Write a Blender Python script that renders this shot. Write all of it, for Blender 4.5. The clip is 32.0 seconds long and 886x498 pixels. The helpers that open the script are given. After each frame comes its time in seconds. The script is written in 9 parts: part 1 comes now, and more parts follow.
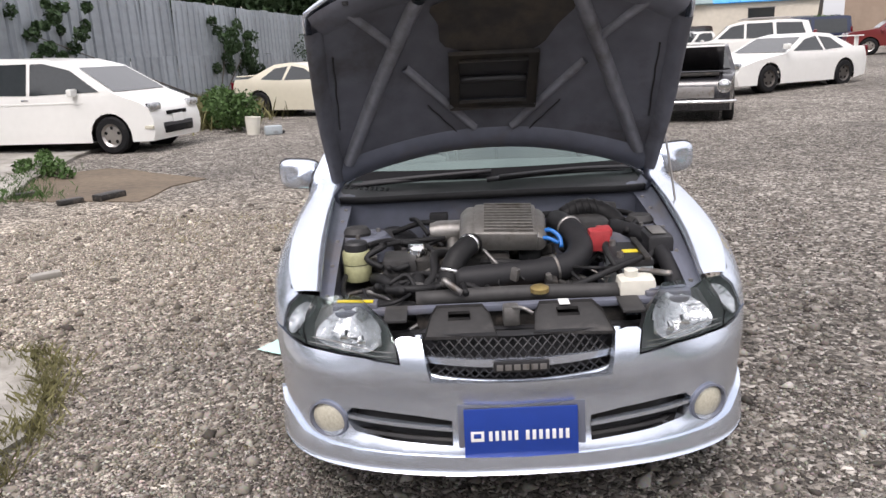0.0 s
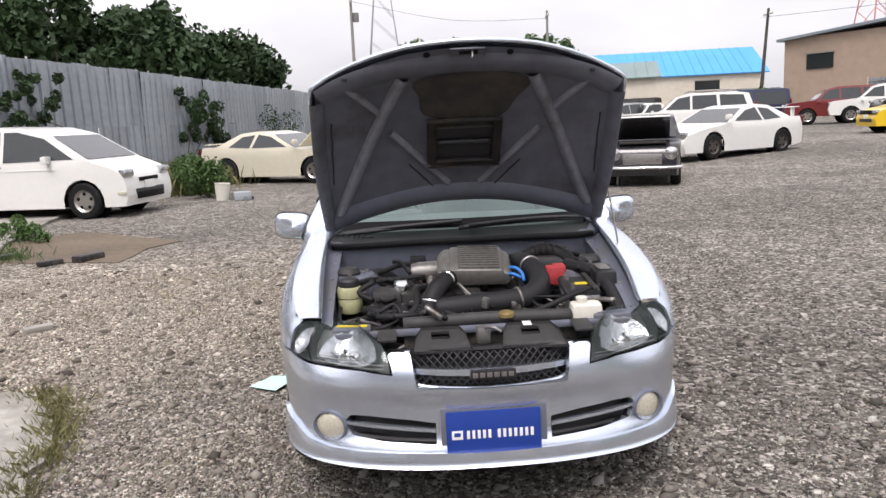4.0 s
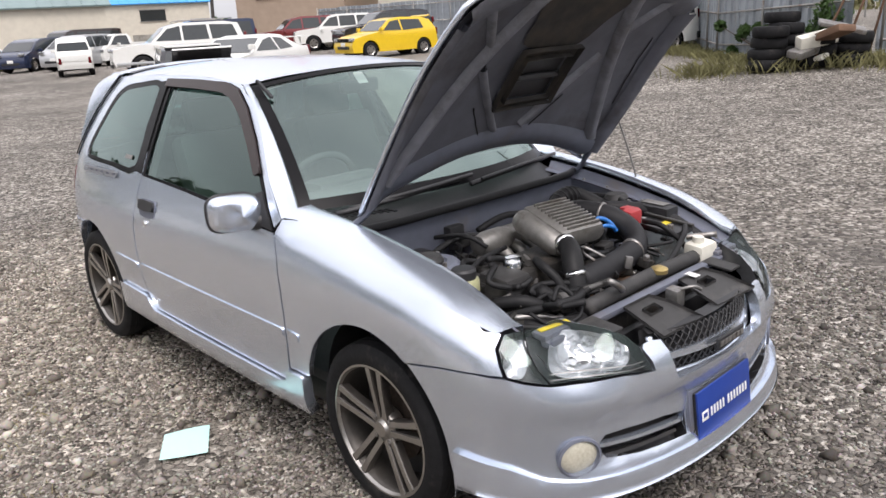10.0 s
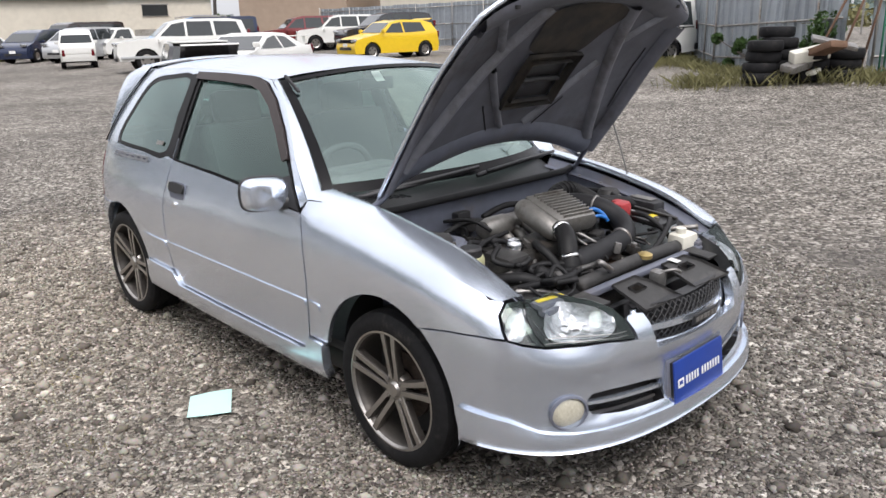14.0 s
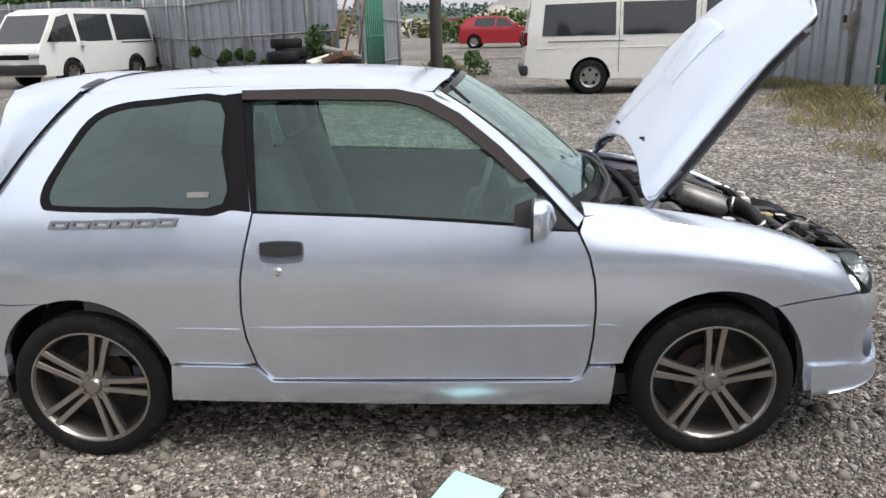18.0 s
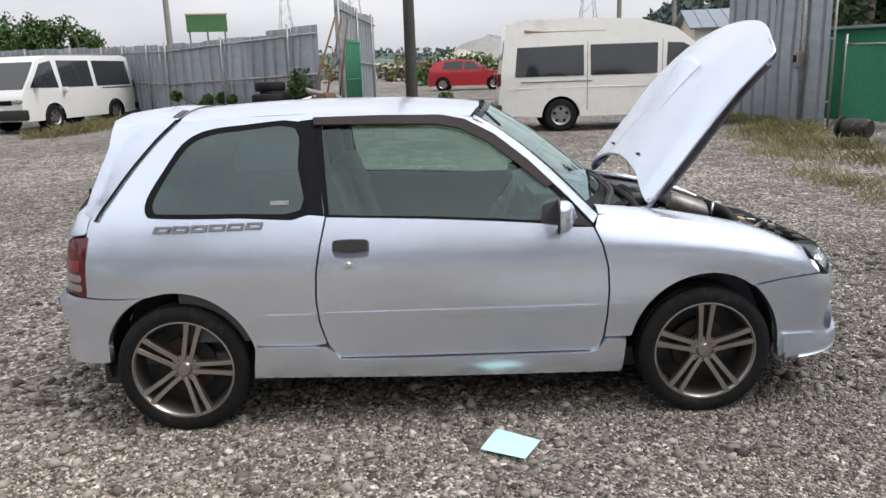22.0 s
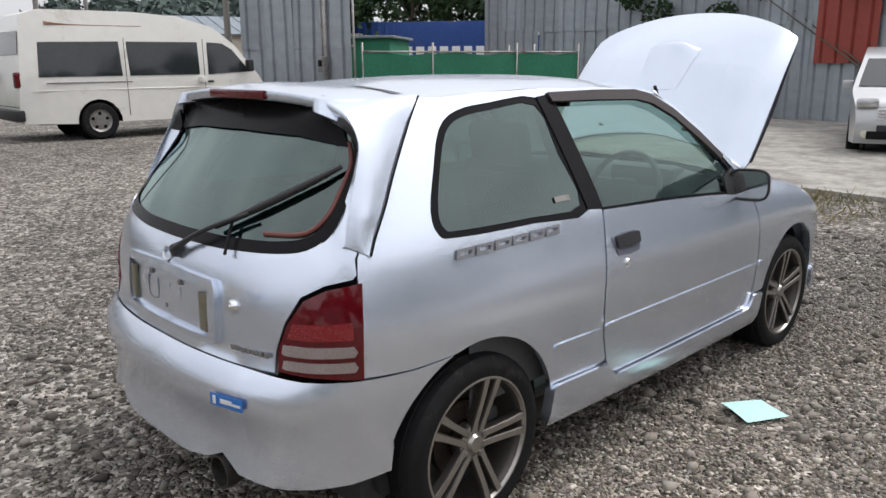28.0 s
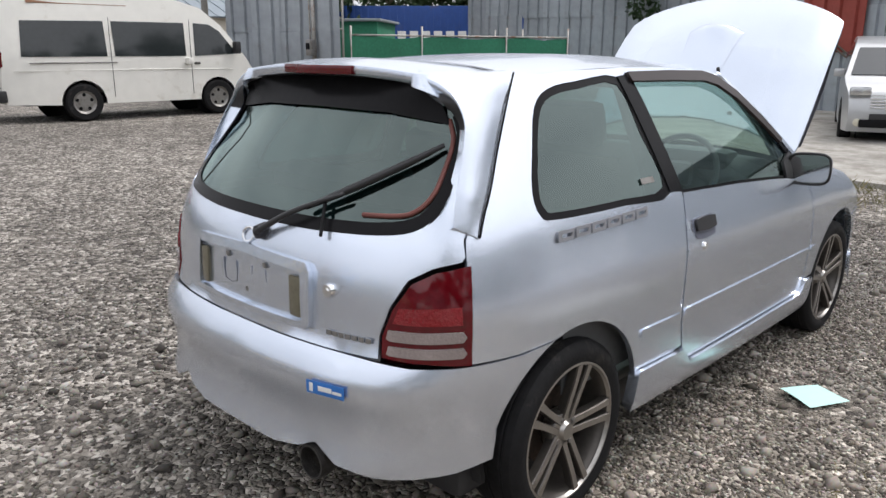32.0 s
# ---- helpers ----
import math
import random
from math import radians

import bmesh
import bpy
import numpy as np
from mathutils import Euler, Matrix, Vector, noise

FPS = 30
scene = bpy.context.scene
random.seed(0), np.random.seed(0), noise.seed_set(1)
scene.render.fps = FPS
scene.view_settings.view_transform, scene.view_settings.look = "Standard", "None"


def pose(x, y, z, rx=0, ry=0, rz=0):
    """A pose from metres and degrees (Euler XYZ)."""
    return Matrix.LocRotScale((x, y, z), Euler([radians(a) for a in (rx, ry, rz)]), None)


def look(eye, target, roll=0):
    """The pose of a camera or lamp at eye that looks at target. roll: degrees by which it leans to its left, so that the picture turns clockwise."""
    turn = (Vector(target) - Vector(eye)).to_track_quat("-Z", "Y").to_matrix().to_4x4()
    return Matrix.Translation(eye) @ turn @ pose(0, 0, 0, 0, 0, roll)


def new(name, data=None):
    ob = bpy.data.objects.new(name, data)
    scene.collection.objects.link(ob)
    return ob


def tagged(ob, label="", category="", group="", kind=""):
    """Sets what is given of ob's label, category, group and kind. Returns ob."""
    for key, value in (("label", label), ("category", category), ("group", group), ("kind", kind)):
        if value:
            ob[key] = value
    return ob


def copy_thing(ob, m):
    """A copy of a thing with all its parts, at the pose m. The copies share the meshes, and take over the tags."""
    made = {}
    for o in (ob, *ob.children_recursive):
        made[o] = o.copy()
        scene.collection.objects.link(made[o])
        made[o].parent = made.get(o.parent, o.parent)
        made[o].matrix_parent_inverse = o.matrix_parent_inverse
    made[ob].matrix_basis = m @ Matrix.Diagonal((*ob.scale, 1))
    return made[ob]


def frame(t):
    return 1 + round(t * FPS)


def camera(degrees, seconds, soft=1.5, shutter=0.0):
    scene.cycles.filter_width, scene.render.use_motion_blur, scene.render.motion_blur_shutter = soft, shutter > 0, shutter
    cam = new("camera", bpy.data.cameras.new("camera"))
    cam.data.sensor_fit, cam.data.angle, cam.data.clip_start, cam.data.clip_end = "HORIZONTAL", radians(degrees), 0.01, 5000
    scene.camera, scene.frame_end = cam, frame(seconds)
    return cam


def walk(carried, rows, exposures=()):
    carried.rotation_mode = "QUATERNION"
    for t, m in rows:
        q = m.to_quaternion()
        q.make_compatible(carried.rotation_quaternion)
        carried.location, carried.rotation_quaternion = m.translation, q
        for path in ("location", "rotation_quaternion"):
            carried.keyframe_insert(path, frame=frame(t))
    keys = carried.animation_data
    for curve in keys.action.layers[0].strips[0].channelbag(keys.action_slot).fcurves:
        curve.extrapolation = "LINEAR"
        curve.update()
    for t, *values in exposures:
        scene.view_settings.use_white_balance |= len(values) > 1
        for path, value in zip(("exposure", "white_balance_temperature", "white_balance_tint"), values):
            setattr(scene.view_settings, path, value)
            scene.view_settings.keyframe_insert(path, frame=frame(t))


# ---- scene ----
cam = camera(60.3, 32.0)
PATH = [
    (0, (-0.196, -2.772, 1.435), (-0.205, -0.836, 0.934), -2.7),
    (0.5, (-0.184, -3.033, 1.447), (-0.106, -1.083, 1.007), -2.1),
    (1, (-0.241, -3.227, 1.45), (-0.167, -1.264, 1.07), -2.0),
    (1.5, (-0.235, -3.335, 1.426), (-0.344, -1.382, 1.01), -2.8),
    (2, (-0.204, -3.343, 1.428), (-0.247, -1.397, 0.967), -3.7),
    (2.5, (-0.208, -3.314, 1.431), (-0.159, -1.367, 0.977), -4.1),
    (3, (-0.208, -3.31, 1.447), (-0.142, -1.346, 1.075), -3.8),
    (3.5, (-0.212, -3.319, 1.44), (-0.153, -1.348, 1.11), -3.1),
    (5.5, (-0.764, -2.533, 1.414), (-0.392, -0.646, 0.865), -1.5),
    (6, (-0.898, -2.193, 1.42), (-0.452, -0.373, 0.72), -1.6),
    (6.5, (-1.069, -1.891, 1.436), (-0.514, -0.08, 0.793), -2.9),
    (7, (-1.201, -1.611, 1.414), (-0.365, 0.087, 0.769), -0.7),
    (7.5, (-1.407, -1.401, 1.448), (-0.446, 0.24, 0.828), -2.6),
    (8, (-1.528, -1.33, 1.447), (-0.371, 0.188, 0.851), -3.5),
    (8.5, (-1.688, -1.356, 1.451), (-0.449, 0.093, 0.847), -3.7),
    (9, (-1.806, -1.416, 1.477), (-0.512, -0.005, 0.898), -2.9),
    (9.5, (-1.932, -1.602, 1.511), (-0.692, -0.136, 0.952), -3.9),
    (10, (-2.078, -1.762, 1.534), (-0.778, -0.354, 0.962), -3.3),
    (10.5, (-2.131, -1.899, 1.545), (-0.832, -0.489, 0.977), -1.1),
    (11, (-2.187, -1.977, 1.553), (-0.918, -0.535, 0.995), -2.8),
    (11.5, (-2.263, -2.036, 1.558), (-0.953, -0.618, 1.034), -3.2),
    (12, (-2.311, -2.03, 1.563), (-0.966, -0.628, 1.089), -3.1),
    (12.5, (-2.312, -2.015, 1.561), (-1.027, -0.547, 1.121), -2.9),
    (13, (-2.312, -1.997, 1.549), (-1.037, -0.529, 1.082), -2.4),
    (13.5, (-2.316, -1.999, 1.54), (-1.032, -0.558, 1.015), -2.3),
    (14, (-2.329, -1.947, 1.544), (-1.015, -0.548, 0.98), -1.5),
    (14.5, (-2.367, -1.68, 1.521), (-0.938, -0.391, 0.979), -3.7),
    (16.5, (-2.814, 0.137, 1.564), (-1.012, 0.829, 1.042), -1.9),
    (17, (-2.994, 0.358, 1.572), (-1.113, 0.741, 1.014), -0.9),
    (17.5, (-3.131, 0.648, 1.576), (-1.218, 0.721, 0.998), -4.1),
    (18, (-3.325, 0.86, 1.567), (-1.408, 0.94, 1.0), -1.5),
    (18.5, (-3.452, 1.033, 1.579), (-1.527, 1.094, 1.04), -2.8),
    (19, (-3.556, 1.137, 1.574), (-1.625, 1.105, 1.055), -1.0),
    (19.5, (-3.649, 1.125, 1.576), (-1.71, 1.13, 1.087), -0.8),
    (20, (-3.751, 1.118, 1.563), (-1.8, 1.116, 1.123), -0.3),
    (20.5, (-3.886, 1.154, 1.57), (-1.924, 1.119, 1.179), -1.0),
    (21, (-3.938, 1.168, 1.573), (-1.971, 1.117, 1.215), -1.8),
    (21.5, (-3.945, 1.173, 1.542), (-1.989, 1.149, 1.126), -1.7),
    (22, (-3.934, 1.157, 1.55), (-1.989, 1.147, 1.085), -2.0),
    (22.5, (-3.927, 1.149, 1.55), (-1.977, 1.109, 1.107), -0.9),
    (23, (-3.917, 1.155, 1.544), (-1.964, 1.097, 1.117), -0.9),
    (23.5, (-3.911, 1.178, 1.536), (-1.959, 1.165, 1.102), -1.7),
    (24, (-3.904, 1.367, 1.484), (-1.974, 1.568, 0.998), -4.1),
    (24.5, (-3.674, 1.621, 1.367), (-1.822, 1.904, 0.668), -1.9),
    (25, (-3.469, 2.106, 1.425), (-1.621, 2.251, 0.674), -5.6),
    (25.5, (-3.178, 2.456, 1.365), (-1.316, 2.308, 0.651), -1.8),
    (25.8, (-3.022, 2.69, 1.382), (-1.19, 2.22, 0.69), -2.6),
    (26, (-2.923, 2.846, 1.393), (-1.089, 2.241, 0.87), -3.1),
    (26.5, (-2.65, 3.107, 1.373), (-0.916, 2.205, 0.947), -2.0),
    (28.5, (-2.198, 3.986, 1.477), (-0.835, 2.603, 0.997), -0.8),
    (29, (-2.097, 3.914, 1.469), (-0.731, 2.532, 0.993), -1.1),
    (29.5, (-2.023, 3.852, 1.444), (-0.676, 2.47, 0.921), -2.5),
    (30, (-2.117, 3.92, 1.433), (-0.786, 2.541, 0.861), -2.0),
    (30.5, (-2.187, 3.971, 1.44), (-0.845, 2.602, 0.87), -2.9),
    (31, (-2.188, 3.987, 1.451), (-0.834, 2.612, 0.925), -2.8),
    (31.5, (-2.155, 3.994, 1.447), (-0.798, 2.611, 0.951), -1.9),
    (32, (-1.964, 4.103, 1.432), (-0.625, 2.708, 0.922), 0.1),
]
walk(cam, [(t, look(eye, target, roll)) for t, eye, target, roll in PATH], exposures=[(0.0, 0.92, 6600, 18), (6.0, 0.88, 6600, 18), (13.0, 0.93, 6500, 15), (19.0, 0.76, 6440, 14), (24.0, 0.70, 6440, 14), (26.0, 0.64, 6440, 14), (28.5, 0.58, 6440, 14), (30.0, 0.71, 6440, 14), (32.0, 0.74, 6440, 14)])

# ---- world and sun ----
SUN_ELEVATION, SUN_TURN = 58.0, 200.0
world = bpy.data.worlds.new("overcast_sky")
scene.world = world
world.use_nodes = True
wn, wl = world.node_tree.nodes, world.node_tree.links
wn.clear()
w_out, w_bg = wn.new("ShaderNodeOutputWorld"), wn.new("ShaderNodeBackground")
w_sky, w_sat = wn.new("ShaderNodeTexSky"), wn.new("ShaderNodeHueSaturation")
w_sky.sky_type, w_sky.sun_disc = "NISHITA", False
w_sky.sun_elevation, w_sky.sun_rotation = radians(SUN_ELEVATION), radians(SUN_TURN)
w_sky.air_density, w_sky.dust_density = 1.0, 3.0
w_sat.inputs["Saturation"].default_value = 0.12
w_coord, w_noise, w_ramp, w_mix = (wn.new("ShaderNodeTexCoord"), wn.new("ShaderNodeTexNoise"),
                                   wn.new("ShaderNodeValToRGB"), wn.new("ShaderNodeMix"))
w_noise.inputs["Scale"].default_value, w_noise.inputs["Detail"].default_value = 2.2, 6
w_map = wn.new("ShaderNodeMapping")
w_map.inputs["Scale"].default_value = (1, 1, 3.2)
w_ramp.color_ramp.elements[0].position, w_ramp.color_ramp.elements[1].position = 0.3, 0.75
w_ramp.color_ramp.elements[0].color, w_ramp.color_ramp.elements[1].color = (5.4, 5.7, 6.0, 1), (8.6, 8.8, 8.9, 1)
w_mix.data_type = "RGBA"
w_mix.inputs["Factor"].default_value = 0.72
wl.new(w_coord.outputs["Generated"], w_map.inputs["Vector"])
wl.new(w_map.outputs["Vector"], w_noise.inputs["Vector"])
wl.new(w_noise.outputs["Fac"], w_ramp.inputs["Fac"])
wl.new(w_sky.outputs["Color"], w_sat.inputs["Color"])
wl.new(w_sat.outputs["Color"], w_mix.inputs["A"])
wl.new(w_ramp.outputs["Color"], w_mix.inputs["B"])
# an overcast sky is brightest overhead
w_sep, w_span, w_mul = wn.new("ShaderNodeSeparateXYZ"), wn.new("ShaderNodeMapRange"), wn.new("ShaderNodeMix")
w_span.inputs["From Min"].default_value, w_span.inputs["From Max"].default_value = 0.0, 0.55
w_span.inputs["To Min"].default_value, w_span.inputs["To Max"].default_value = 0.66, 1.12
w_mul.data_type, w_mul.blend_type = "RGBA", "MULTIPLY"
w_mul.inputs["Factor"].default_value = 1.0
wl.new(w_coord.outputs["Generated"], w_sep.inputs["Vector"])
wl.new(w_sep.outputs["Z"], w_span.inputs["Value"])
wl.new(w_mix.outputs["Result"], w_mul.inputs["A"])
wl.new(w_span.outputs["Result"], w_mul.inputs["B"])
wl.new(w_mul.outputs["Result"], w_bg.inputs["Color"])
wl.new(w_bg.outputs["Background"], w_out.inputs["Surface"])
w_bg.inputs["Strength"].default_value = 0.11

sun_data = bpy.data.lights.new("sun", "SUN")
sun_data.energy, sun_data.angle, sun_data.color = 1.2, radians(25), (1.0, 0.97, 0.92)
sun = new("sun", sun_data)
sun_az = radians(SUN_TURN)
sun.matrix_world = look((0, 0, 30), (30 * -math.sin(sun_az) / math.tan(radians(SUN_ELEVATION)),
                                     30 * -math.cos(sun_az) / math.tan(radians(SUN_ELEVATION)), 0))


# ---- materials ----
def material(name, color, rough=0.6, metal=0.0, spots=0.12, scale=8.0, bump=0.0, bump_scale=60.0, coat=0.0, per_object=0.0,
             dirt=None, dirt_amount=0.0, specular=0.5, emission=0.0, transmission=0.0):
    """A Principled material with variation at two scales, fine relief and, where given, dirt with a shape of its own."""
    m = bpy.data.materials.new(name)
    m.use_nodes = True
    n, l = m.node_tree.nodes, m.node_tree.links
    b = n["Principled BSDF"]
    b.inputs["Roughness"].default_value, b.inputs["Metallic"].default_value = rough, metal
    b.inputs["Coat Weight"].default_value, b.inputs["Coat Roughness"].default_value = coat, 0.06
    b.inputs["Specular IOR Level"].default_value = specular
    b.inputs["Transmission Weight"].default_value = transmission
    co = n.new("ShaderNodeTexCoord")
    coarse, fine = n.new("ShaderNodeTexNoise"), n.new("ShaderNodeTexNoise")
    coarse.inputs["Scale"].default_value, coarse.inputs["Detail"].default_value = scale * 0.3, 4
    fine.inputs["Scale"].default_value, fine.inputs["Detail"].default_value = scale * 4, 3
    l.new(co.outputs["Object"], coarse.inputs["Vector"])
    l.new(co.outputs["Object"], fine.inputs["Vector"])
    add = n.new("ShaderNodeMath")
    add.operation = "ADD"
    l.new(coarse.outputs["Fac"], add.inputs[0])
    l.new(fine.outputs["Fac"], add.inputs[1])
    last = add.outputs[0]
    if per_object:
        info, more = n.new("ShaderNodeObjectInfo"), n.new("ShaderNodeMath")
        more.operation = "MULTIPLY_ADD"
        more.inputs[1].default_value = per_object
        l.new(info.outputs["Random"], more.inputs[0])
        l.new(last, more.inputs[2])
        last = more.outputs[0]
    span = n.new("ShaderNodeMapRange")
    top = 1.35 + per_object
    span.inputs["From Min"].default_value, span.inputs["From Max"].default_value = 0.65, top
    span.inputs["To Min"].default_value, span.inputs["To Max"].default_value = 1 - spots, 1 + spots
    l.new(last, span.inputs["Value"])
    tint = n.new("ShaderNodeMix")
    tint.data_type, tint.blend_type = "RGBA", "MULTIPLY"
    tint.inputs["Factor"].default_value = 1.0
    tint.inputs["A"].default_value = (*color, 1)
    l.new(span.outputs["Result"], tint.inputs["B"])
    col = tint.outputs["Result"]
    if dirt:
        patch_noise, ramp, over = n.new("ShaderNodeTexNoise"), n.new("ShaderNodeValToRGB"), n.new("ShaderNodeMix")
        patch_noise.inputs["Scale"].default_value, patch_noise.inputs["Detail"].default_value = scale * 0.8, 7
        patch_noise.inputs["Roughness"].default_value = 0.65
        ramp.color_ramp.elements[0].position = 0.62 - 0.3 * dirt_amount
        ramp.color_ramp.elements[1].position = 0.78 - 0.2 * dirt_amount
        over.data_type = "RGBA"
        over.inputs["B"].default_value = (*dirt, 1)
        l.new(co.outputs["Object"], patch_noise.inputs["Vector"])
        l.new(patch_noise.outputs["Fac"], ramp.inputs["Fac"])
        l.new(ramp.outputs["Color"], over.inputs["Factor"])
        l.new(col, over.inputs["A"])
        col = over.outputs["Result"]
    l.new(col, b.inputs["Base Color"])
    if emission:
        l.new(col, b.inputs["Emission Color"])
        b.inputs["Emission Strength"].default_value = emission
    if bump:
        grain, relief = n.new("ShaderNodeTexNoise"), n.new("ShaderNodeBump")
        grain.inputs["Scale"].default_value, grain.inputs["Detail"].default_value = bump_scale, 4
        relief.inputs["Strength"].default_value, relief.inputs["Distance"].default_value = bump, 0.01
        l.new(co.outputs["Object"], grain.inputs["Vector"])
        l.new(grain.outputs["Fac"], relief.inputs["Height"])
        l.new(relief.outputs["Normal"], b.inputs["Normal"])
    return m


def glass_material(name, tint, gloss=0.02, base=0.09, rising=0.9):
    """Thin tinted glass: clear along the ray, with gloss that rises at a flat angle."""
    m = bpy.data.materials.new(name)
    m.use_nodes = True
    n, l = m.node_tree.nodes, m.node_tree.links
    n.clear()
    out, clear, shine, mix, fres = (n.new("ShaderNodeOutputMaterial"), n.new("ShaderNodeBsdfTransparent"),
                                    n.new("ShaderNodeBsdfGlossy"), n.new("ShaderNodeMixShader"), n.new("ShaderNodeLayerWeight"))
    clear.inputs["Color"].default_value = (*tint, 1)
    shine.inputs["Roughness"].default_value = gloss
    shine.inputs["Color"].default_value = (0.80, 0.97, 0.93, 1)
    fres.inputs["Blend"].default_value = 0.5
    rise, lift = n.new("ShaderNodeMath"), n.new("ShaderNodeMath")
    rise.operation, lift.operation = "POWER", "MULTIPLY_ADD"
    rise.inputs[1].default_value = 4.0
    lift.inputs[1].default_value, lift.inputs[2].default_value = rising, base
    lift.use_clamp = True
    l.new(fres.outputs["Facing"], rise.inputs[0])
    l.new(rise.outputs[0], lift.inputs[0])
    l.new(lift.outputs[0], mix.inputs["Fac"])
    l.new(clear.outputs[0], mix.inputs[1])
    l.new(shine.outputs[0], mix.inputs[2])
    l.new(mix.outputs[0], out.inputs["Surface"])
    return m


PAINT = material("silver_blue_paint", (0.68, 0.738, 0.835), 0.27, 0.86, 0.03, 1.5, 0.02, 900, coat=0.45)
PAINT_INNER = material("bare_inner_paint", (0.15, 0.162, 0.205), 0.5, 0.2, 0.15, 4, 0.03, 300, dirt=(0.16, 0.14, 0.13), dirt_amount=0.3)
BONNET_LINER = material("bonnet_underside", (0.125, 0.13, 0.155), 0.62, 0.1, 0.25, 3, 0.05, 200, dirt=(0.05, 0.045, 0.04), dirt_amount=0.25)
# a paler copy of the liner: light caught on the rib tops, put into colour
BONNET_RIB_LIT = material("lit_rib_paint", (0.21, 0.215, 0.245), 0.5, 0.15, 0.25, 5, 0.05, 200, dirt=(0.09, 0.085, 0.085), dirt_amount=0.35)
LINER_SOOT = material("heat_stained_liner", (0.035, 0.032, 0.03), 0.85, 0, 0.3, 6, 0.1, 150, dirt=(0.075, 0.06, 0.045), dirt_amount=0.5)
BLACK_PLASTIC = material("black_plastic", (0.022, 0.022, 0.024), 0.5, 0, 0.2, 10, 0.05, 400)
DUSTY_PLASTIC = material("dusty_black_plastic", (0.035, 0.034, 0.034), 0.62, 0, 0.3, 8, 0.06, 250, dirt=(0.09, 0.085, 0.08), dirt_amount=0.25)
RUBBER = material("tyre_rubber", (0.012, 0.012, 0.013), 0.7, 0, 0.3, 10, 0.15, 120, dirt=(0.05, 0.046, 0.042), dirt_amount=0.15, specular=0.18)
RIM_FACE = material("machined_alloy", (0.40, 0.38, 0.355), 0.3, 0.9, 0.12, 20, 0.03, 300)
RIM_DARK = material("bronze_grey_alloy", (0.095, 0.086, 0.078), 0.42, 0.6, 0.15, 15)
BRAKE = material("rusty_brake_disc", (0.07, 0.052, 0.042), 0.6, 0.6, 0.4, 20, 0.1, 100)
CHROME = material("chrome", (0.8, 0.8, 0.8), 0.12, 1.0, 0.04, 10)
REFLECTOR = material("lamp_reflector", (0.55, 0.56, 0.57), 0.16, 1.0, 0.35, 30, 0.6, 45)
ALUMINIUM = material("cast_aluminium", (0.29, 0.28, 0.265), 0.48, 0.75, 0.2, 12, 0.15, 180, dirt=(0.16, 0.14, 0.12), dirt_amount=0.25)
STEEL = material("dull_steel", (0.3, 0.29, 0.28), 0.45, 0.8, 0.2, 15, 0.1, 150, dirt=(0.14, 0.1, 0.07), dirt_amount=0.3)
RUST = material("rusty_metal", (0.17, 0.1, 0.065), 0.8, 0.3, 0.4, 15, 0.3, 80)
GRIME = material("oily_engine_metal", (0.032, 0.03, 0.028), 0.55, 0.3, 0.4, 14, 0.25, 90, dirt=(0.12, 0.1, 0.085), dirt_amount=0.3)
HOSE = material("black_hose_rubber", (0.016, 0.016, 0.017), 0.55, 0, 0.25, 14, 0.05, 200, specular=0.25)
GREY_PIPE = material("grey_plastic_pipe", (0.02, 0.02, 0.022), 0.55, 0, 0.2, 10, 0.04, 200, specular=0.25)
CABLE_BLUE = material("blue_hose", (0.02, 0.16, 0.5), 0.4)
RED_PLASTIC = material("faded_red_plastic", (0.42, 0.045, 0.05), 0.5, 0, 0.2, 12)
WHITE_PLASTIC = material("yellowed_white_plastic", (0.68, 0.66, 0.58), 0.45, 0, 0.1, 8)
BATTERY = material("pale_battery_case", (0.33, 0.37, 0.39), 0.45, 0, 0.15, 8, dirt=(0.15, 0.14, 0.13), dirt_amount=0.3)
FLUID = material("yellowed_reservoir", (0.42, 0.42, 0.24), 0.35, 0, 0.2, 15)
YELLOW = material("yellow_sticker", (0.75, 0.6, 0.03), 0.5)
WHITE = material("white_paint_plain", (0.78, 0.78, 0.76), 0.5, 0, 0.04, 6)
BOARD_BLUE = material("blue_board", (0.012, 0.045, 0.27), 0.38, 0, 0.08, 6)
PAPER = material("pale_green_paper", (0.5, 0.78, 0.72), 0.7, 0, 0.03, 6)
TAIL_RED = material("red_lamp_lens", (0.11, 0.002, 0.006), 0.12, 0, 0.25, 12, 0.03, 90, coat=0.6, specular=0.3)
TAIL_SMOKE = material("smoked_lamp_lens", (0.30, 0.25, 0.24), 0.18, 0, 0.15, 40, 0.3, 120, coat=0.5)
REFLECTOR_DULL = material("dull_olive_reflector", (0.16, 0.145, 0.10), 0.2, 0.1, 0.2, 60, 0.3, 160, coat=0.5)
AMBER = material("amber_lens", (0.55, 0.2, 0.03), 0.2)
FOG_LENS = material("ribbed_fog_lens", (0.62, 0.59, 0.48), 0.2, 0.2, 0.15, 30, 0.3, 70, coat=0.5)
DECAL = material("dark_grey_decal", (0.19, 0.195, 0.21), 0.45, 0, 0.1, 20)
DECAL_BLUE = material("blue_decal", (0.03, 0.17, 0.52), 0.4)
SEAT = material("grey_seat_cloth", (0.075, 0.078, 0.082), 0.85, 0, 0.2, 20, 0.2, 200)
TRIM = material("grey_interior_trim", (0.11, 0.115, 0.12), 0.65, 0, 0.12, 10, 0.05, 200)
TRIM_PALE = material("pale_headlining", (0.45, 0.44, 0.41), 0.8, 0, 0.1, 10)
VISOR = material("smoked_visor", (0.040, 0.031, 0.030), 0.35, 0, 0.08, 6, specular=0.25)
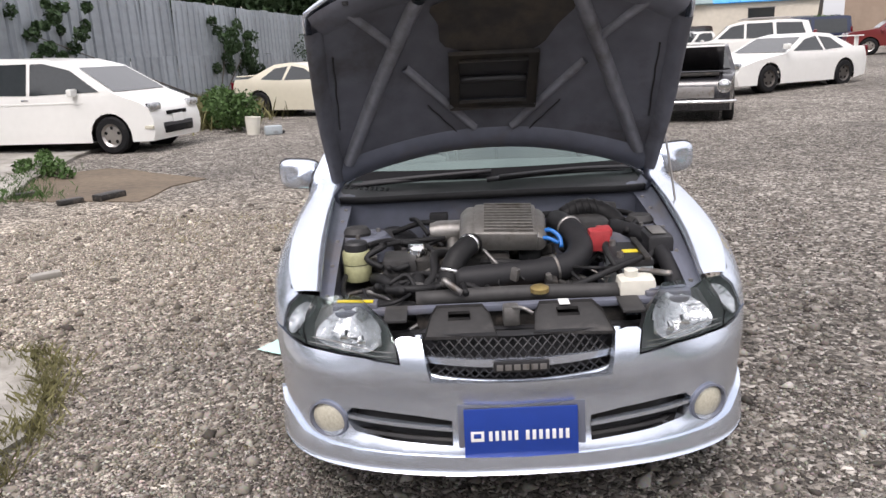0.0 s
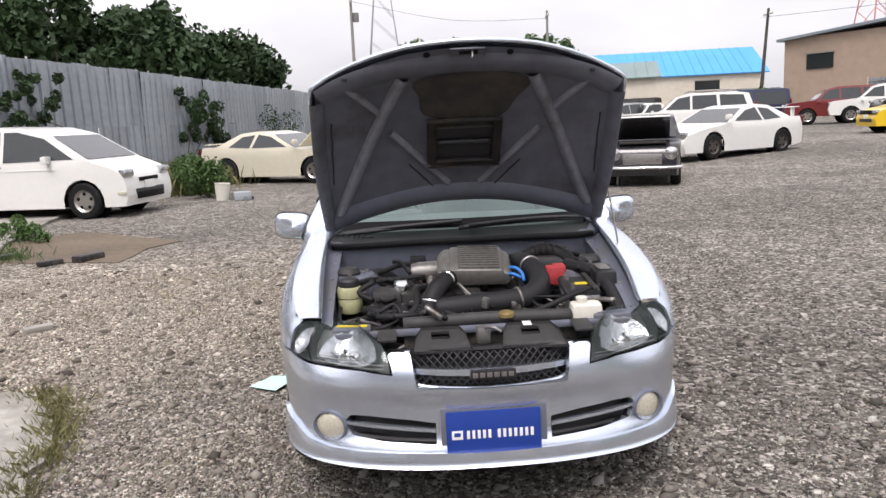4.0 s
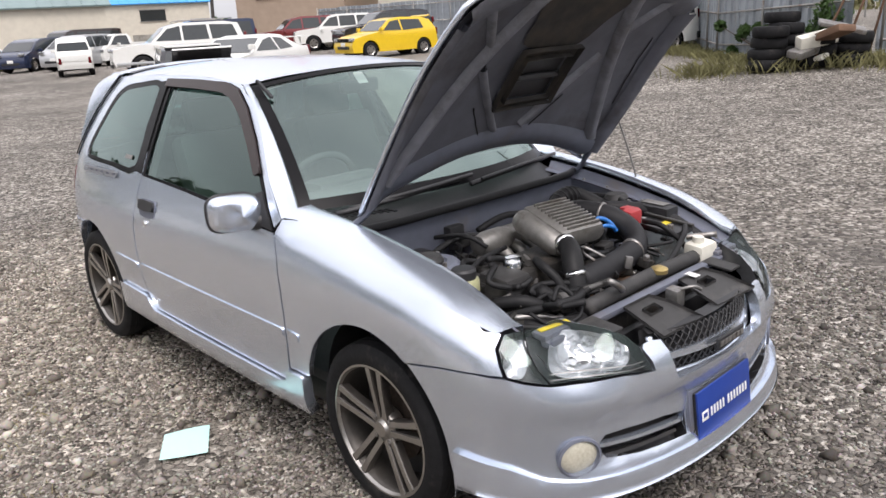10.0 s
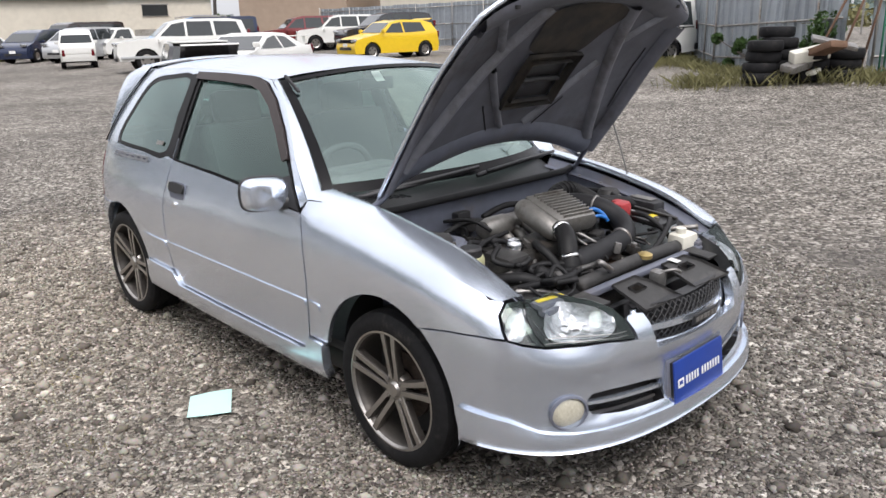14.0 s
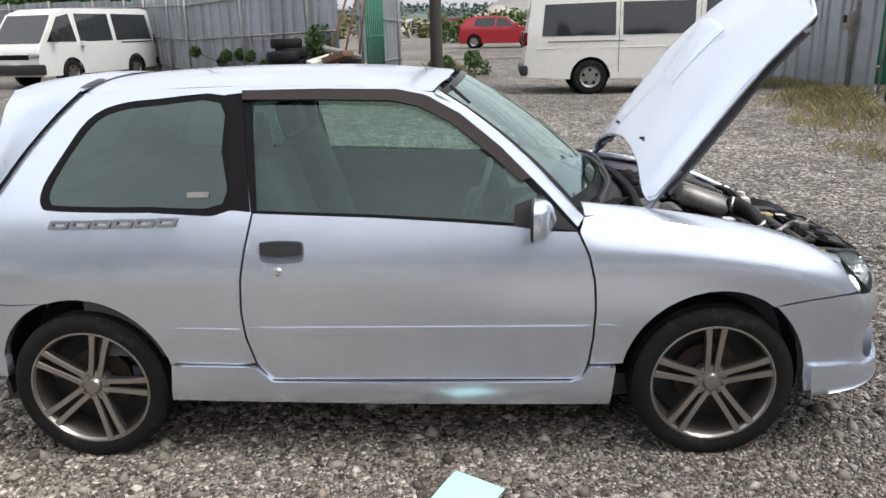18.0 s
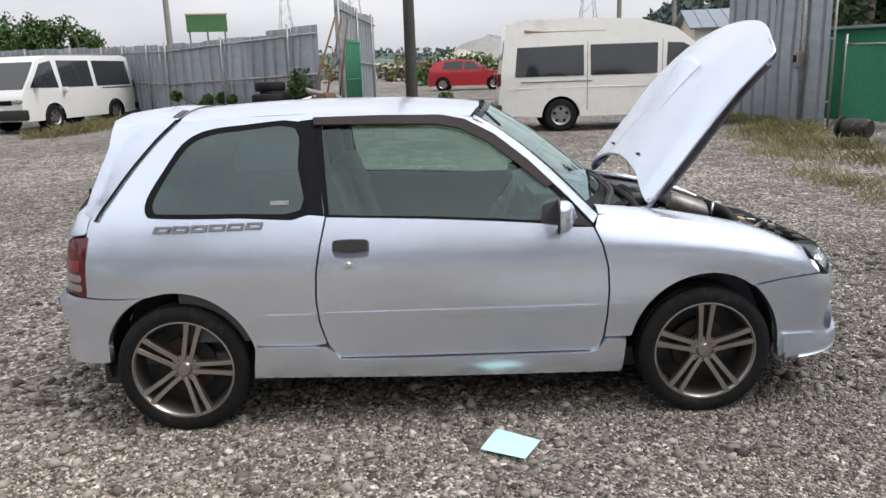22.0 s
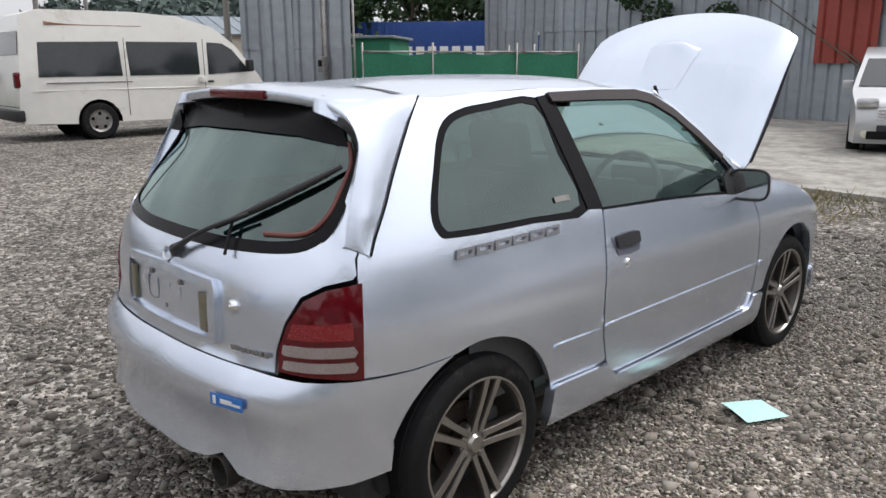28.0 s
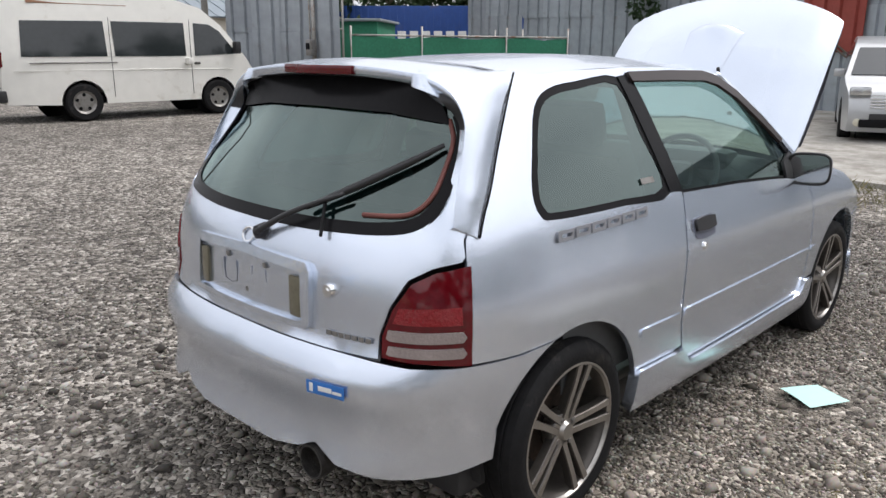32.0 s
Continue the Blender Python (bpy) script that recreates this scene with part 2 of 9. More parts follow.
SEAM = material("black_window_border", (0.012, 0.012, 0.013), 0.22, 0, 0.1, 10, specular=0.06)
GLASS = glass_material("pale_green_glass", (0.58, 0.73, 0.67), base=0.08)
SCREEN_GLASS = glass_material("windscreen_glass", (0.62, 0.72, 0.68), base=0.17)
GLASS_DARK = glass_material("privacy_glass", (0.13, 0.23, 0.225), base=0.125)
LENS = glass_material("clear_lamp_lens", (0.86, 0.87, 0.88), base=0.035, rising=0.2)
CAR_WHITE = material("white_car_paint", (0.74, 0.74, 0.71), 0.3, 0, 0.03, 2, coat=0.5)
CAR_CREAM = material("cream_car_paint", (0.66, 0.62, 0.5), 0.3, 0.1, 0.04, 2, coat=0.5)
CAR_RED = material("dark_red_car_paint", (0.16, 0.018, 0.022), 0.3, 0.1, 0.06, 2, coat=0.5)
CAR_BRIGHT_RED = material("bright_red_car_paint", (0.4, 0.02, 0.03), 0.3, 0.1, 0.06, 2, coat=0.5)
CAR_BLACK = material("black_car_paint", (0.02, 0.02, 0.024), 0.25, 0.1, 0.06, 2, coat=0.6)
CAR_NAVY = material("navy_car_paint", (0.02, 0.03, 0.07), 0.25, 0.2, 0.06, 2, coat=0.6)
CAR_YELLOW = material("yellow_car_paint", (0.75, 0.5, 0.015), 0.3, 0, 0.05, 2, coat=0.5)
CAR_SILVER = material("silver_car_paint", (0.46, 0.47, 0.48), 0.32, 0.5, 0.04, 2, coat=0.5)
CAR_BROWN = material("dark_brown_car_paint", (0.03, 0.02, 0.02), 0.25, 0.1, 0.06, 2, coat=0.6)
BG_GLASS = material("dark_car_window", (0.025, 0.03, 0.032), 0.06, 0, 0.15, 3, coat=0.4)

LAMP_HOUSING = material("grey_lamp_housing", (0.04, 0.041, 0.043), 0.3, 0.3, 0.25, 20, 0.05, 200)
STRIP_BROWN = material("reddish_brown_strip", (0.16, 0.05, 0.04), 0.6)


# ---- building tools ----
from mathutils.geometry import delaunay_2d_cdt


def mesh_of(name, verts, faces, mat, smooth=True):
    me = bpy.data.meshes.new(name)
    me.from_pydata([tuple(v) for v in verts], [], faces)
    me.polygons.foreach_set("use_smooth", [smooth] * len(me.polygons))
    if mat:
        me.materials.append(mat)
    me.update()
    return me


def part(name, source, mat, parent=None, label=""):
    """Links a bmesh, a mesh or a (verts, faces) pair as ONE mesh object under a thing or a part."""
    if isinstance(source, bmesh.types.BMesh):
        me = bpy.data.meshes.new(name)
        source.to_mesh(me)
        source.free()
        if mat:
            me.materials.append(mat)
    elif isinstance(source, tuple):
        me = mesh_of(name, source[0], source[1], mat, len(source) < 3 or source[2])
    else:
        me = source
    ob = new(name, me)
    if parent:
        ob.parent = parent
    if label:
        ob["label"] = label
    return ob


def thing(name, label, category, place=None, group="", kind=""):
    """An Empty at a thing's base, to carry its parts."""
    ob = new(name)
    ob.empty_display_size = 0.1
    ob.matrix_basis = place or Matrix()
    return tagged(ob, label, category, group, kind)


def solo(name, source, mat, label, category, place=None, group="", kind=""):
    ob = part(name, source, mat)
    ob.matrix_basis = place or Matrix()
    return tagged(ob, label, category, group, kind)


def smooth_angle(bm, degrees=40):
    for f in bm.faces:
        f.smooth = True
    for e in bm.edges:
        if len(e.link_faces) == 2 and e.calc_face_angle(0) > radians(degrees):
            e.smooth = False


def box(sx, sy, sz, bevel=0.0, at=(0, 0, 0), turn=None, segments=2):
    """A box that stands on at, bevelled."""
    bm = bmesh.new()
    bmesh.ops.create_cube(bm, size=1)
    bmesh.ops.scale(bm, vec=(sx, sy, sz), verts=bm.verts)
    bmesh.ops.translate(bm, vec=(0, 0, sz / 2), verts=bm.verts)
    if bevel:
        bmesh.ops.bevel(bm, geom=list(bm.edges), offset=bevel, segments=segments, affect="EDGES", profile=0.6)
    smooth_angle(bm, 35)
    m = Matrix.Translation(at) @ (turn or Matrix())
    bmesh.ops.transform(bm, matrix=m, verts=bm.verts)
    return bm


def join(*bms):
    """One bmesh out of several."""
    whole = bmesh.new()
    for b in bms:
        me = bpy.data.meshes.new("piece")
        b.to_mesh(me)
        b.free()
        whole.from_mesh(me)
        bpy.data.meshes.remove(me)
    return whole


def lathe(profile, steps=24, axis="z", at=(0, 0, 0), caps=True):
    """A turned shape from (radius, height) pairs."""
    bm = bmesh.new()
    rings = []
    for r, h in profile:
        ring = []
        for k in range(steps):
            a = 2 * math.pi * k / steps
            c, s = r * math.cos(a), r * math.sin(a)
            v = {"z": (c, s, h), "x": (h, c, s), "y": (s, h, c)}[axis]
            ring.append(bm.verts.new(Vector(v) + Vector(at)))
        rings.append(ring)
    for a, b in zip(rings, rings[1:]):
        for k in range(steps):
            bm.faces.new((a[k], a[(k + 1) % steps], b[(k + 1) % steps], b[k]))
    if caps and profile[0][0] > 1e-5:
        bm.faces.new(rings[0][::-1])
    if caps and profile[-1][0] > 1e-5:
        bm.faces.new(rings[-1])
    bmesh.ops.remove_doubles(bm, verts=bm.verts, dist=1e-6)
    bmesh.ops.recalc_face_normals(bm, faces=bm.faces)
    smooth_angle(bm, 35)
    return bm


def tube(points, radius, steps=10, rounds=4, caps=True):
    """A pipe or hose along a smooth line through points; radius may be a list, one for each point."""
    line, radii = spline(points, rounds), None
    r = np.interp(np.linspace(0, 1, len(line)), np.linspace(0, 1, len(points)), radius if isinstance(radius, (list, tuple)) else [radius] * len(points))
    bm = bmesh.new()
    rings, side = [], None
    for k, p in enumerate(line):
        ahead = (line[min(k + 1, len(line) - 1)] - line[max(k - 1, 0)]).normalized()
        if side is None:
            side = ahead.orthogonal().normalized()
        side = (side - ahead * side.dot(ahead)).normalized()
        up = ahead.cross(side)
        rings.append([bm.verts.new(p + float(r[k]) * (math.cos(a) * side + math.sin(a) * up)) for a in [2 * math.pi * i / steps for i in range(steps)]])
    for a, b in zip(rings, rings[1:]):
        for k in range(steps):
            bm.faces.new((a[k], a[(k + 1) % steps], b[(k + 1) % steps], b[k]))
    if caps:
        bm.faces.new(rings[0][::-1])
        bm.faces.new(rings[-1])
    smooth_angle(bm, 50)
    return bm


def spline(points, rounds=6, closed=False):
    """A Catmull-Rom line through points."""
    p = [Vector(q) if len(q) == 3 else Vector((*q, 0)) for q in points]
    if len(p) < 3 or rounds < 2:
        return p
    n, line = len(p), []
    for k in range(n if closed else n - 1):
        a, b, c, d = ((p[(k - 1) % n], p[k], p[(k + 1) % n], p[(k + 2) % n]) if closed else
                      (p[max(k - 1, 0)], p[k], p[k + 1], p[min(k + 2, n - 1)]))
        for j in range(rounds):
            t = j / rounds
            line.append(0.5 * ((2 * b) + (c - a) * t + (2 * a - 5 * b + 4 * c - d) * t * t + (3 * b - a - 3 * c + d) * t ** 3))
    if not closed:
        line.append(p[-1])
    return line


def curve2(points, rounds=4, closed=False):
    return [(v.x, v.y) for v in spline([(a, b, 0) for a, b in points], rounds, closed)]


def dense(poly, step):
    out = []
    for (a, b), (c, d) in zip(poly, poly[1:] + poly[:1]):
        k = max(1, int(math.hypot(c - a, d - b) / step))
        out += [(a + (c - a) * i / k, b + (d - b) * i / k) for i in range(k)]
    return out


def inside(pt, poly):
    x, y = pt
    hit = False
    for (a, b), (c, d) in zip(poly, poly[1:] + poly[:1]):
        if (b > y) != (d > y) and x < (c - a) * (y - b) / (d - b) + a:
            hit = not hit
    return hit


def patch(poly, shape, step=0.05, holes=(), thick=0.012, mirror=False):
    """A curved sheet: the outline poly, less its holes, in the plane (u, v), laid into space by shape(u, v), with a turned-in rim.
    mirror: the same again on the other side of x = 0, in the same mesh."""
    loops = [dense(list(poly), step)] + [dense(list(h), step) for h in holes]
    pts, edges = [], []
    for lp in loops:
        base = len(pts)
        pts += [Vector(p) for p in lp]
        edges += [(base + k, base + (k + 1) % len(lp)) for k in range(len(lp))]
    rim_count = len(pts)
    us, vs = [p.x for p in pts], [p.y for p in pts]
    k = 0
    for v in np.arange(min(vs) + step * 0.4, max(vs), step * 0.87):
        k += 1
        for u in np.arange(min(us) + step * (0.25 + 0.5 * (k % 2)), max(us), step):
            if inside((u, v), loops[0]) and not any(inside((u, v), h) for h in loops[1:]):
                if min((u - p.x) ** 2 + (v - p.y) ** 2 for p in pts[:rim_count]) > (0.45 * step) ** 2:
                    pts.append(Vector((u, v)))
    ov, oe, of, *_ = delaunay_2d_cdt(pts, edges, [], 1, 1e-6)
    keep = [f for f in of if not any(inside(tuple(sum((ov[i] for i in f), Vector((0, 0))) / len(f)), h) for h in loops[1:])]
    place = [Vector(shape(p.x, p.y)) for p in ov]
    verts, faces = list(place), [tuple(f[::-1]) for f in keep]
    if thick:
        count = {}
        for f in keep:
            for a, b in zip(f, f[1:] + f[:1]):
                count[(a, b)] = count.get((a, b), 0) + 1
        border = [e for e in count if (e[1], e[0]) not in count and not (mirror and abs(place[e[0]].x) < 1e-4 and abs(place[e[1]].x) < 1e-4)]
        inner = {}
        e = 1e-3
        for i in {a for ab in border for a in ab}:
            u, v = ov[i]
            du = Vector(shape(u + e, v)) - Vector(shape(u - e, v))
            dv = Vector(shape(u, v + e)) - Vector(shape(u, v - e))
            nrm = du.cross(dv)
            nrm = nrm.normalized() if nrm.length > 1e-12 else Vector((0, 0, 1))
            inner[i] = (len(verts), len(verts) + 1)
            verts += [place[i].copy(), place[i] + nrm * thick]
        faces += [(inner[a][0], inner[a][1], inner[b][1], inner[b][0]) for a, b in border]
    if mirror:
        n = len(verts)
        faces += [tuple(n + i for i in f[::-1]) for f in list(faces)]
        verts += [Vector((-v.x, v.y, v.z)) for v in verts]
        weld = {}
        for i, v in enumerate(verts[:n]):
            if abs(v.x) < 1e-4:
                weld[n + i] = i
        faces = [tuple(weld.get(i, i) for i in f) for f in faces]
        faces = [f for f in faces if len(set(f)) == len(f)]
    return verts, faces


def flip(source):
    """The mirror image of a (verts, faces) pair in x."""
    return [Vector((-v[0], v[1], v[2])) for v in source[0]], [tuple(f[::-1]) for f in source[1]]


def grid(nu, nv, fn):
    """A sheet of nu x nv faces with fn(u, v), both from 0 to 1."""
    verts = [Vector(fn(i / nu, j / nv)) for j in range(nv + 1) for i in range(nu + 1)]
    faces = [(j * (nu + 1) + i, j * (nu + 1) + i + 1, (j + 1) * (nu + 1) + i + 1, (j + 1) * (nu + 1) + i) for j in range(nv) for i in range(nu)]
    return verts, faces


def merged(*pairs):
    verts, faces = [], []
    for v, f in pairs:
        n = len(verts)
        verts += v
        faces += [tuple(n + i for i in g) for g in f]
    return verts, faces


def pchip(xs, ys):
    xs, ys = np.array(xs, float), np.array(ys, float)
    h, d = np.diff(xs), np.diff(ys) / np.diff(xs)
    m = np.r_[d[0], [0 if a * b <= 0 else 2 * a * b / (a + b) for a, b in zip(d, d[1:])], d[-1]]

    def f(x):
        x = min(max(x, xs[0] - 0.3), xs[-1] + 0.3)
        k = int(min(max(np.searchsorted(xs, x) - 1, 0), len(xs) - 2))
        if x < xs[0]:
            return ys[0] + m[0] * (x - xs[0])
        if x > xs[-1]:
            return ys[-1] + m[-1] * (x - xs[-1])
        t = (x - xs[k]) / h[k]
        return ((1 + 2 * t) * (1 - t) ** 2 * ys[k] + t * (1 - t) ** 2 * h[k] * m[k] + t * t * (3 - 2 * t) * ys[k + 1] + t * t * (t - 1) * h[k] * m[k + 1])
    return f


# ---- the silver hatchback ----
# The plan outline at its widest, from the middle of the nose round one side to the middle of the tail.
OUTLINE = [(0, -0.845), (0.2, -0.836), (0.40, -0.798), (0.55, -0.738), (0.66, -0.655), (0.735, -0.535), (0.778, -0.38), (0.80, -0.2),
           (0.81, 0.0), (0.815, 0.4), (0.816, 0.9), (0.815, 1.4), (0.812, 1.9), (0.803, 2.2), (0.786, 2.45), (0.757, 2.62), (0.70, 2.77),
           (0.60, 2.88), (0.43, 2.952), (0.2, 2.985), (0, 2.99)]
_line = np.array([(v.x, v.y) for v in spline([(a, b, 0) for a, b in OUTLINE], 12)])
_arc = np.r_[0, np.cumsum(np.hypot(*np.diff(_line, axis=0).T))]
S_END = float(_arc[-1])


def plan(s):
    x, y = np.interp(s, _arc, _line[:, 0]), np.interp(s, _arc, _line[:, 1])
    e = 0.03
    dx = np.interp(s + e, _arc, _line[:, 0]) - np.interp(s - e, _arc, _line[:, 0])
    dy = np.interp(s + e, _arc, _line[:, 1]) - np.interp(s - e, _arc, _line[:, 1])
    if s - e < 0 or s + e > S_END:
        dy = 0.0
    n = math.hypot(dx, dy)
    return x, y, dy / n, -dx / n


def s_at_y(y):
    return float(np.interp(y, _line[:, 1], _arc))


def s_nose(x):
    k = len(_line) // 3
    return float(np.interp(x, _line[:k, 0], _arc[:k]))


def s_tail(x):
    k = len(_line) * 2 // 3
    return float(np.interp(x, _line[k:, 0][::-1], _arc[k:][::-1]))


inset_side = pchip([0.10, 0.30, 0.45, 0.60, 0.70, 0.76, 0.82, 0.88, 0.94, 1.02, 1.15, 1.28, 1.37],
                   [0.030, 0.016, 0.006, 0.0, 0.001, 0.0075, 0.022, 0.040, 0.060, 0.098, 0.168, 0.242, 0.300])
inset_nose = pchip([0.18, 0.24, 0.29, 0.35, 0.48, 0.55, 0.62, 0.66, 0.70, 0.76], [0.03, 0.0, 0.0, 0.035, 0.035, 0.012, 0.022, 0.045, 0.085, 0.16])
inset_tail = pchip([0.20, 0.285, 0.315, 0.36, 0.42, 0.50, 0.545, 0.585, 0.61, 0.625, 0.65, 0.80, 0.90, 0.97, 1.10, 1.25, 1.38], [0.05, 0.012, 0.006, 0.022, 0.028, 0.012, 0.0, 0.006, 0.026, 0.045, 0.07, 0.078, 0.105, 0.15, 0.262, 0.385, 0.47])
fender_top = pchip([-0.60, -0.42, -0.19, 0.19, 0.46], [0.69, 0.758, 0.812, 0.885, 0.918])


def skin(s, z):
    """The body's outer skin, by the way round it and the height; the car's own right-hand side has negative x."""
    x, y, nx, ny = plan(s)
    w = nx * nx
    d = w * inset_side(z) + (1 - w) * (inset_nose(z) if ny < 0 else inset_tail(z))
    if y < 0.5 and nx > 0.3:
        over = z - (fender_top(y) - 0.10)
        if over > 0:
            d += 4.2 * over * over * min(1, (0.5 - y) / 0.08) * min(1, (nx - 0.3) / 0.3)
    px, py = x - nx * d, y - ny * d
    return -max(px, 0.0), py, z


def s_where(axis, value, z, lo, hi):
    """The way round at which the skin at height z reaches that x (as a width) or y."""
    rising = axis == 1
    for _ in range(30):
        mid = (lo + hi) / 2
        p = skin(mid, z)
        here = p[1] if rising else p[0]
        if here < value:
            lo = mid
        else:
            hi = mid
    return (lo + hi) / 2


S_A, S_B = s_at_y(-0.70), s_at_y(2.90)


def side(pts):
    return [(s_where(1, y, z, S_A, S_B), z) for y, z in pts]


def tail(x, z):
    return s_where(0, -x, z, s_at_y(2.45), S_END)


def nose(x, z):
    lo, hi = 0.0, s_at_y(-0.2)
    for _ in range(30):
        mid = (lo + hi) / 2
        lo, hi = (mid, hi) if -skin(mid, z)[0] < x else (lo, mid)
    return (lo + hi) / 2


def arch(yc, zc, r, a0, a1, n=14):
    return [(yc + r * math.cos(radians(a)), zc + r * math.sin(radians(a))) for a in np.linspace(a0, a1, n)]


car = thing("hatchback_car", "silver-blue three-door hatchback with its bonnet propped open on gravel", "car")


def pair(name, source, mat, label="", parent=None):
    """A part for each side of the car."""
    a = part(name, source, mat, parent or car, label)
    b = part(name, flip(source), mat, parent or car, label)
    return a, b


roof_mid = pchip([0.93, 1.1, 1.4, 1.75, 2.2, 2.55], [1.372, 1.39, 1.408, 1.412, 1.398, 1.368])


def rail_z(y):
    return roof_mid(y) - 0.045


# outlines in y and z, as the side shows them
DOOR_REAR = [(1.612, 0.332), (1.655, 0.40), (1.682, 0.50), (1.690, 0.60), (1.682, 0.72), (1.664, 0.82), (1.634, 0.945)]
DOOR_FRONT = [(0.498, 0.868), (0.462, 0.79), (0.442, 0.70), (0.436, 0.60), (0.442, 0.48), (0.455, 0.39), (0.475, 0.325)]
BELT = [(1.634, 0.945), (1.2, 0.925), (0.9, 0.905), (0.72, 0.89), (0.6, 0.872), (0.498, 0.868)]
WINDOW_TOP = [(0.500, 0.882), (0.60, 0.99), (0.76, 1.145), (0.90, 1.255), (1.02, 1.318), (1.12, 1.338), (1.4, 1.346), (1.690, 1.346)]
g = 0.004
door_poly = side([(y - g, z) for y, z in DOOR_REAR] + BELT[1:-1] + [(y + g, z) for y, z in DOOR_FRONT])
pair("door_panel", patch(door_poly, skin, 0.036), PAINT)

fender_poly = side([(0.436 - g, 0.60), (0.442 - g, 0.70), (0.462 - g, 0.79), (0.492, 0.868), (0.475, 0.913)] +
                   [(y, fender_top(y)) for y in (0.40, 0.3, 0.19, 0.1, 0, -0.1, -0.19, -0.3, -0.385, -0.43)] +
                   [(-0.452, 0.742)])
fender_poly += [(0.868, 0.737), (0.873, 0.707), (0.852, 0.668), (0.838, 0.646), (0.92, 0.642), (1.05, 0.625)]
fender_poly += side([(-0.24, 0.604)] + arch(0, 0.315, 0.342, 126, 12) + [(0.348, 0.385), (0.45, 0.385), (0.442 - g, 0.48)])
pair("front_wing", patch(fender_poly, skin, 0.032, thick=0.02), PAINT)

QUARTER_GLASS = curve2([(1.705, 0.958), (1.728, 1.2), (1.75, 1.336), (2.0, 1.330), (2.16, 1.312), (2.26, 1.262), (2.34, 1.15), (2.405, 1.04), (2.405, 0.975), (2.34, 0.958), (2.0, 0.952)], 3, True)
seam_c = [(2.29, 1.352), (2.392, 1.27), (2.502, 1.15), (2.602, 1.03), (2.668, 0.945), (2.680, 0.90), (2.690, 0.78), (2.708, 0.624)]
side_poly = side([(0.478, 0.915), (0.60, 1.03), (0.76, 1.185), (0.88, 1.275), (0.97, 1.325)] + [(y, rail_z(y)) for y in (1.05, 1.2, 1.4, 1.7, 2.0, 2.2)] + seam_c +
                 [(2.56, 0.622)] + arch(2.3, 0.31, 0.338, 72, 168)[:] + [(1.958, 0.40), (1.72, 0.392)] +
                 [(y + g, z) for y, z in DOOR_REAR[1:]] + [(1.690 + g, 1.346 + g)] + [(y, z + 0.004) for y, z in WINDOW_TOP[::-1][1:]])
pair("side_frame", patch(side_poly, skin, 0.036, holes=[side(QUARTER_GLASS)], thick=0.02), PAINT)

sill_poly = side([(0.372, 0.215), (0.36, 0.375), (0.452, 0.378), (0.475, 0.33), (0.52, 0.318), (1.2, 0.32), (1.60, 0.326), (1.655, 0.385), (1.72, 0.388), (1.965, 0.394), (1.985, 0.25), (1.2, 0.225)])


def sill_skin(s, z):
    x, y, zz = skin(s, z)
    return x - 0.016 + 0.02 * max(0, 0.27 - z) / 0.05, y, zz


pair("sill_skirt", patch(sill_poly, sill_skin, 0.04, thick=0.04), PAINT)

# roof, tailgate, rear bumper


def roof_shape(u, y):
    edge = skin(s_at_y(y), rail_z(y))
    return u * -edge[0] if u > 0 else 0.0, edge[1] if y > 2.2 else y, roof_mid(y) - 0.045 * abs(u) ** 2.4


def roof_right(u, y):
    x, yy, z = roof_shape(u, y)
    return -x, y, z


roof_poly = [(0, 0.93), (0.5, 0.945), (1, 1.0), (1, 1.4), (1, 2.0), (1, 2.28), (0.7, 2.33), (0, 2.36)]
part("roof", patch(roof_poly, roof_right, 0.08, thick=0.0, mirror=True), PAINT, car)

gate_poly = [(S_END, 0.634)] + [(s_tail(x), 0.634) for x in (0.2, 0.38)] + [(4.374, 0.634), (4.373, 0.695), (4.338, 0.775), (4.278, 0.850), (4.200, 0.880), (4.11, 0.893)] + \
    side([(2.682, 0.905), (2.675, 0.945), (2.61, 1.03), (2.51, 1.15), (2.40, 1.27), (2.30, 1.352)]) + [(s_tail(0.5), 1.37), (S_END, 1.375)]
GLASS_EDGE = curve2([(0.2, 0.937), (0.3, 0.94), (0.48, 0.950), (0.572, 0.968), (0.606, 1.01), (0.60, 1.08), (0.572, 1.18), (0.53, 1.26), (0.45, 1.32), (0.3, 1.333), (0.2, 1.334)], 3)
REAR_GLASS = [(S_END, 0.935)] + [(tail(x, z), z) for x, z in GLASS_EDGE] + [(S_END, 1.335)]
_edge_z = [0.93, 0.968, 1.01, 1.08, 1.18, 1.26, 1.33]
_edge_x = [0.57, 0.60, 0.606, 0.60, 0.572, 0.53, 0.47]
_edge_y = [skin(tail(a, b), b)[1] for a, b in zip(_edge_x, _edge_z)]
bow = pchip(_edge_z, [(2.99 - inset_tail(b) - c) / a ** 2.6 for a, b, c in zip(_edge_x, _edge_z, _edge_y)])


def rear_screen(x, z):
    """The rear window's own smooth surface."""
    return -x, 2.99 - inset_tail(z) - bow(min(1.33, max(0.93, z))) * abs(x) ** 2.6, z

gate_poly += REAR_GLASS[::-1]
part("tailgate", patch(gate_poly, skin, 0.05, holes=[], thick=0.02, mirror=True), PAINT, car)


def proud(shape, d):
    """The same skin, d metres further out."""
    def f(u, v):
        e = 1e-3
        p, a, b = Vector(shape(u, v)), Vector(shape(u + e, v)) - Vector(shape(u - e, v)), Vector(shape(u, v + e)) - Vector(shape(u, v - e))
        n = a.cross(b)
        n = n.normalized() if n.length > 1e-12 else Vector((0, 0, 1))
        return p - n * d
    return f


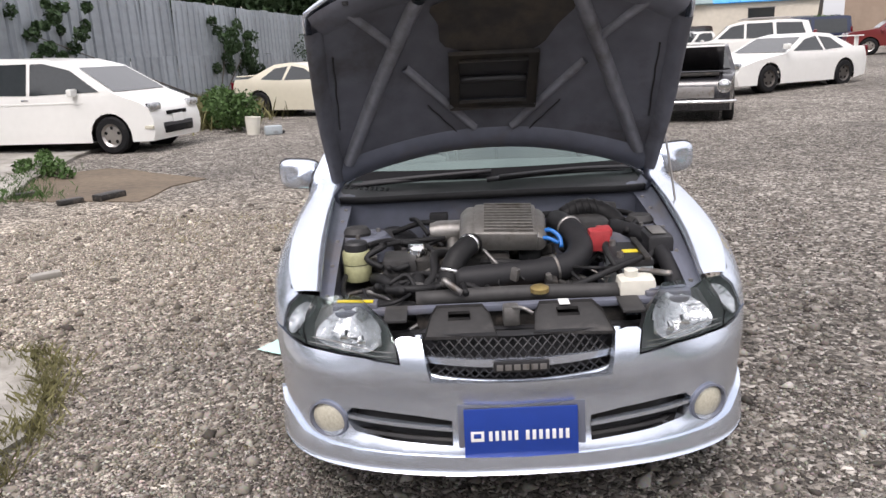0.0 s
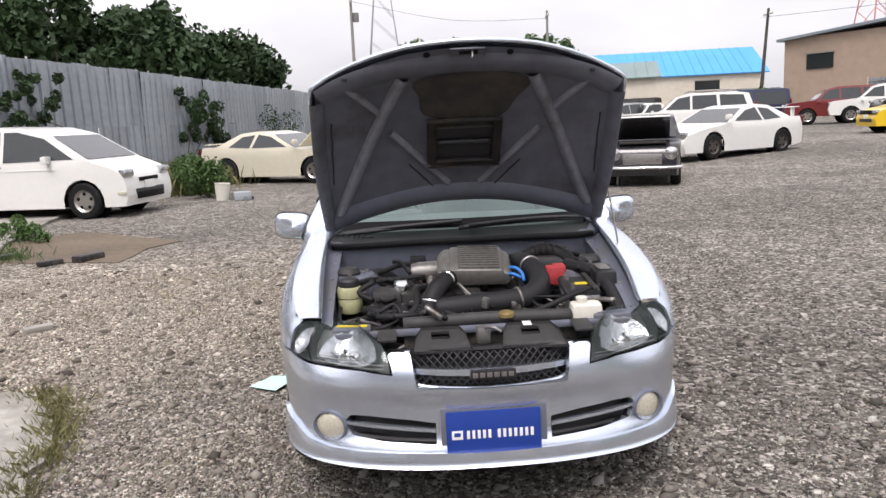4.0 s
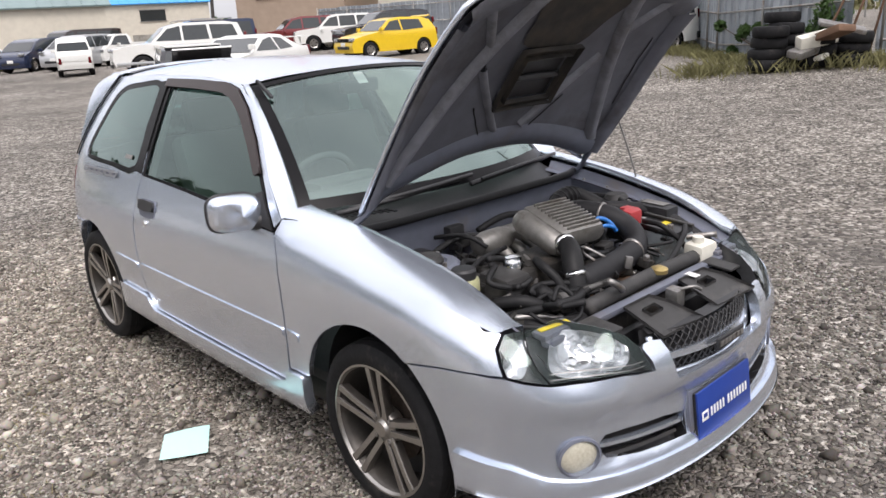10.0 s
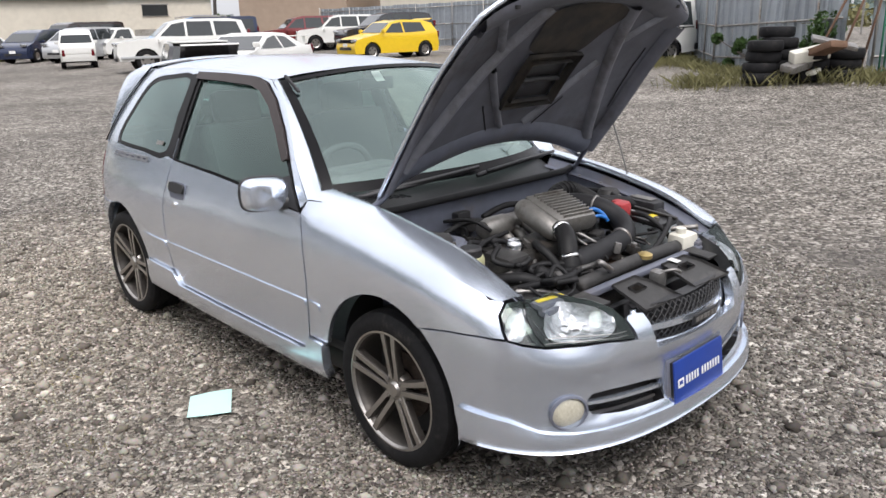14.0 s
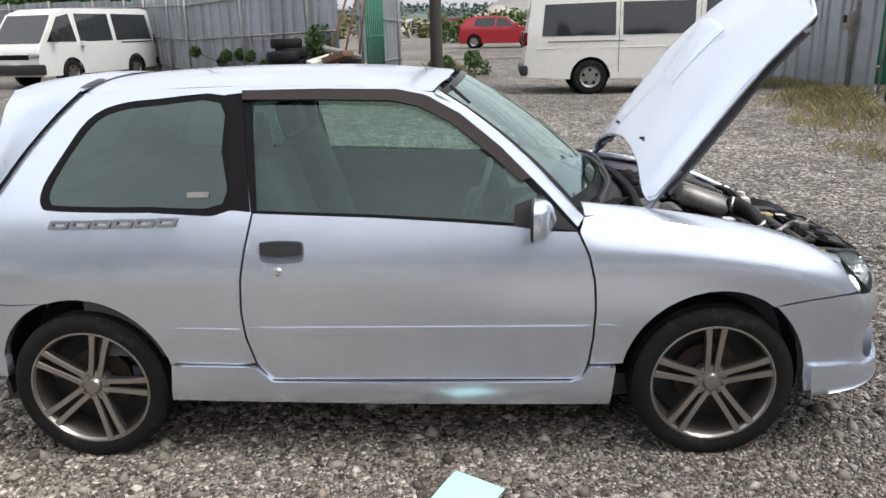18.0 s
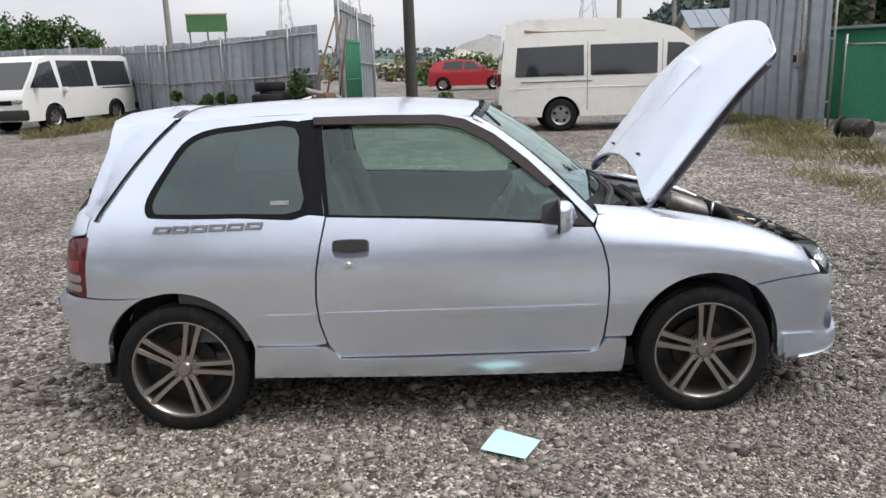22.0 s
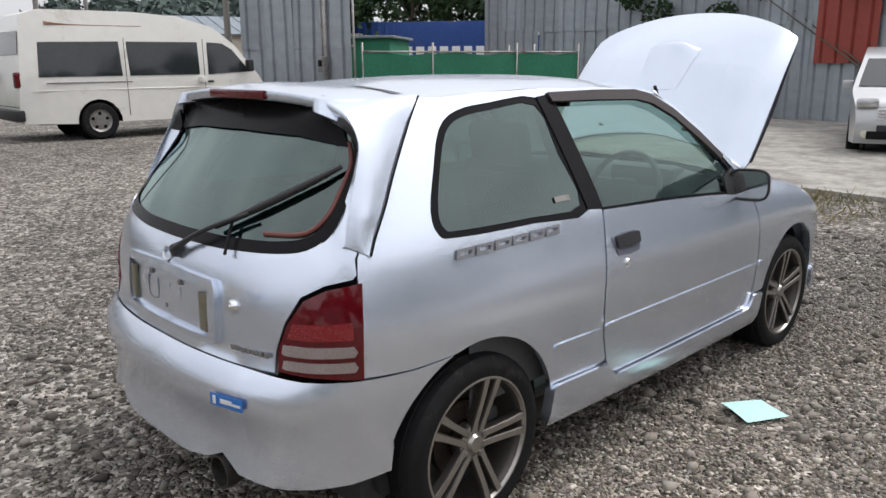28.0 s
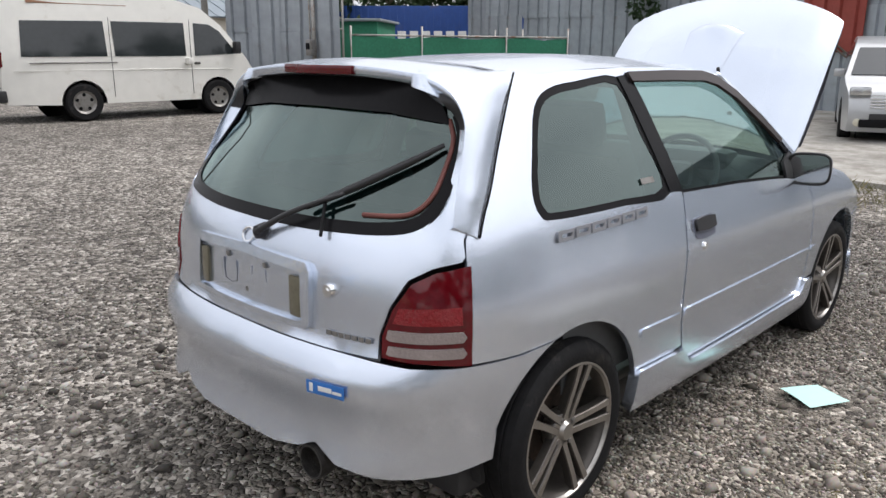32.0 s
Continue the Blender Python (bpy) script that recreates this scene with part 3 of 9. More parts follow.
skin_out = proud(skin, 0.004)
rear_bumper_poly = [(S_END, 0.315), (s_tail(0.2), 0.315), (s_tail(0.30), 0.33), (s_tail(0.36), 0.355), (s_tail(0.44), 0.315), (s_tail(0.55), 0.30)] + side([(2.74, 0.31), (2.63, 0.325), (2.622, 0.41)]) + \
    side(arch(2.3, 0.31, 0.342, 15, 69)) + side([(2.55, 0.618), (2.64, 0.617)]) + [(s_tail(0.64), 0.620), (s_tail(0.5), 0.628), (s_tail(0.42), 0.630), (s_tail(0.2), 0.630), (S_END, 0.630)]
part("rear_bumper", patch(rear_bumper_poly, skin_out, 0.05, thick=0.03, mirror=True), PAINT, car)

# nose
front_bumper_poly = [(0.0, 0.555), (s_nose(0.262), 0.56), (0.282, 0.65), (0.293, 0.680), (0.33, 0.686), (0.364, 0.684), (0.374, 0.676), (0.356, 0.64), (0.351, 0.614), (0.467, 0.626), (0.568, 0.622), (0.70, 0.623), (0.78, 0.631), (0.832, 0.639), (0.92, 0.636), (1.05, 0.619)] + \
    side([(-0.245, 0.598)]) + side(arch(0, 0.315, 0.348, 127, 180)) + side([(-0.36, 0.25), (-0.5, 0.25)]) + \
    [(s_nose(0.6), 0.25), (s_nose(0.35), 0.25), (0.0, 0.25)]
LOWER_OPENING = [(s_nose(0.205), 0.322), (s_nose(0.207), 0.408), (s_nose(0.30), 0.424), (s_nose(0.45), 0.438), (s_nose(0.515), 0.436), (s_nose(0.532), 0.415), (s_nose(0.53), 0.38), (s_nose(0.51), 0.348), (s_nose(0.40), 0.332)]


def nose_skin(s, z):
    x, y, zz = skin(s, z)
    return x, y, zz


LIP_EDGE = [(0.0, 0.295), (0.2, 0.298), (0.4, 0.302), (0.595, 0.304), (0.713, 0.314), (0.825, 0.345), (0.95, 0.355)]


def lip_skin(s, z):
    """The lower lip stands proud of the bumper, the more the lower it hangs."""
    x, y, zz = skin(s, max(z, 0.24))
    top = float(np.interp(s, [q[0] for q in LIP_EDGE], [q[1] for q in LIP_EDGE]))
    out = 0.014 + 0.012 * min(1.0, max(0.0, (top - z) / 0.12)) - 0.012 * max(0.0, 0.21 - z) / 0.035
    _, _, nx, ny = plan(s)
    return x - nx * out, y + ny * out, zz


lip_poly = LIP_EDGE + side([(-0.37, 0.36), (-0.378, 0.205), (-0.5, 0.19)]) + [(s_nose(0.6), 0.18), (s_nose(0.35), 0.174), (0.0, 0.174)]
part("front_lip", patch(lip_poly, lip_skin, 0.03, thick=0.03, mirror=True), PAINT, car, "flared lower lip in body colour")


part("front_bumper", patch(front_bumper_poly, nose_skin, 0.035, holes=[LOWER_OPENING], thick=0.035, mirror=True), PAINT, car)


# windscreen
def screen(u, v):
    b = Vector((0.665 * u, 0.30 + 0.20 * u * u, 0.925 - 0.012 * u * u))
    t = Vector((0.525 * u, 0.905 + 0.075 * u * u, 1.372 - 0.045 * u * u))
    p = b.lerp(t, v)
    return p.x, p.y - 0.035 * v * (1 - v) * 4 * 0.6, p.z + 0.02 * v * (1 - v) * 4


part("windscreen", grid(16, 10, lambda a, b: screen(2 * a - 1, b)), SCREEN_GLASS, car)
glass_out = [(0.0, 0.935)] + [(x + 0.004, z) for x, z in GLASS_EDGE] + [(0.0, 1.335)]
glass_in = [(0.0, 0.968)] + curve2([(0.2, 0.969), (0.3, 0.971), (0.46, 0.979), (0.545, 0.996), (0.574, 1.033), (0.572, 1.09), (0.546, 1.18), (0.505, 1.255), (0.43, 1.302), (0.3, 1.315), (0.2, 1.316)], 3) + [(0.0, 1.317)]


def glass_at(d):
    return lambda x, z: Vector(rear_screen(x, z)) + Vector((0, 0.92 * d, 0.4 * d))


part("rear_window", patch(glass_out, glass_at(-0.002), 0.05, thick=0, mirror=True), GLASS_DARK, car, "dark rear window")
part("rear_window_border", patch(glass_out + glass_in[::-1], glass_at(0.002), 0.05, thick=0, mirror=True), SEAM, car, "black painted window border")

# side glass, pillars, visors
glass_poly = side(BELT[::-1] + [(1.672, 1.0), (1.690, 1.346)] + WINDOW_TOP[::-1][1:])
pair("side_window", patch(glass_poly, proud(skin, -0.012), 0.07, thick=0), GLASS)
seal_in = side([(1.62, 0.955), (1.2, 0.937), (0.9, 0.917), (0.72, 0.902), (0.6, 0.888), (0.62, 0.98), (0.77, 1.125), (0.91, 1.235), (1.03, 1.297), (1.13, 1.317), (1.4, 1.324), (1.655, 1.324)])
pair("window_seal", patch(glass_poly, proud(skin, -0.004), 0.06, holes=[seal_in], thick=0.006), SEAM, "black window seal")
pillar = side([(1.640, 0.95), (1.715, 0.958), (1.752, 1.338), (1.690, 1.343), (1.665, 1.15)])
pair("door_pillar", patch(pillar, proud(skin, 0.002), 0.05, thick=0.01), SEAM, "black pillar between the windows")
quarter_in = side(curve2([(1.742, 0.979), (1.755, 1.15), (1.772, 1.313), (2.0, 1.309), (2.15, 1.292), (2.236, 1.25), (2.312, 1.15), (2.374, 1.04), (2.374, 0.99), (2.32, 0.977), (2.0, 0.972)], 3, True))
pair("quarter_window_border", patch(side(QUARTER_GLASS), proud(skin, -0.003), 0.06, holes=[quarter_in], thick=0.006), SEAM, "black painted window border")
pair("quarter_window", patch(quarter_in, proud(skin, -0.005), 0.07, thick=0), GLASS_DARK, "tinted quarter window")
visor_poly = side([(0.66, 1.045), (0.77, 1.150), (0.91, 1.258), (1.03, 1.320), (1.13, 1.340), (1.4, 1.347), (1.69, 1.347), (1.686, 1.316), (1.4, 1.311), (1.15, 1.303), (1.052, 1.283), (0.934, 1.226), (0.80, 1.124), (0.692, 1.033)])
pair("weather_visor", patch(visor_poly, proud(skin, 0.012), 0.05, thick=0.012), VISOR, "smoked plastic weather visor")
sail = side([(0.505, 0.873), (0.72, 0.89), (0.715, 0.96), (0.62, 0.99)])
pair("mirror_sail", patch(sail, proud(skin, 0.004), 0.05, thick=0.012), BLACK_PLASTIC, "black triangular mirror mount")

# screen border, seals, bulkhead top
part("screen_border", merged(grid(30, 1, lambda a, b: Vector(screen(2 * a - 1, 0.0 + 0.07 * b)) + Vector((0, -0.003, 0.003))), grid(30, 1, lambda a, b: Vector(screen(2 * a - 1, 0.965 + 0.035 * b)) + Vector((0, -0.003, 0.003))),
     grid(1, 12, lambda a, b: Vector(screen(-1 + 0.06 * a, b)) + Vector((0, -0.003, 0.003))), grid(1, 12, lambda a, b: Vector(screen(0.94 + 0.06 * a, b)) + Vector((0, -0.003, 0.003)))), SEAM, car, "black windscreen border")
for sgn in (-1, 1):
    part("screen_pillar", tube([Vector(screen(sgn * 1.0, v)) + Vector((sgn * 0.012, 0.008, 0.002)) for v in (-0.02, 0.25, 0.5, 0.75, 1.0)], 0.014, 8), PAINT, car)
    part("screen_trim_clip", box(0.014, 0.10, 0.012, 0.004, (0, 0, 0), pose(sgn * 0.512, 0.905, 1.315, 42, 0, sgn * -14)), BLACK_PLASTIC, car)

A_EDGE = [Vector(skin(*q)) for q in side([(0.478, 0.915), (0.60, 1.03), (0.76, 1.185), (0.88, 1.275), (0.97, 1.325)])]


def pillar_skin(u, v):
    k = u * (len(A_EDGE) - 1)
    i = min(int(k), len(A_EDGE) - 2)
    o = A_EDGE[i].lerp(A_EDGE[i + 1], k - i)
    t = min(1.0, max(0.0, (o.z - 0.913) / (1.327 - 0.913)))
    q = Vector(screen(-1.0, t)) + Vector((-0.004, -0.002, 0.004))
    return o.lerp(q, v) + Vector((-0.5, -0.5, 0.7)) * (0.007 * math.sin(math.pi * v))


pair("pillar_panel", grid(14, 5, pillar_skin), PAINT)

# seams: a black sheet added behind the panels paints the shade in their gaps
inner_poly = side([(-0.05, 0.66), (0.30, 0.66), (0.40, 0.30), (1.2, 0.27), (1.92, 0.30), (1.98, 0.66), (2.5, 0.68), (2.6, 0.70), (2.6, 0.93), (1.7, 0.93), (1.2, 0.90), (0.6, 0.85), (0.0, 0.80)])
pair("inner_shell", patch(inner_poly, proud(skin, -0.022), 0.09, thick=0), BLACK_PLASTIC, "added black sheet that makes the panel gaps dark")
for yc, zc, r in ((0.0, 0.315, 0.352), (2.3, 0.31, 0.352)):
    def liner(a, b, yc=yc, zc=zc, r=r):
        ang = radians(-12 + 204 * a)
        return -0.715 + 0.233 * b, yc + r * math.cos(ang), zc + r * math.sin(ang)
    end = grid(14, 3, lambda a, b, yc=yc, zc=zc, r=r: (-0.485, yc + r * b * math.cos(radians(-12 + 204 * a)), zc + r * b * math.sin(radians(-12 + 204 * a))))
    pair("wheel_arch_liner", merged(grid(18, 2, liner), end), BLACK_PLASTIC, "black wheel arch liner")
part("underbody", box(1.36, 2.9, 0.10, 0.03, (0, 1.25, 0.19)), BLACK_PLASTIC, car, "dark underbody")

# side details
for a, b in ((0.362, 0.425), (0.455, 1.672), (1.705, 1.968)):
    pair("side_moulding", patch(side([(a, 0.510), (a, 0.536), (b, 0.542), (b, 0.516)]), proud(skin, 0.005), 0.06, thick=0.006), PAINT)
handle_out = side(curve2([(1.455, 0.792), (1.452, 0.825), (1.462, 0.85), (1.53, 0.854), (1.60, 0.850), (1.61, 0.825), (1.606, 0.796), (1.59, 0.78), (1.53, 0.776), (1.468, 0.78)], 2, True))
# flat darker patch on the skin; the bowl's shade is only in its colour
pair("handle_recess", patch(handle_out, proud(skin, 0.003), 0.03, thick=0.004), PAINT_INNER, "handle bowl with its shade painted as a darker patch")
pair("door_handle", patch(side([(1.458, 0.808), (1.458, 0.846), (1.53, 0.851), (1.604, 0.847), (1.604, 0.808), (1.53, 0.802)]), proud(skin, 0.014), 0.03, thick=0.012), BLACK_PLASTIC, "black pull handle")
lock_at = skin(s_at_y(1.546), 0.746)
for sgn in (1, -1):
    part("door_lock", lathe([(0.0, -sgn * 0.008), (0.006, -sgn * 0.008), (0.0065, -sgn * 0.004), (0.014, -sgn * 0.006), (0.017, -sgn * 0.002), (0.017, sgn * 0.01)], 16, "x", (sgn * lock_at[0], lock_at[1], lock_at[2])), CHROME, car, "chrome key lock")
for k in range(6):
    y0, w = 2.372 - 0.079 * k, 0.068
    zb = 0.898 + 0.0015 * k
    lean = 0.012
    o = [(y0, zb), (y0 - lean, zb + 0.028), (y0 - w - lean, zb + 0.028), (y0 - w, zb)]
    h = [(y0 - 0.012 - 0.004, zb + 0.009), (y0 - 0.012 - lean + 0.004, zb + 0.020), (y0 - w + 0.008 - lean + 0.004, zb + 0.020), (y0 - w + 0.008, zb + 0.009)]
    pair("decal_block", patch(side(o), proud(skin, 0.0105), 0.015, holes=[side(h)], thick=0.005), DECAL, "dark grey decal block")
pair("window_mark", patch(side([(1.79, 1.0), (1.79, 1.018), (1.87, 1.018), (1.87, 1.0)]), proud(skin, 0.0), 0.03, thick=0), ALUMINIUM, "small pale mark on the glass")


# door mirrors
def mirror_shape(a, b):
    u, v = 2 * math.pi * a, b
    prof = [(0.0, 0.10), (0.35, 0.085), (0.7, 0.065), (1.0, 0.0)]
    grow = math.sqrt(max(0.0, 1 - (1 - v) ** 2.6))
    cx = abs(math.cos(u)) ** 0.55 * math.copysign(1, math.cos(u))
    cz = abs(math.sin(u)) ** 0.55 * math.copysign(1, math.sin(u))
    return -0.838 + 0.094 * cx * grow, 0.592 + 0.066 * v ** 1.4 - 0.012 * cx, 0.930 + 0.066 * cz * grow - 0.006 * cx


for flipped in (False, True):
    src = grid(28, 8, mirror_shape)
    face = ([Vector(mirror_shape(k / 28, 1.0)) + Vector((0, -0.006, 0)) for k in range(28)], [tuple(range(28))])
    arm = tube([(-0.79, 0.622, 0.896), (-0.745, 0.60, 0.888), (-0.70, 0.59, 0.885)], [0.03, 0.034, 0.036], 10)
    arm_src = ([v.co.copy() for v in arm.verts], [])
    shell = part("door_mirror", flip(src) if flipped else src, PAINT, car, "silver-blue mirror housing")
    part("mirror_glass", flip(face) if flipped else face, CHROME, shell, "mirror glass")
    part("mirror_rim", tube([flip(([p], []))[0][0] if flipped else p for p in [Vector(mirror_shape(k / 14, 1.0)) for k in range(15)]], 0.006, 6, 2), BLACK_PLASTIC, shell)
    if flipped:
        bmesh.ops.scale(arm, vec=(-1, 1, 1), verts=arm.verts)
    part("mirror_arm", arm, BLACK_PLASTIC, shell)

# nose: headlamps, indicators, grille, fog lamps, number board
LAMP = [(0.359, 0.620), (0.381, 0.681), (0.412, 0.711), (0.475, 0.727), (0.578, 0.732), (0.724, 0.738), (0.798, 0.739), (0.768, 0.695), (0.735, 0.660), (0.697, 0.630), (0.568, 0.628), (0.467, 0.632)]
TURN = [(0.806, 0.739), (0.857, 0.736), (0.862, 0.707), (0.842, 0.669), (0.826, 0.646), (0.782, 0.638), (0.704, 0.630), (0.742, 0.660), (0.775, 0.695)]


def dish(base, us, vs, deep, c):
    def f(u, v):
        r2 = ((u - c[0]) / us) ** 2 + ((v - c[1]) / vs) ** 2
        return proud(base, -0.012 - deep * max(0.0, 1 - r2))(u, v)
    return f


def ellipse(cu, cv, a, b, n=28, power=1.0):
    return [(cu + a * math.copysign(abs(math.cos(t)) ** power, math.cos(t)), cv + b * math.copysign(abs(math.sin(t)) ** power, math.sin(t))) for t in np.linspace(0, 2 * math.pi, n, endpoint=False)]


lens_skin = proud(skin, 0.0)
for flipped in (False, True):
    way = flip if flipped else (lambda q: q)
    lamp = part("headlamp", way(patch(LAMP, proud(skin, -0.055), 0.04, thick=-0.05)), LAMP_HOUSING, car, "headlamp with a black housing and clear lens")
    part("lamp_lens", way(patch(LAMP, lens_skin, 0.04, thick=0)), LENS, lamp, "clear plastic lens")
    cu = 0.565
    part("reflector_bowl", way(patch(ellipse(cu, 0.679, 0.135, 0.043, 30, 0.75), dish(skin, 0.135, 0.043, 0.045, (cu, 0.679)), 0.02, thick=0.01)), REFLECTOR, lamp, "faceted chrome reflector")
    for dx, rr in ((-0.035, 0.018), (0.045, 0.022)):
        c = Vector(proud(skin, -0.045)(cu + dx, 0.676))
        if flipped:
            c.x = -c.x
        part("bulb_shield", lathe([(0.0, -0.03), (rr * 0.7, -0.026), (rr, -0.008), (rr, 0.0)], 14, "y", c), CHROME, lamp, "chrome bulb shield")
    for zz in (0.636, 0.648):
        part("housing_line", way(patch([(0.385, zz), (0.385, zz + 0.002), (0.70, zz + 0.003), (0.70, zz + 0.001)], proud(skin, -0.008), 0.04, thick=0)), STEEL, lamp)
    turn = part("indicator_lamp", way(patch(TURN, proud(skin, -0.045), 0.04, thick=-0.042)), LAMP_HOUSING, car, "clear indicator lamp beside the headlamp")
    part("lamp_lens", way(patch(TURN, lens_skin, 0.04, thick=0)), LENS, turn)
    tu = 0.806
    part("reflector_bowl", way(patch(ellipse(tu, 0.684, 0.036, 0.042, 24, 0.7), dish(skin, 0.036, 0.042, 0.02, (tu, 0.684)), 0.02, thick=0.01)), REFLECTOR, turn, "ribbed chrome reflector")
    # fog lamp
    f_at = Vector(nose_skin(s_nose(0.597), 0.378))
    if flipped:
        f_at.x = -f_at.x
    aim = pose(f_at.x, f_at.y - 0.012, f_at.z, 0, 0, 0) @ pose(0, 0, 0, 0, 0, (-26 if not flipped else 26))
    fog = part("fog_lamp", lathe([(0.056, 0.035), (0.068, 0.006), (0.068, 0.0), (0.061, -0.003), (0.058, 0.01)], 30, "y", caps=False), PAINT_INNER, car, "round fog lamp with a ribbed yellowed lens")
    fog.matrix_basis = aim
    part("fog_lens", lathe([(0.0, -0.004), (0.033, -0.001), (0.055, 0.006), (0.060, 0.012)], 30, "y"), FOG_LENS, fog)
    # lower opening: dark back, bars
    part("opening_mesh", way(patch([(u, v) for u, v in LOWER_OPENING], proud(nose_skin, -0.06), 0.05, thick=-0.06)), BLACK_PLASTIC, car, "black lower grille insert")
    part("grille_bar", way(patch([(s_nose(0.20), 0.365), (s_nose(0.20), 0.38), (s_nose(0.35), 0.392), (s_nose(0.53), 0.405), (s_nose(0.53), 0.392), (s_nose(0.35), 0.378)], proud(nose_skin, -0.002), 0.04, thick=0.02)), PAINT, car, "silver-blue bar across the lower grille")
    for zz in (0.335, 0.425):
        part("grille_slat", way(patch([(s_nose(0.21), zz), (s_nose(0.21), zz + 0.006), (s_nose(0.50), zz + 0.012), (s_nose(0.50), zz + 0.006)], proud(nose_skin, -0.03), 0.05, thick=0.02)), DUSTY_PLASTIC, car)
    # bracket plate between nose and lamp
    part("lamp_bracket", box(0.07, 0.12, 0.010, 0.004, ((0.36 if flipped else -0.36), -0.60, 0.69)), DUSTY_PLASTIC, car)

grille = part("grille", grid(24, 4, lambda a, b: (-0.285 + 0.57 * a, -0.755 + 0.05 * (2 * a - 1) ** 2 + 0.02 * b, 0.558 + 0.125 * b)), BLACK_PLASTIC, car, "black mesh grille with a silver bar")


def grille_face(x, z):
    return Vector((x, -0.808 + 0.07 * (x / 0.285) ** 2 + 0.35 * max(0, z - 0.64), z))


count = 0
for k in range(-9, 22):
    for lean in (-1, 1):
        pts = []
        for z in (0.564, 0.594, 0.624, 0.654, 0.684):
            x = -0.27 + 0.045 * k * 0.62 + lean * (z - 0.624) * 0.9
            if abs(x) <= 0.282:
                pts.append(grille_face(x, z))
        if len(pts) >= 3:
            part("mesh_strand", tube(pts, 0.0032, 4, 1), BLACK_PLASTIC, grille)
part("grille_bar", patch([(-0.276, 0.606), (-0.276, 0.625), (0.0, 0.629), (0.276, 0.625), (0.276, 0.606), (0, 0.604)], lambda x, z: grille_face(x, z) + Vector((0, -0.012, 0)), 0.04, thick=-0.02), PAINT, car, "silver-blue grille bar")
part("grille_surround", tube([grille_face(x, z) + Vector((0, -0.004, 0)) for x, z in ((-0.29, 0.68), (-0.283, 0.60), (-0.255, 0.556), (-0.1, 0.548), (0.1, 0.548), (0.255, 0.556), (0.283, 0.60), (0.29, 0.68))], 0.012, 8), PAINT, car)
badge = part("grille_badge", box(0.158, 0.012, 0.034, 0.005, (0.0, -0.838, 0.597)), BLACK_PLASTIC, car, "dark badge with raised plain letter blocks")
for k in range(6):
    part("badge_block", box(0.018, 0.003, 0.017, 0.0008, (-0.0615 + 0.0246 * k, -0.8455, 0.6055)), STEEL, badge)
board = part("dealer_board", box(0.33, 0.008, 0.172, 0.003, (0, 0, -0.086)), BOARD_BLUE, car, "blue dealer board with plain white blocks")
board.matrix_basis = pose(-0.004, -0.832, 0.375, -6, 0, 0)
part("board_backing", box(0.326, 0.010, 0.168, 0.002, (0, 0.0095, -0.084)), BLACK_PLASTIC, board)
part("board_holder", box(0.372, 0.02, 0.180, 0.006, (0.004, 0.026, -0.083)), PAINT_INNER, board, "grey painted holder behind the board")
x = -0.098
for word, wide in ((5, 0.0185), (7, 0.0192)):
    for k in range(word):
        part("letter_block", box(wide * 0.55, 0.0012, 0.034, 0.0003, (x + wide / 2, -0.0046, -0.027)), WHITE, board)
        x += wide
    x += 0.014
part("crest_block", box(0.038, 0.0012, 0.036, 0.0003, (-0.127, -0.0046, -0.028)), WHITE, board)
part("crest_mark", box(0.022, 0.0012, 0.016, 0.0003, (-0.127, -0.0054, -0.016)), BOARD_BLUE, board)

# tail: lamps, handle, wiper, plate recess, bumper sticker, exhaust
def gate_y(x, z):
    """How far back the tailgate's skin lies."""
    return skin(s_tail(x), z)[1]


TAIL = [(4.360, 0.637), (4.361, 0.695), (4.327, 0.770), (4.266, 0.841), (4.192, 0.869), (4.085, 0.882), (4.096, 0.769), (4.102, 0.622), (4.232, 0.632)]
for flipped in (False, True):
    way = flip if flipped else (lambda q: q)
    rear_lamp = part("tail_lamp", way(patch(TAIL, proud(skin, 0.004), 0.04, thick=0.03)), TAIL_RED, car, "red tail lamp with two smoked strips")
    for z0 in (0.643, 0.687):
        o = [(4.345, z0 + 0.006), (4.338, z0 + 0.030)] + [(4.125, z0 + 0.031), (4.116, z0 + 0.016), (4.125, z0 + 0.002), (4.335, z0)]
        part("smoked_strip", way(patch(o, proud(skin, 0.009), 0.03, thick=0.006)), TAIL_SMOKE, rear_lamp, "smoked clear lamp strip")
    part("red_reflector", way(patch([(4.325, 0.735), (4.305, 0.778), (4.125, 0.782), (4.125, 0.735)], proud(skin, 0.006), 0.03, thick=0.004)), material("bright_red_lens", (0.22, 0.005, 0.01), 0.1, 0, 0.1, 30, 0.4, 120, coat=0.6), rear_lamp)
recess_out = [(s_tail(x), z) for x, z in ((0.305, 0.668), (0.318, 0.69), (0.314, 0.83), (0.295, 0.852))]
frame_o = [(S_END, 0.662)] + recess_out + [(S_END, 0.862)]
frame_i = [(S_END, 0.835), (s_tail(0.278), 0.826), (s_tail(0.285), 0.695), (s_tail(0.275), 0.685), (S_END, 0.682)]
part("plate_surround", patch(frame_o + frame_i, proud(skin, 0.018), 0.05, thick=0.018, mirror=True), PAINT, car, "raised surround of the empty plate recess")
plate_bed = part("plate_bed", patch([(S_END, 0.682), (s_tail(0.285), 0.685), (s_tail(0.285), 0.826), (S_END, 0.835)], proud(skin, 0.002), 0.05, thick=0, mirror=True), PAINT, car)
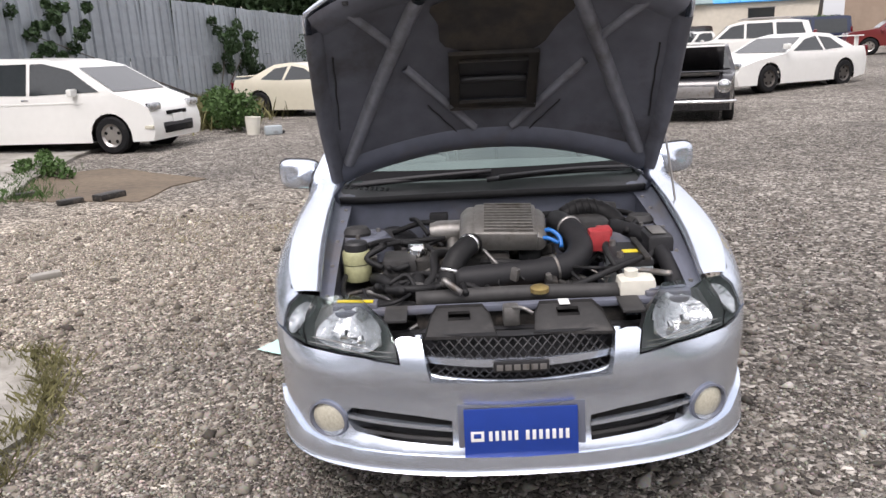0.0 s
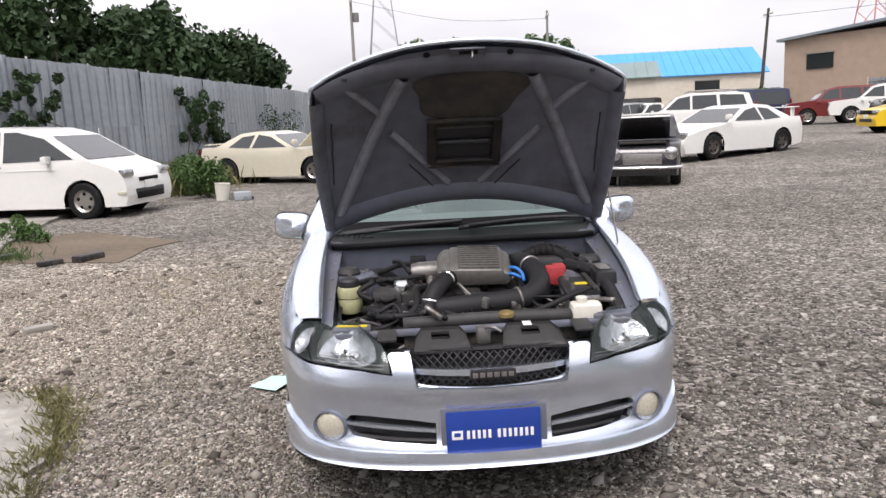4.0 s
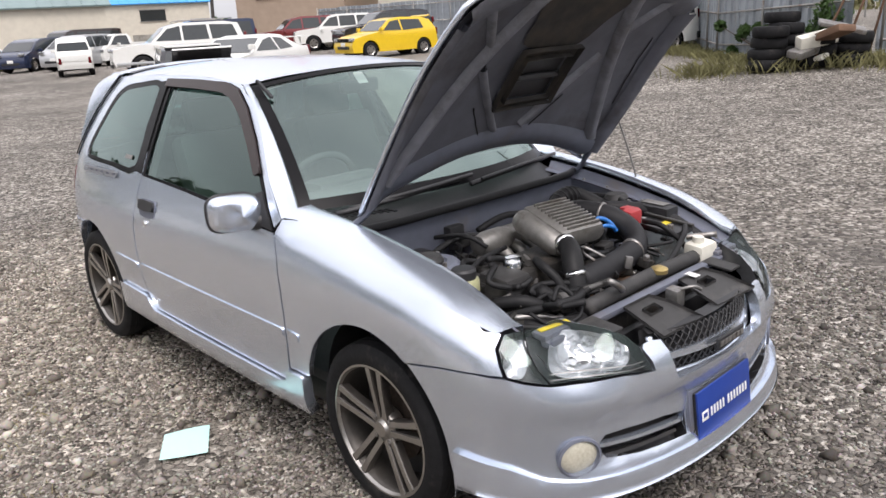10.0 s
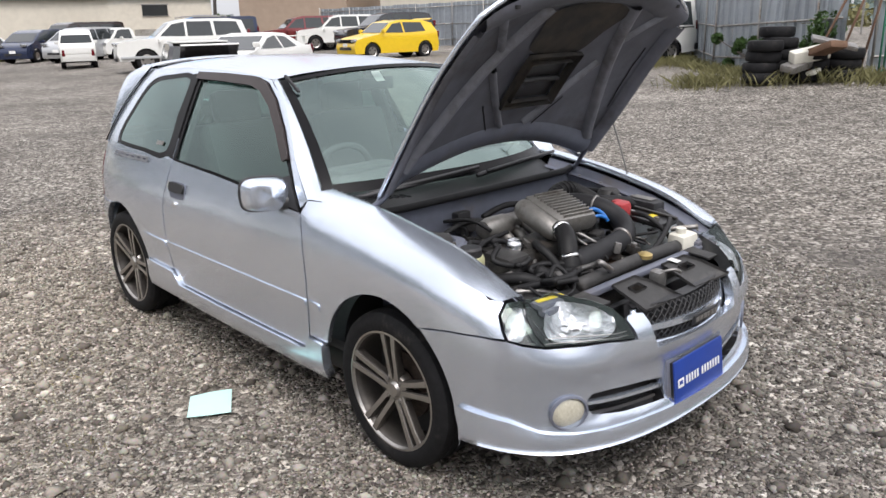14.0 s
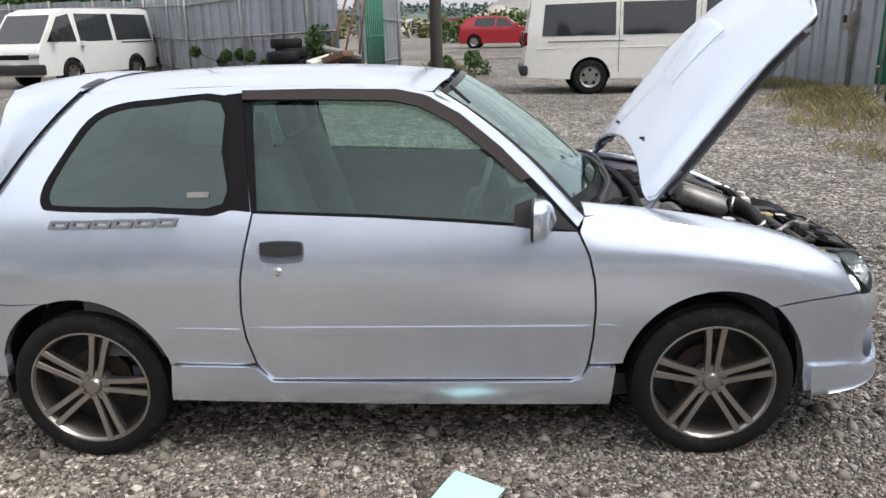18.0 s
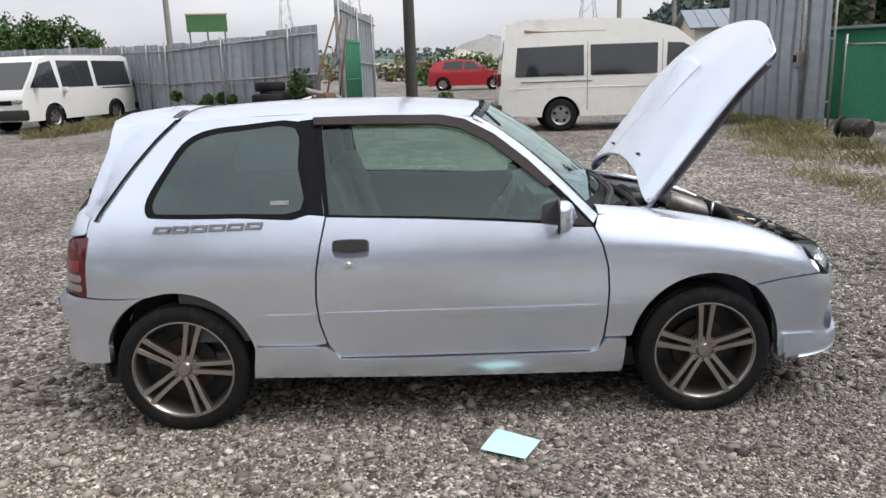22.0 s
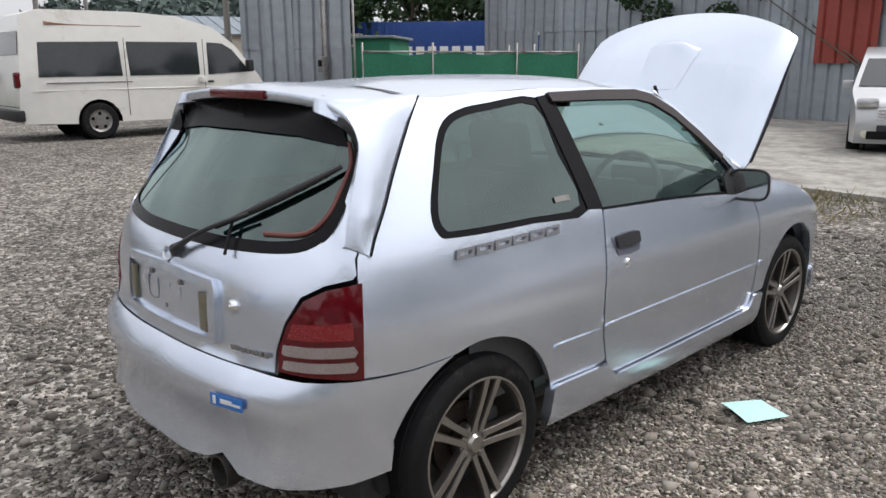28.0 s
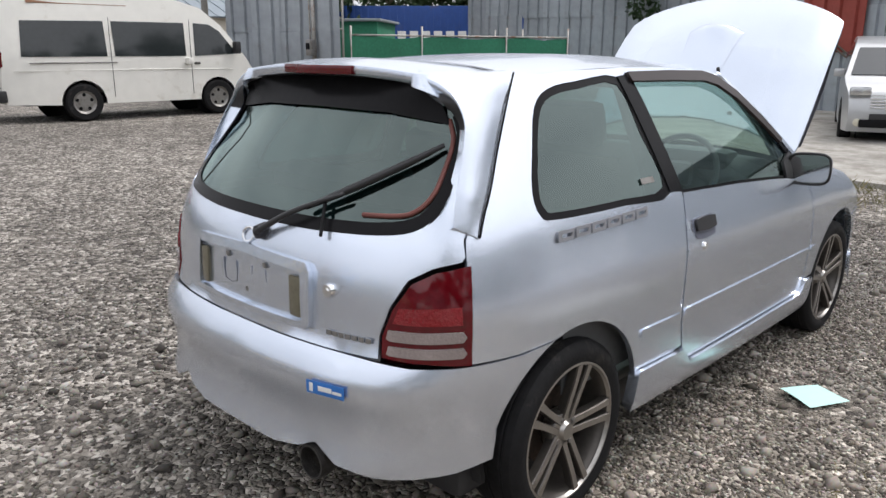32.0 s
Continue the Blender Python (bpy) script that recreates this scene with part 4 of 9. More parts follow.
# thin dark tubes paint the shade of grooves in the plate bed
for x0 in (-0.10, 0.055):
    part("bed_groove", tube([Vector((x0 + dx, 2.918 - abs(x0) * 0.05, z)) for dx, z in ((0.0, 0.80), (0.0, 0.735), (0.065, 0.735), (0.07, 0.80))], 0.003, 5, 2), PAINT_INNER, plate_bed)
for bx, bz in ((-0.1, 0.815), (0.1, 0.815), (0.0, 0.722)):
    part("plate_screw", lathe([(0, 0.008), (0.009, 0.006), (0.009, 0.0)], 10, "y", (bx, 2.912, bz)), STEEL, plate_bed)
for sgn in (-1, 1):
    ref = part("plate_reflector", box(0.05, 0.014, 0.120, 0.010, (0, 0, 0)), REFLECTOR_DULL, car, "dull reflector beside the plate recess")
    ref.matrix_basis = pose(sgn * 0.245, 2.915, 0.694, 2, 0, sgn * -5)
part("tailgate_lock", lathe([(0.0, 0.012), (0.007, 0.012), (0.009, 0.009), (0.018, 0.010), (0.021, 0.004), (0.021, -0.01)], 20, "y", (-0.372, gate_y(0.372, 0.793), 0.793)), CHROME, car, "chrome tailgate lock")
part("round_emblem", tube([(0.012 + 0.028 * math.cos(a), gate_y(0.02, 0.886 + 0.021 * math.sin(a)) + 0.003, 0.886 + 0.021 * math.sin(a)) for a in np.linspace(0, 2 * math.pi, 17)], 0.004, 6, 1), CHROME, car, "plain chrome ring emblem")
for k in range(7):
    part("name_block", box(0.017, 0.003, 0.014, 0.0006, (0, 0, 0)), STEEL, car).matrix_basis = pose(-0.372 - 0.0225 * k, gate_y(0.372 + 0.0225 * k, 0.675) + 0.002, 0.668 + 0.0003 * k, 0, 0, 15)
sticker = part("bumper_sticker", box(0.125, 0.002, 0.037, 0.0005), DECAL_BLUE, car, "blue bumper sticker with white blocks")
sticker.matrix_basis = pose(-0.43, 2.962, 0.524, 0, 0, 15)
part("sticker_block", box(0.045, 0.001, 0.014, 0.0002, (0.0, 0.0018, 0.012)), WHITE, sticker)
part("sticker_block", box(0.012, 0.001, 0.025, 0.0002, (0.046, 0.0018, 0.006)), WHITE, sticker)
part("sticker_block", box(0.03, 0.001, 0.008, 0.0002, (-0.04, 0.0018, 0.012)), WHITE, sticker)
part("exhaust_pipe", lathe([(0.0, -0.30), (0.036, -0.30), (0.044, -0.05), (0.052, 0.0), (0.052, 0.03), (0.046, 0.03), (0.042, -0.06), (0.0, -0.10)], 22, "y", (-0.345, 2.93, 0.290)), GRIME, car, "sooty steel exhaust tip")
pivot = Vector((-0.05, 2.875, 0.905))
wiper = part("rear_wiper", lathe([(0.0, 0.035), (0.02, 0.03), (0.026, 0.0), (0.026, -0.02)], 16, "y", pivot), BLACK_PLASTIC, car, "black rear wiper lying across the window")


def rear_at(x, z, d=0.02):
    return glass_at(d)(-x, z)


part("wiper_arm", tube([pivot + Vector((0, 0.03, 0)), rear_at(-0.18, 0.965, 0.035), rear_at(-0.33, 1.03, 0.03)], [0.012, 0.008, 0.006], 8), BLACK_PLASTIC, wiper)
part("wiper_blade", tube([rear_at(-0.21, 0.985, 0.018), rear_at(-0.34, 1.05, 0.018), rear_at(-0.46, 1.12, 0.018), rear_at(-0.53, 1.17, 0.016)], [0.007, 0.012, 0.011, 0.006], 8), BLACK_PLASTIC, wiper)
part("loose_rubber", tube([rear_at(-0.27, 1.01, 0.02), rear_at(-0.30, 0.96, 0.02), rear_at(-0.318, 0.925, 0.02)], 0.005, 6), RUBBER, wiper)
part("defroster_strip", tube([rear_at(x, z, 0.0005) for x, z in ((-0.40, 0.992), (-0.50, 0.998), (-0.545, 1.012), (-0.566, 1.05), (-0.562, 1.10), (-0.538, 1.18), (-0.505, 1.24))], 0.007, 6), STRIP_BROWN, car, "reddish brown strip along the rear window edge")

# roof spoiler: one shell from the roof round both corners into the fins beside the glass
def roof_point(x, y):
    return Vector((-x, y, roof_mid(y) + 0.006 - 0.16 * x * x))


def gate_point(x, z, d=0.0):
    return Vector(skin(tail(x, z), z)) + Vector((0, d, 0))


seam_side = [(2.290, 1.357), (2.375, 1.275), (2.480, 1.155), (2.550, 1.062), (2.604, 0.992), (2.634, 0.945)]
SEAM_LINE = spline([skin(*q) for q in side(seam_side)], 6)
OUTER = spline([roof_point(0.0, 2.315), roof_point(0.18, 2.312), roof_point(0.34, 2.305), roof_point(0.44, 2.298)] + [Vector(skin(*q)) + Vector((-0.004, 0.002, 0.004)) for q in side(seam_side)], 6)
lip = [Vector((0.0, 2.618, 1.384)), Vector((-0.18, 2.614, 1.381)), Vector((-0.36, 2.600, 1.368)), Vector((-0.455, 2.588, 1.350)), Vector((-0.535, 2.578, 1.312))]
for x, y, z in ((0.580, 2.580, 1.252), (0.604, 2.604, 1.190), (0.624, 2.645, 1.100), (0.636, 2.67, 1.040), (0.648, 2.69, 0.980)):
    lip.append(Vector((-x, max(y, gate_point(x, z).y + 0.016), z)))
LIP = spline(lip, 6)
ROOT = spline([Vector((-x, rear_screen(x, z)[1] + 0.004, z)) for x, z in ((0.0, 1.345), (0.18, 1.344), (0.33, 1.338), (0.42, 1.322))] + [gate_point(x, z, -0.006) for x, z in ((0.485, 1.298), (0.535, 1.240), (0.565, 1.175), (0.592, 1.09), (0.606, 1.03), (0.618, 0.972))], 6)


def along(line, t):
    k = t * (len(line) - 1)
    i = min(int(k), len(line) - 2)
    return line[i].lerp(line[i + 1], k - i)


def shell_face(u, v):
    way = Vector((0, 0.15, 1)).lerp(Vector((-0.7, 0.7, 0.25)), min(1.0, max(0.0, (u - 0.25) / 0.35))).normalized()
    high = 0.011 * math.sin(math.pi * v) ** 1.3 * min(1.0, 6 * (1 - u))
    return along(OUTER, u).lerp(along(LIP, u), v) + way * high


def lip_low(u):
    """The rolled lower edge of the lip, thick across the roof and thin down the fin."""
    deep = 0.030 if u < 0.35 else 0.030 - 0.022 * min(1.0, (u - 0.35) / 0.25)
    return along(LIP, u) + Vector((deep * 0.25 * max(0.0, u - 0.3), -0.008, -deep))


def lip_band(u, v):
    return along(LIP, u).lerp(lip_low(u), v) + Vector((0, 0.007, 0)) * math.sin(math.pi * v)


def under(a, b):
    return grid(18, 3, lambda u, v: lip_low(a + (b - a) * u).lerp(along(ROOT, a + (b - a) * u), v))


def foot(u, v):
    return along(OUTER, 1.0).lerp(along(LIP, 1.0), u).lerp(along(SEAM_LINE, 1.0).lerp(along(ROOT, 1.0), u) + Vector((0, -0.01, -0.01)), v)


shell = merged(grid(54, 8, shell_face), grid(54, 3, lip_band), grid(6, 1, foot))
part("roof_spoiler", merged(shell, flip(shell)), PAINT, car, "roof spoiler in body colour with side fins")
# body-colour underside made black: the shade below the spoiler is in its colour
underside = under(0.0, 0.60)
part("spoiler_underside", merged(underside, flip(underside)), BLACK_PLASTIC, car, "spoiler underside painted black for its shade")
pair("spoiler_return", under(0.60, 1.0), PAINT)
# black sheet painted for the spoiler's dark reflection in the glass, and its border
part("gate_top", patch([(0.0, 1.252), (0.30, 1.248), (0.515, 1.225), (0.44, 1.345), (0.30, 1.350), (0.0, 1.352)], glass_at(0.007), 0.05, thick=0, mirror=True), SEAM, car, "painted dark reflection of the spoiler over the window top and border")
for sgn in (1, -1):
    part("body_seam", tube([Vector((sgn * (p.x - 0.009), p.y + 0.004, p.z + 0.005)) for p in SEAM_LINE[::2]], 0.0033, 5, 1), SEAM, car, "dark gap beside the tailgate")
# no real gap: a black sheet on the shell paints the gap's shade
pair("spoiler_slot", grid(10, 2, lambda u, v: shell_face(0.16 + 0.20 * u, 0.02 + 0.10 * v) + Vector((0, 0, 0.003))), BLACK_PLASTIC, "dark sheet painted for the shaded gap at the spoiler")
part("high_brake_lamp", box(0.34, 0.02, 0.028, 0.006, (0, 2.616, 1.354)), TAIL_RED, car, "red high brake lamp in the spoiler")


# wheels
def build_wheel():
    tyre = part("wheel", lathe([(0.215, -0.075), (0.225, -0.092), (0.25, -0.099), (0.275, -0.094), (0.29, -0.080), (0.2945, -0.055), (0.291, -0.051), (0.291, -0.047), (0.295, -0.043), (0.295, -0.004), (0.291, -0.002),
                              (0.291, 0.002), (0.295, 0.004), (0.295, 0.043), (0.291, 0.047), (0.2945, 0.055), (0.29, 0.08), (0.275, 0.094), (0.25, 0.099), (0.225, 0.092), (0.215, 0.075)], 56, "x", caps=False), RUBBER, None)
    part("rim_barrel", lathe([(0.216, -0.092), (0.222, -0.086), (0.214, -0.078), (0.206, -0.06), (0.196, 0.02), (0.198, 0.08)], 48, "x", caps=False), RIM_DARK, tyre, "dark alloy barrel")
    part("rim_lip", lathe([(0.212, -0.083), (0.218, -0.093), (0.225, -0.092), (0.222, -0.085)], 48, "x", caps=False), RIM_FACE, tyre, "machined rim lip")
    part("brake_disc", lathe([(0.0, 0.0), (0.05, 0.0), (0.06, -0.012), (0.125, -0.012), (0.125, 0.008), (0.0, 0.012)], 32, "x"), BRAKE, tyre, "rusty brake disc")
    part("wheel_back", lathe([(0.0, 0.03), (0.20, 0.03), (0.2, 0.036), (0, 0.036)], 24, "x"), BLACK_PLASTIC, tyre)
    for k in range(5):
        a = radians(90 + 72 * k)
        for off in (-1, 1):
            bm = bmesh.new()
            pts = [(0.038, 0.0165, 0.0120, -0.066), (0.10, 0.0190, 0.0115, -0.074), (0.16, 0.0225, 0.0115, -0.082), (0.214, 0.0275, 0.0140, -0.087)]
            rings = []
            for r, o, w, x in pts:
                ring = []
                for dw, dx in ((-w, 0.0), (-w * 0.8, -0.004), (w * 0.8, -0.004), (w, 0.0), (w * 0.9, 0.028), (-w * 0.9, 0.028)):
                    t = off * o + dw
                    ring.append(bm.verts.new((x + dx, r * math.cos(a) - t * math.sin(a), r * math.sin(a) + t * math.cos(a))))
                rings.append(ring)
            for p, q in zip(rings, rings[1:]):
                for i in range(6):
                    f = bm.faces.new((p[i], p[(i + 1) % 6], q[(i + 1) % 6], q[i]))
                    f.material_index = 0 if i == 1 else 1
            bmesh.ops.recalc_face_normals(bm, faces=bm.faces)
            sp = part("spoke", bm, RIM_FACE, tyre)
            sp.data.materials.append(RIM_DARK)
    hub = part("hub", lathe([(0.0, -0.082), (0.026, -0.080), (0.031, -0.072), (0.033, -0.068), (0.06, -0.064), (0.066, -0.05), (0.06, -0.02)], 24, "x"), RIM_FACE, tyre, "alloy hub with a centre cap")
    for k in range(4):
        a = radians(45 + 90 * k)
        part("wheel_nut", lathe([(0.0, -0.075), (0.008, -0.074), (0.009, -0.056)], 8, "x", (0, 0.047 * math.cos(a), 0.047 * math.sin(a))), STEEL, tyre)
    return tyre


first = build_wheel()
spots = [(-0.69, 0.0, 0.29, 0), (-0.69, 2.3, 0.29, 0), (0.69, 0.0, 0.29, 180), (0.69, 2.3, 0.29, 180)]
for n, (wx, wy, wz, turn) in enumerate(spots):
    w = first if n == 0 else copy_thing(first, Matrix())
    w.parent = car
    w.matrix_basis = pose(wx, wy, wz, 17 * n, 0, turn)
first["label"] = "low tyre on a five-spoke alloy wheel"


# ---- the open bonnet ----
HINGE, LIFT = Vector((0, 0.235, 0.945)), radians(53.5)
ALONG, OUT = Vector((0, -math.cos(LIFT), math.sin(LIFT))), Vector((0, math.sin(LIFT), math.cos(LIFT)))


def bonnet_at(x, along, d=0.0):
    """A place on the open bonnet: across, along from the hinge, and above its skin."""
    droop = 0.115 * max(0.0, (along - 0.42) / 0.6) ** 2
    h = 0.012 + 0.05 * (1 - (x / 0.63) ** 2) - droop - 0.03 * max(0, abs(x) - 0.54) / 0.09
    return HINGE + Vector((x, 0, 0)) + ALONG * along + OUT * (h + d)


half = [(0.0, 0.125), (0.2, 0.112), (0.38, 0.082), (0.53, 0.03), (0.60, 0.0), (0.622, 0.03), (0.626, 0.3), (0.622, 0.6), (0.612, 0.785), (0.59, 0.825), (0.5, 0.875), (0.38, 0.93), (0.25, 0.97), (0.12, 0.988), (0.0, 0.993)]
bonnet_poly = [(-x, a) for x, a in half] + [(x, a) for x, a in half[::-1][1:-1]]
bonnet = part("bonnet", patch(bonnet_poly, lambda x, a: bonnet_at(x, a), 0.05, thick=0), PAINT, car, "bonnet propped open, silver-blue outside and grey inside")
part("bonnet_rim", tube([bonnet_at(x * 0.992, a, -0.009) for x, a in bonnet_poly[1:] + bonnet_poly[:1]], 0.009, 8, 2, caps=False), PAINT, bonnet)


def under(x, a, d=0.0):
    return bonnet_at(x * 0.985, 0.012 + a * 0.975, -0.022 - d)


part("inner_skin", patch([(x * 0.965, 0.02 + a * 0.96) for x, a in bonnet_poly], lambda x, a: bonnet_at(x, a, -0.03 + 0.012 * max(0.0, (abs(x) - 0.54) / 0.06)), 0.05, thick=0), BONNET_LINER, bonnet, "grey-black inner skin")


def rib(name, pts, wide, high, mat, label=""):
    """A pressed rib on the inner skin."""
    line = spline([(x, a, 0) for x, a in pts], 4)
    verts, faces = [], []
    for k, p in enumerate(line):
        q = line[min(k + 1, len(line) - 1)] - line[max(k - 1, 0)]
        nrm = Vector((-q.y, q.x, 0)).normalized()
        for off, h in ((-1.0, 0.0), (-0.6, 0.8), (0, 1.0), (0.6, 0.8), (1.0, 0.0)):
            s = p + nrm * wide * off
            verts.append(bonnet_at(s.x, s.y, -0.0305 - high * h))
    for k in range(len(line) - 1):
        for j in range(4):
            faces.append((5 * k + j, 5 * k + j + 1, 5 * k + 6 + j, 5 * k + 5 + j))
    return part(name, (verts, faces), mat, bonnet, label)


for m in (-1, 1):
    rib("brace_rib", [(m * 0.55, 0.13), (m * 0.42, 0.44), (m * 0.25, 0.83)], 0.026, 0.030, BONNET_RIB_LIT)
    rib("brace_rib", [(m * 0.47, 0.80), (m * 0.36, 0.66), (m * 0.34, 0.62)], 0.015, 0.020, BONNET_RIB_LIT)
    rib("brace_rib", [(m * 0.31, 0.54), (m * 0.20, 0.40), (m * 0.07, 0.24)], 0.015, 0.020, BONNET_RIB_LIT)
    rib("edge_rib", [(m * 0.60, 0.06), (m * 0.607, 0.4), (m * 0.585, 0.76)], 0.028, 0.024, BONNET_LINER)
    for a0, a1, x0, x1 in ((0.22, 0.46, 0.50, 0.40), (0.30, 0.62, 0.565, 0.545), (0.62, 0.78, 0.32, 0.26), (0.20, 0.36, 0.12, 0.24)):
        pts = [(m * (x0 + (x1 - x0) * k / 6 + 0.0015 * math.sin(9 * k)), a0 + (a1 - a0) * k / 6) for k in range(7)]
        part("sealant_bead", tube([bonnet_at(x, a, -0.032) for x, a in pts], 0.003, 6, 2), BLACK_PLASTIC, bonnet)
    part("bump_stop", lathe([(0.0, -0.014), (0.009, -0.012), (0.011, 0.0)], 12, "z", bonnet_at(m * 0.47, 0.86, -0.04)), BLACK_PLASTIC, bonnet)
    part("bonnet_hinge", tube([(m * 0.625, 0.27, 0.86), (m * 0.628, 0.235, 0.905), bonnet_at(m * 0.60, 0.02, -0.03), bonnet_at(m * 0.60, 0.15, -0.035)], 0.011, 6, 2), PAINT_INNER, car, "painted bonnet hinge")
    part("washer_nozzle", box(0.022, 0.018, 0.01, 0.003, bonnet_at(m * 0.26, 0.16, 0.0)), BLACK_PLASTIC, bonnet)
rib("rear_rail", [(-0.585, 0.075), (-0.42, 0.125), (-0.2, 0.17), (0, 0.182), (0.2, 0.17), (0.42, 0.125), (0.585, 0.075)], 0.052, 0.018, PAINT_INNER, "lighter painted rear rail")
rib("front_rail", [(-0.57, 0.77), (-0.35, 0.86), (0, 0.89), (0.35, 0.86), (0.57, 0.77)], 0.05, 0.02, BONNET_LINER)
part("heat_stain", patch(curve2([(-0.17, 0.62), (-0.19, 0.72), (-0.21, 0.80), (-0.05, 0.845), (0.15, 0.84), (0.25, 0.79), (0.20, 0.70), (0.14, 0.60), (0.0, 0.58)], 3, True), lambda x, a: bonnet_at(x, a, -0.036), 0.05, thick=0), LINER_SOOT, bonnet, "brown heat-stained patch")
duct = part("scoop_duct", patch([(-0.16, 0.35), (-0.16, 0.60), (0.15, 0.60), (0.15, 0.35)], lambda x, a: bonnet_at(x, a, -0.042), 0.06, holes=[[(-0.125, 0.38), (-0.125, 0.565), (0.115, 0.565), (0.115, 0.38)]], thick=0.02), LINER_SOOT, bonnet, "black duct below the bonnet scoop")
part("duct_floor", patch([(-0.125, 0.38), (-0.125, 0.565), (0.115, 0.565), (0.115, 0.38)], lambda x, a: bonnet_at(x, a, -0.034), 0.06, thick=0), BLACK_PLASTIC, duct)
part("duct_bar", tube([bonnet_at(x, 0.475, -0.045) for x in (-0.12, 0.0, 0.11)], 0.012, 6), BLACK_PLASTIC, duct)
part("latch_plate", patch([(-0.075, 0.925), (-0.075, 0.975), (0.055, 0.975), (0.055, 0.925)], lambda x, a: bonnet_at(x, a, -0.036), 0.04, thick=0.006), BONNET_LINER, bonnet)
part("latch_slot", patch([(-0.04, 0.94), (-0.04, 0.958), (0.03, 0.962), (0.03, 0.94)], lambda x, a: bonnet_at(x, a, -0.0375), 0.03, thick=0), SEAM, bonnet)
part("latch_striker", tube([bonnet_at(0.0, 0.935, -0.036), bonnet_at(0.002, 0.945, -0.07), bonnet_at(0.006, 0.955, -0.07), bonnet_at(0.008, 0.96, -0.036)], 0.004, 6, 3), STEEL, bonnet)
for hx in (-0.16, 0.15):
    part("rail_hole", lathe([(0.0, 0.0), (0.011, 0.001), (0.013, -0.002)], 12, "z", (0, 0, 0)), SEAM, bonnet).matrix_basis = Matrix.Translation(bonnet_at(hx, 0.945, -0.037)) @ pose(0, 0, 0, -51 + 180, 0, 0)


def scoop(u, v):
    rise = math.sin(math.pi * u) ** 0.5 * 0.052
    if v < 0.8:
        k = v / 0.8
        return bonnet_at((2 * u - 1) * (0.12 + 0.035 * k), 0.40 + 0.27 * k + 0.04 * k * math.sin(math.pi * u), 0.001 + rise * k * k * (3 - 2 * k))
    k = (v - 0.8) / 0.2
    return bonnet_at((2 * u - 1) * 0.155, 0.67 + 0.04 * math.sin(math.pi * u) + 0.012 * k, 0.001 + rise * (1 - k))


part("bonnet_scoop", grid(24, 16, scoop), PAINT, bonnet, "low air scoop in body colour")
for m in (-1, 1):
    part("bonnet_crease", tube([bonnet_at(m * (0.30 + 0.14 * (1 - a)), a, -0.0045) for a in (0.12, 0.35, 0.6, 0.85)], [0.003, 0.0065, 0.0065, 0.003], 6), PAINT, bonnet)
part("prop_rod", tube([(0.655, -0.035, 0.825), (0.64, 0.02, 1.0), (0.622, 0.075, 1.165)], 0.004, 6), STEEL, car, "thin steel bonnet prop rod")

# ---- the engine bay ----
bay_x = 0.585
part("bay_floor", box(1.10, 0.95, 0.03, 0.0, (0, -0.22, 0.34)), BLACK_PLASTIC, car, "dark engine bay floor")
for m in (-1, 1):
    def apron(u, v, m=m):
        y = -0.60 + 0.86 * u
        top = fender_top(y) - 0.052
        x = 0.565 + 0.05 * (v > 0.98)
        return m * (0.56 + 0.02 * v), y, 0.36 + (top - 0.36) * v
    part("inner_wing", grid(12, 6, apron), PAINT_INNER, car, "dusty painted inner wing")
    def flange(u, v, m=m):
        y = -0.50 + 0.92 * u
        edge = skin(s_where(1, y, fender_top(y), S_A, S_B), fender_top(y))
        inner = 0.602 + 0.034 * u
        return m * (0.568 + (inner + 0.004 - 0.568) * v), y, fender_top(y) - 0.045 + 0.03 * max(0.0, 4 * v - 3)

    def wing_top(u, v, m=m):
        y = (-0.512 + 0.030 * v) * (1 - u) + 0.474 * u
        ye = max(y, -0.475)
        edge = skin(s_where(1, ye, fender_top(ye), S_A, S_B), fender_top(ye))
        inner = 0.602 + 0.034 * u
        drop = 0.02 if v == 0 else 0.0
        t = max(0.0, (v - 0.12) / 0.88)
        return m * (inner + (-edge[0] + 0.001 - inner) * t), y, fender_top(ye) - 0.001 + 0.024 * (1 - (1 - 2 * min(0.5, (1 - t) * 0.62)) ** 2) * min(1.0, (y + 0.6) / 0.3) - drop
    part("wing_top", grid(22, 8, wing_top), PAINT, car)
    part("wing_flange", grid(18, 4, flange), PAINT_INNER, car, "painted wing mounting flange")
    for y in (-0.45, -0.28, -0.1, 0.08, 0.2):
        part("flange_bolt", lathe([(0.0, 0.008), (0.006, 0.007), (0.008, 0.0)], 8, "z", (m * 0.588, y, fender_top(y) - 0.046)), STEEL, car)
    part("strut_tower", lathe([(0.125, 0.55), (0.118, 0.70), (0.105, 0.765), (0.085, 0.788), (0.05, 0.79), (0.045, 0.782)], 28, "z", (m * 0.50, 0.0, 0)), PAINT_INNER, car, "dusty painted strut tower")
    part("strut_cap", lathe([(0.05, 0.788), (0.052, 0.80), (0.04, 0.818), (0.0, 0.822)], 24, "z", (m * 0.525, -0.01, 0)), DUSTY_PLASTIC, car, "black strut top cap")
    for k in range(3):
        a = 2.1 * k + 0.5
        part("tower_nut", lathe([(0.0, 0.803), (0.008, 0.802), (0.009, 0.786)], 6, "z", (m * 0.515 + 0.075 * math.cos(a), -0.005 + 0.075 * math.sin(a), 0)), STEEL, car)
part("firewall", grid(20, 8, lambda u, v: (-0.60 + 1.2 * u, 0.235 - 0.03 * math.sin(math.pi * u) + 0.03 * v, 0.40 + 0.46 * v)), PAINT_INNER, car, "dusty painted firewall")
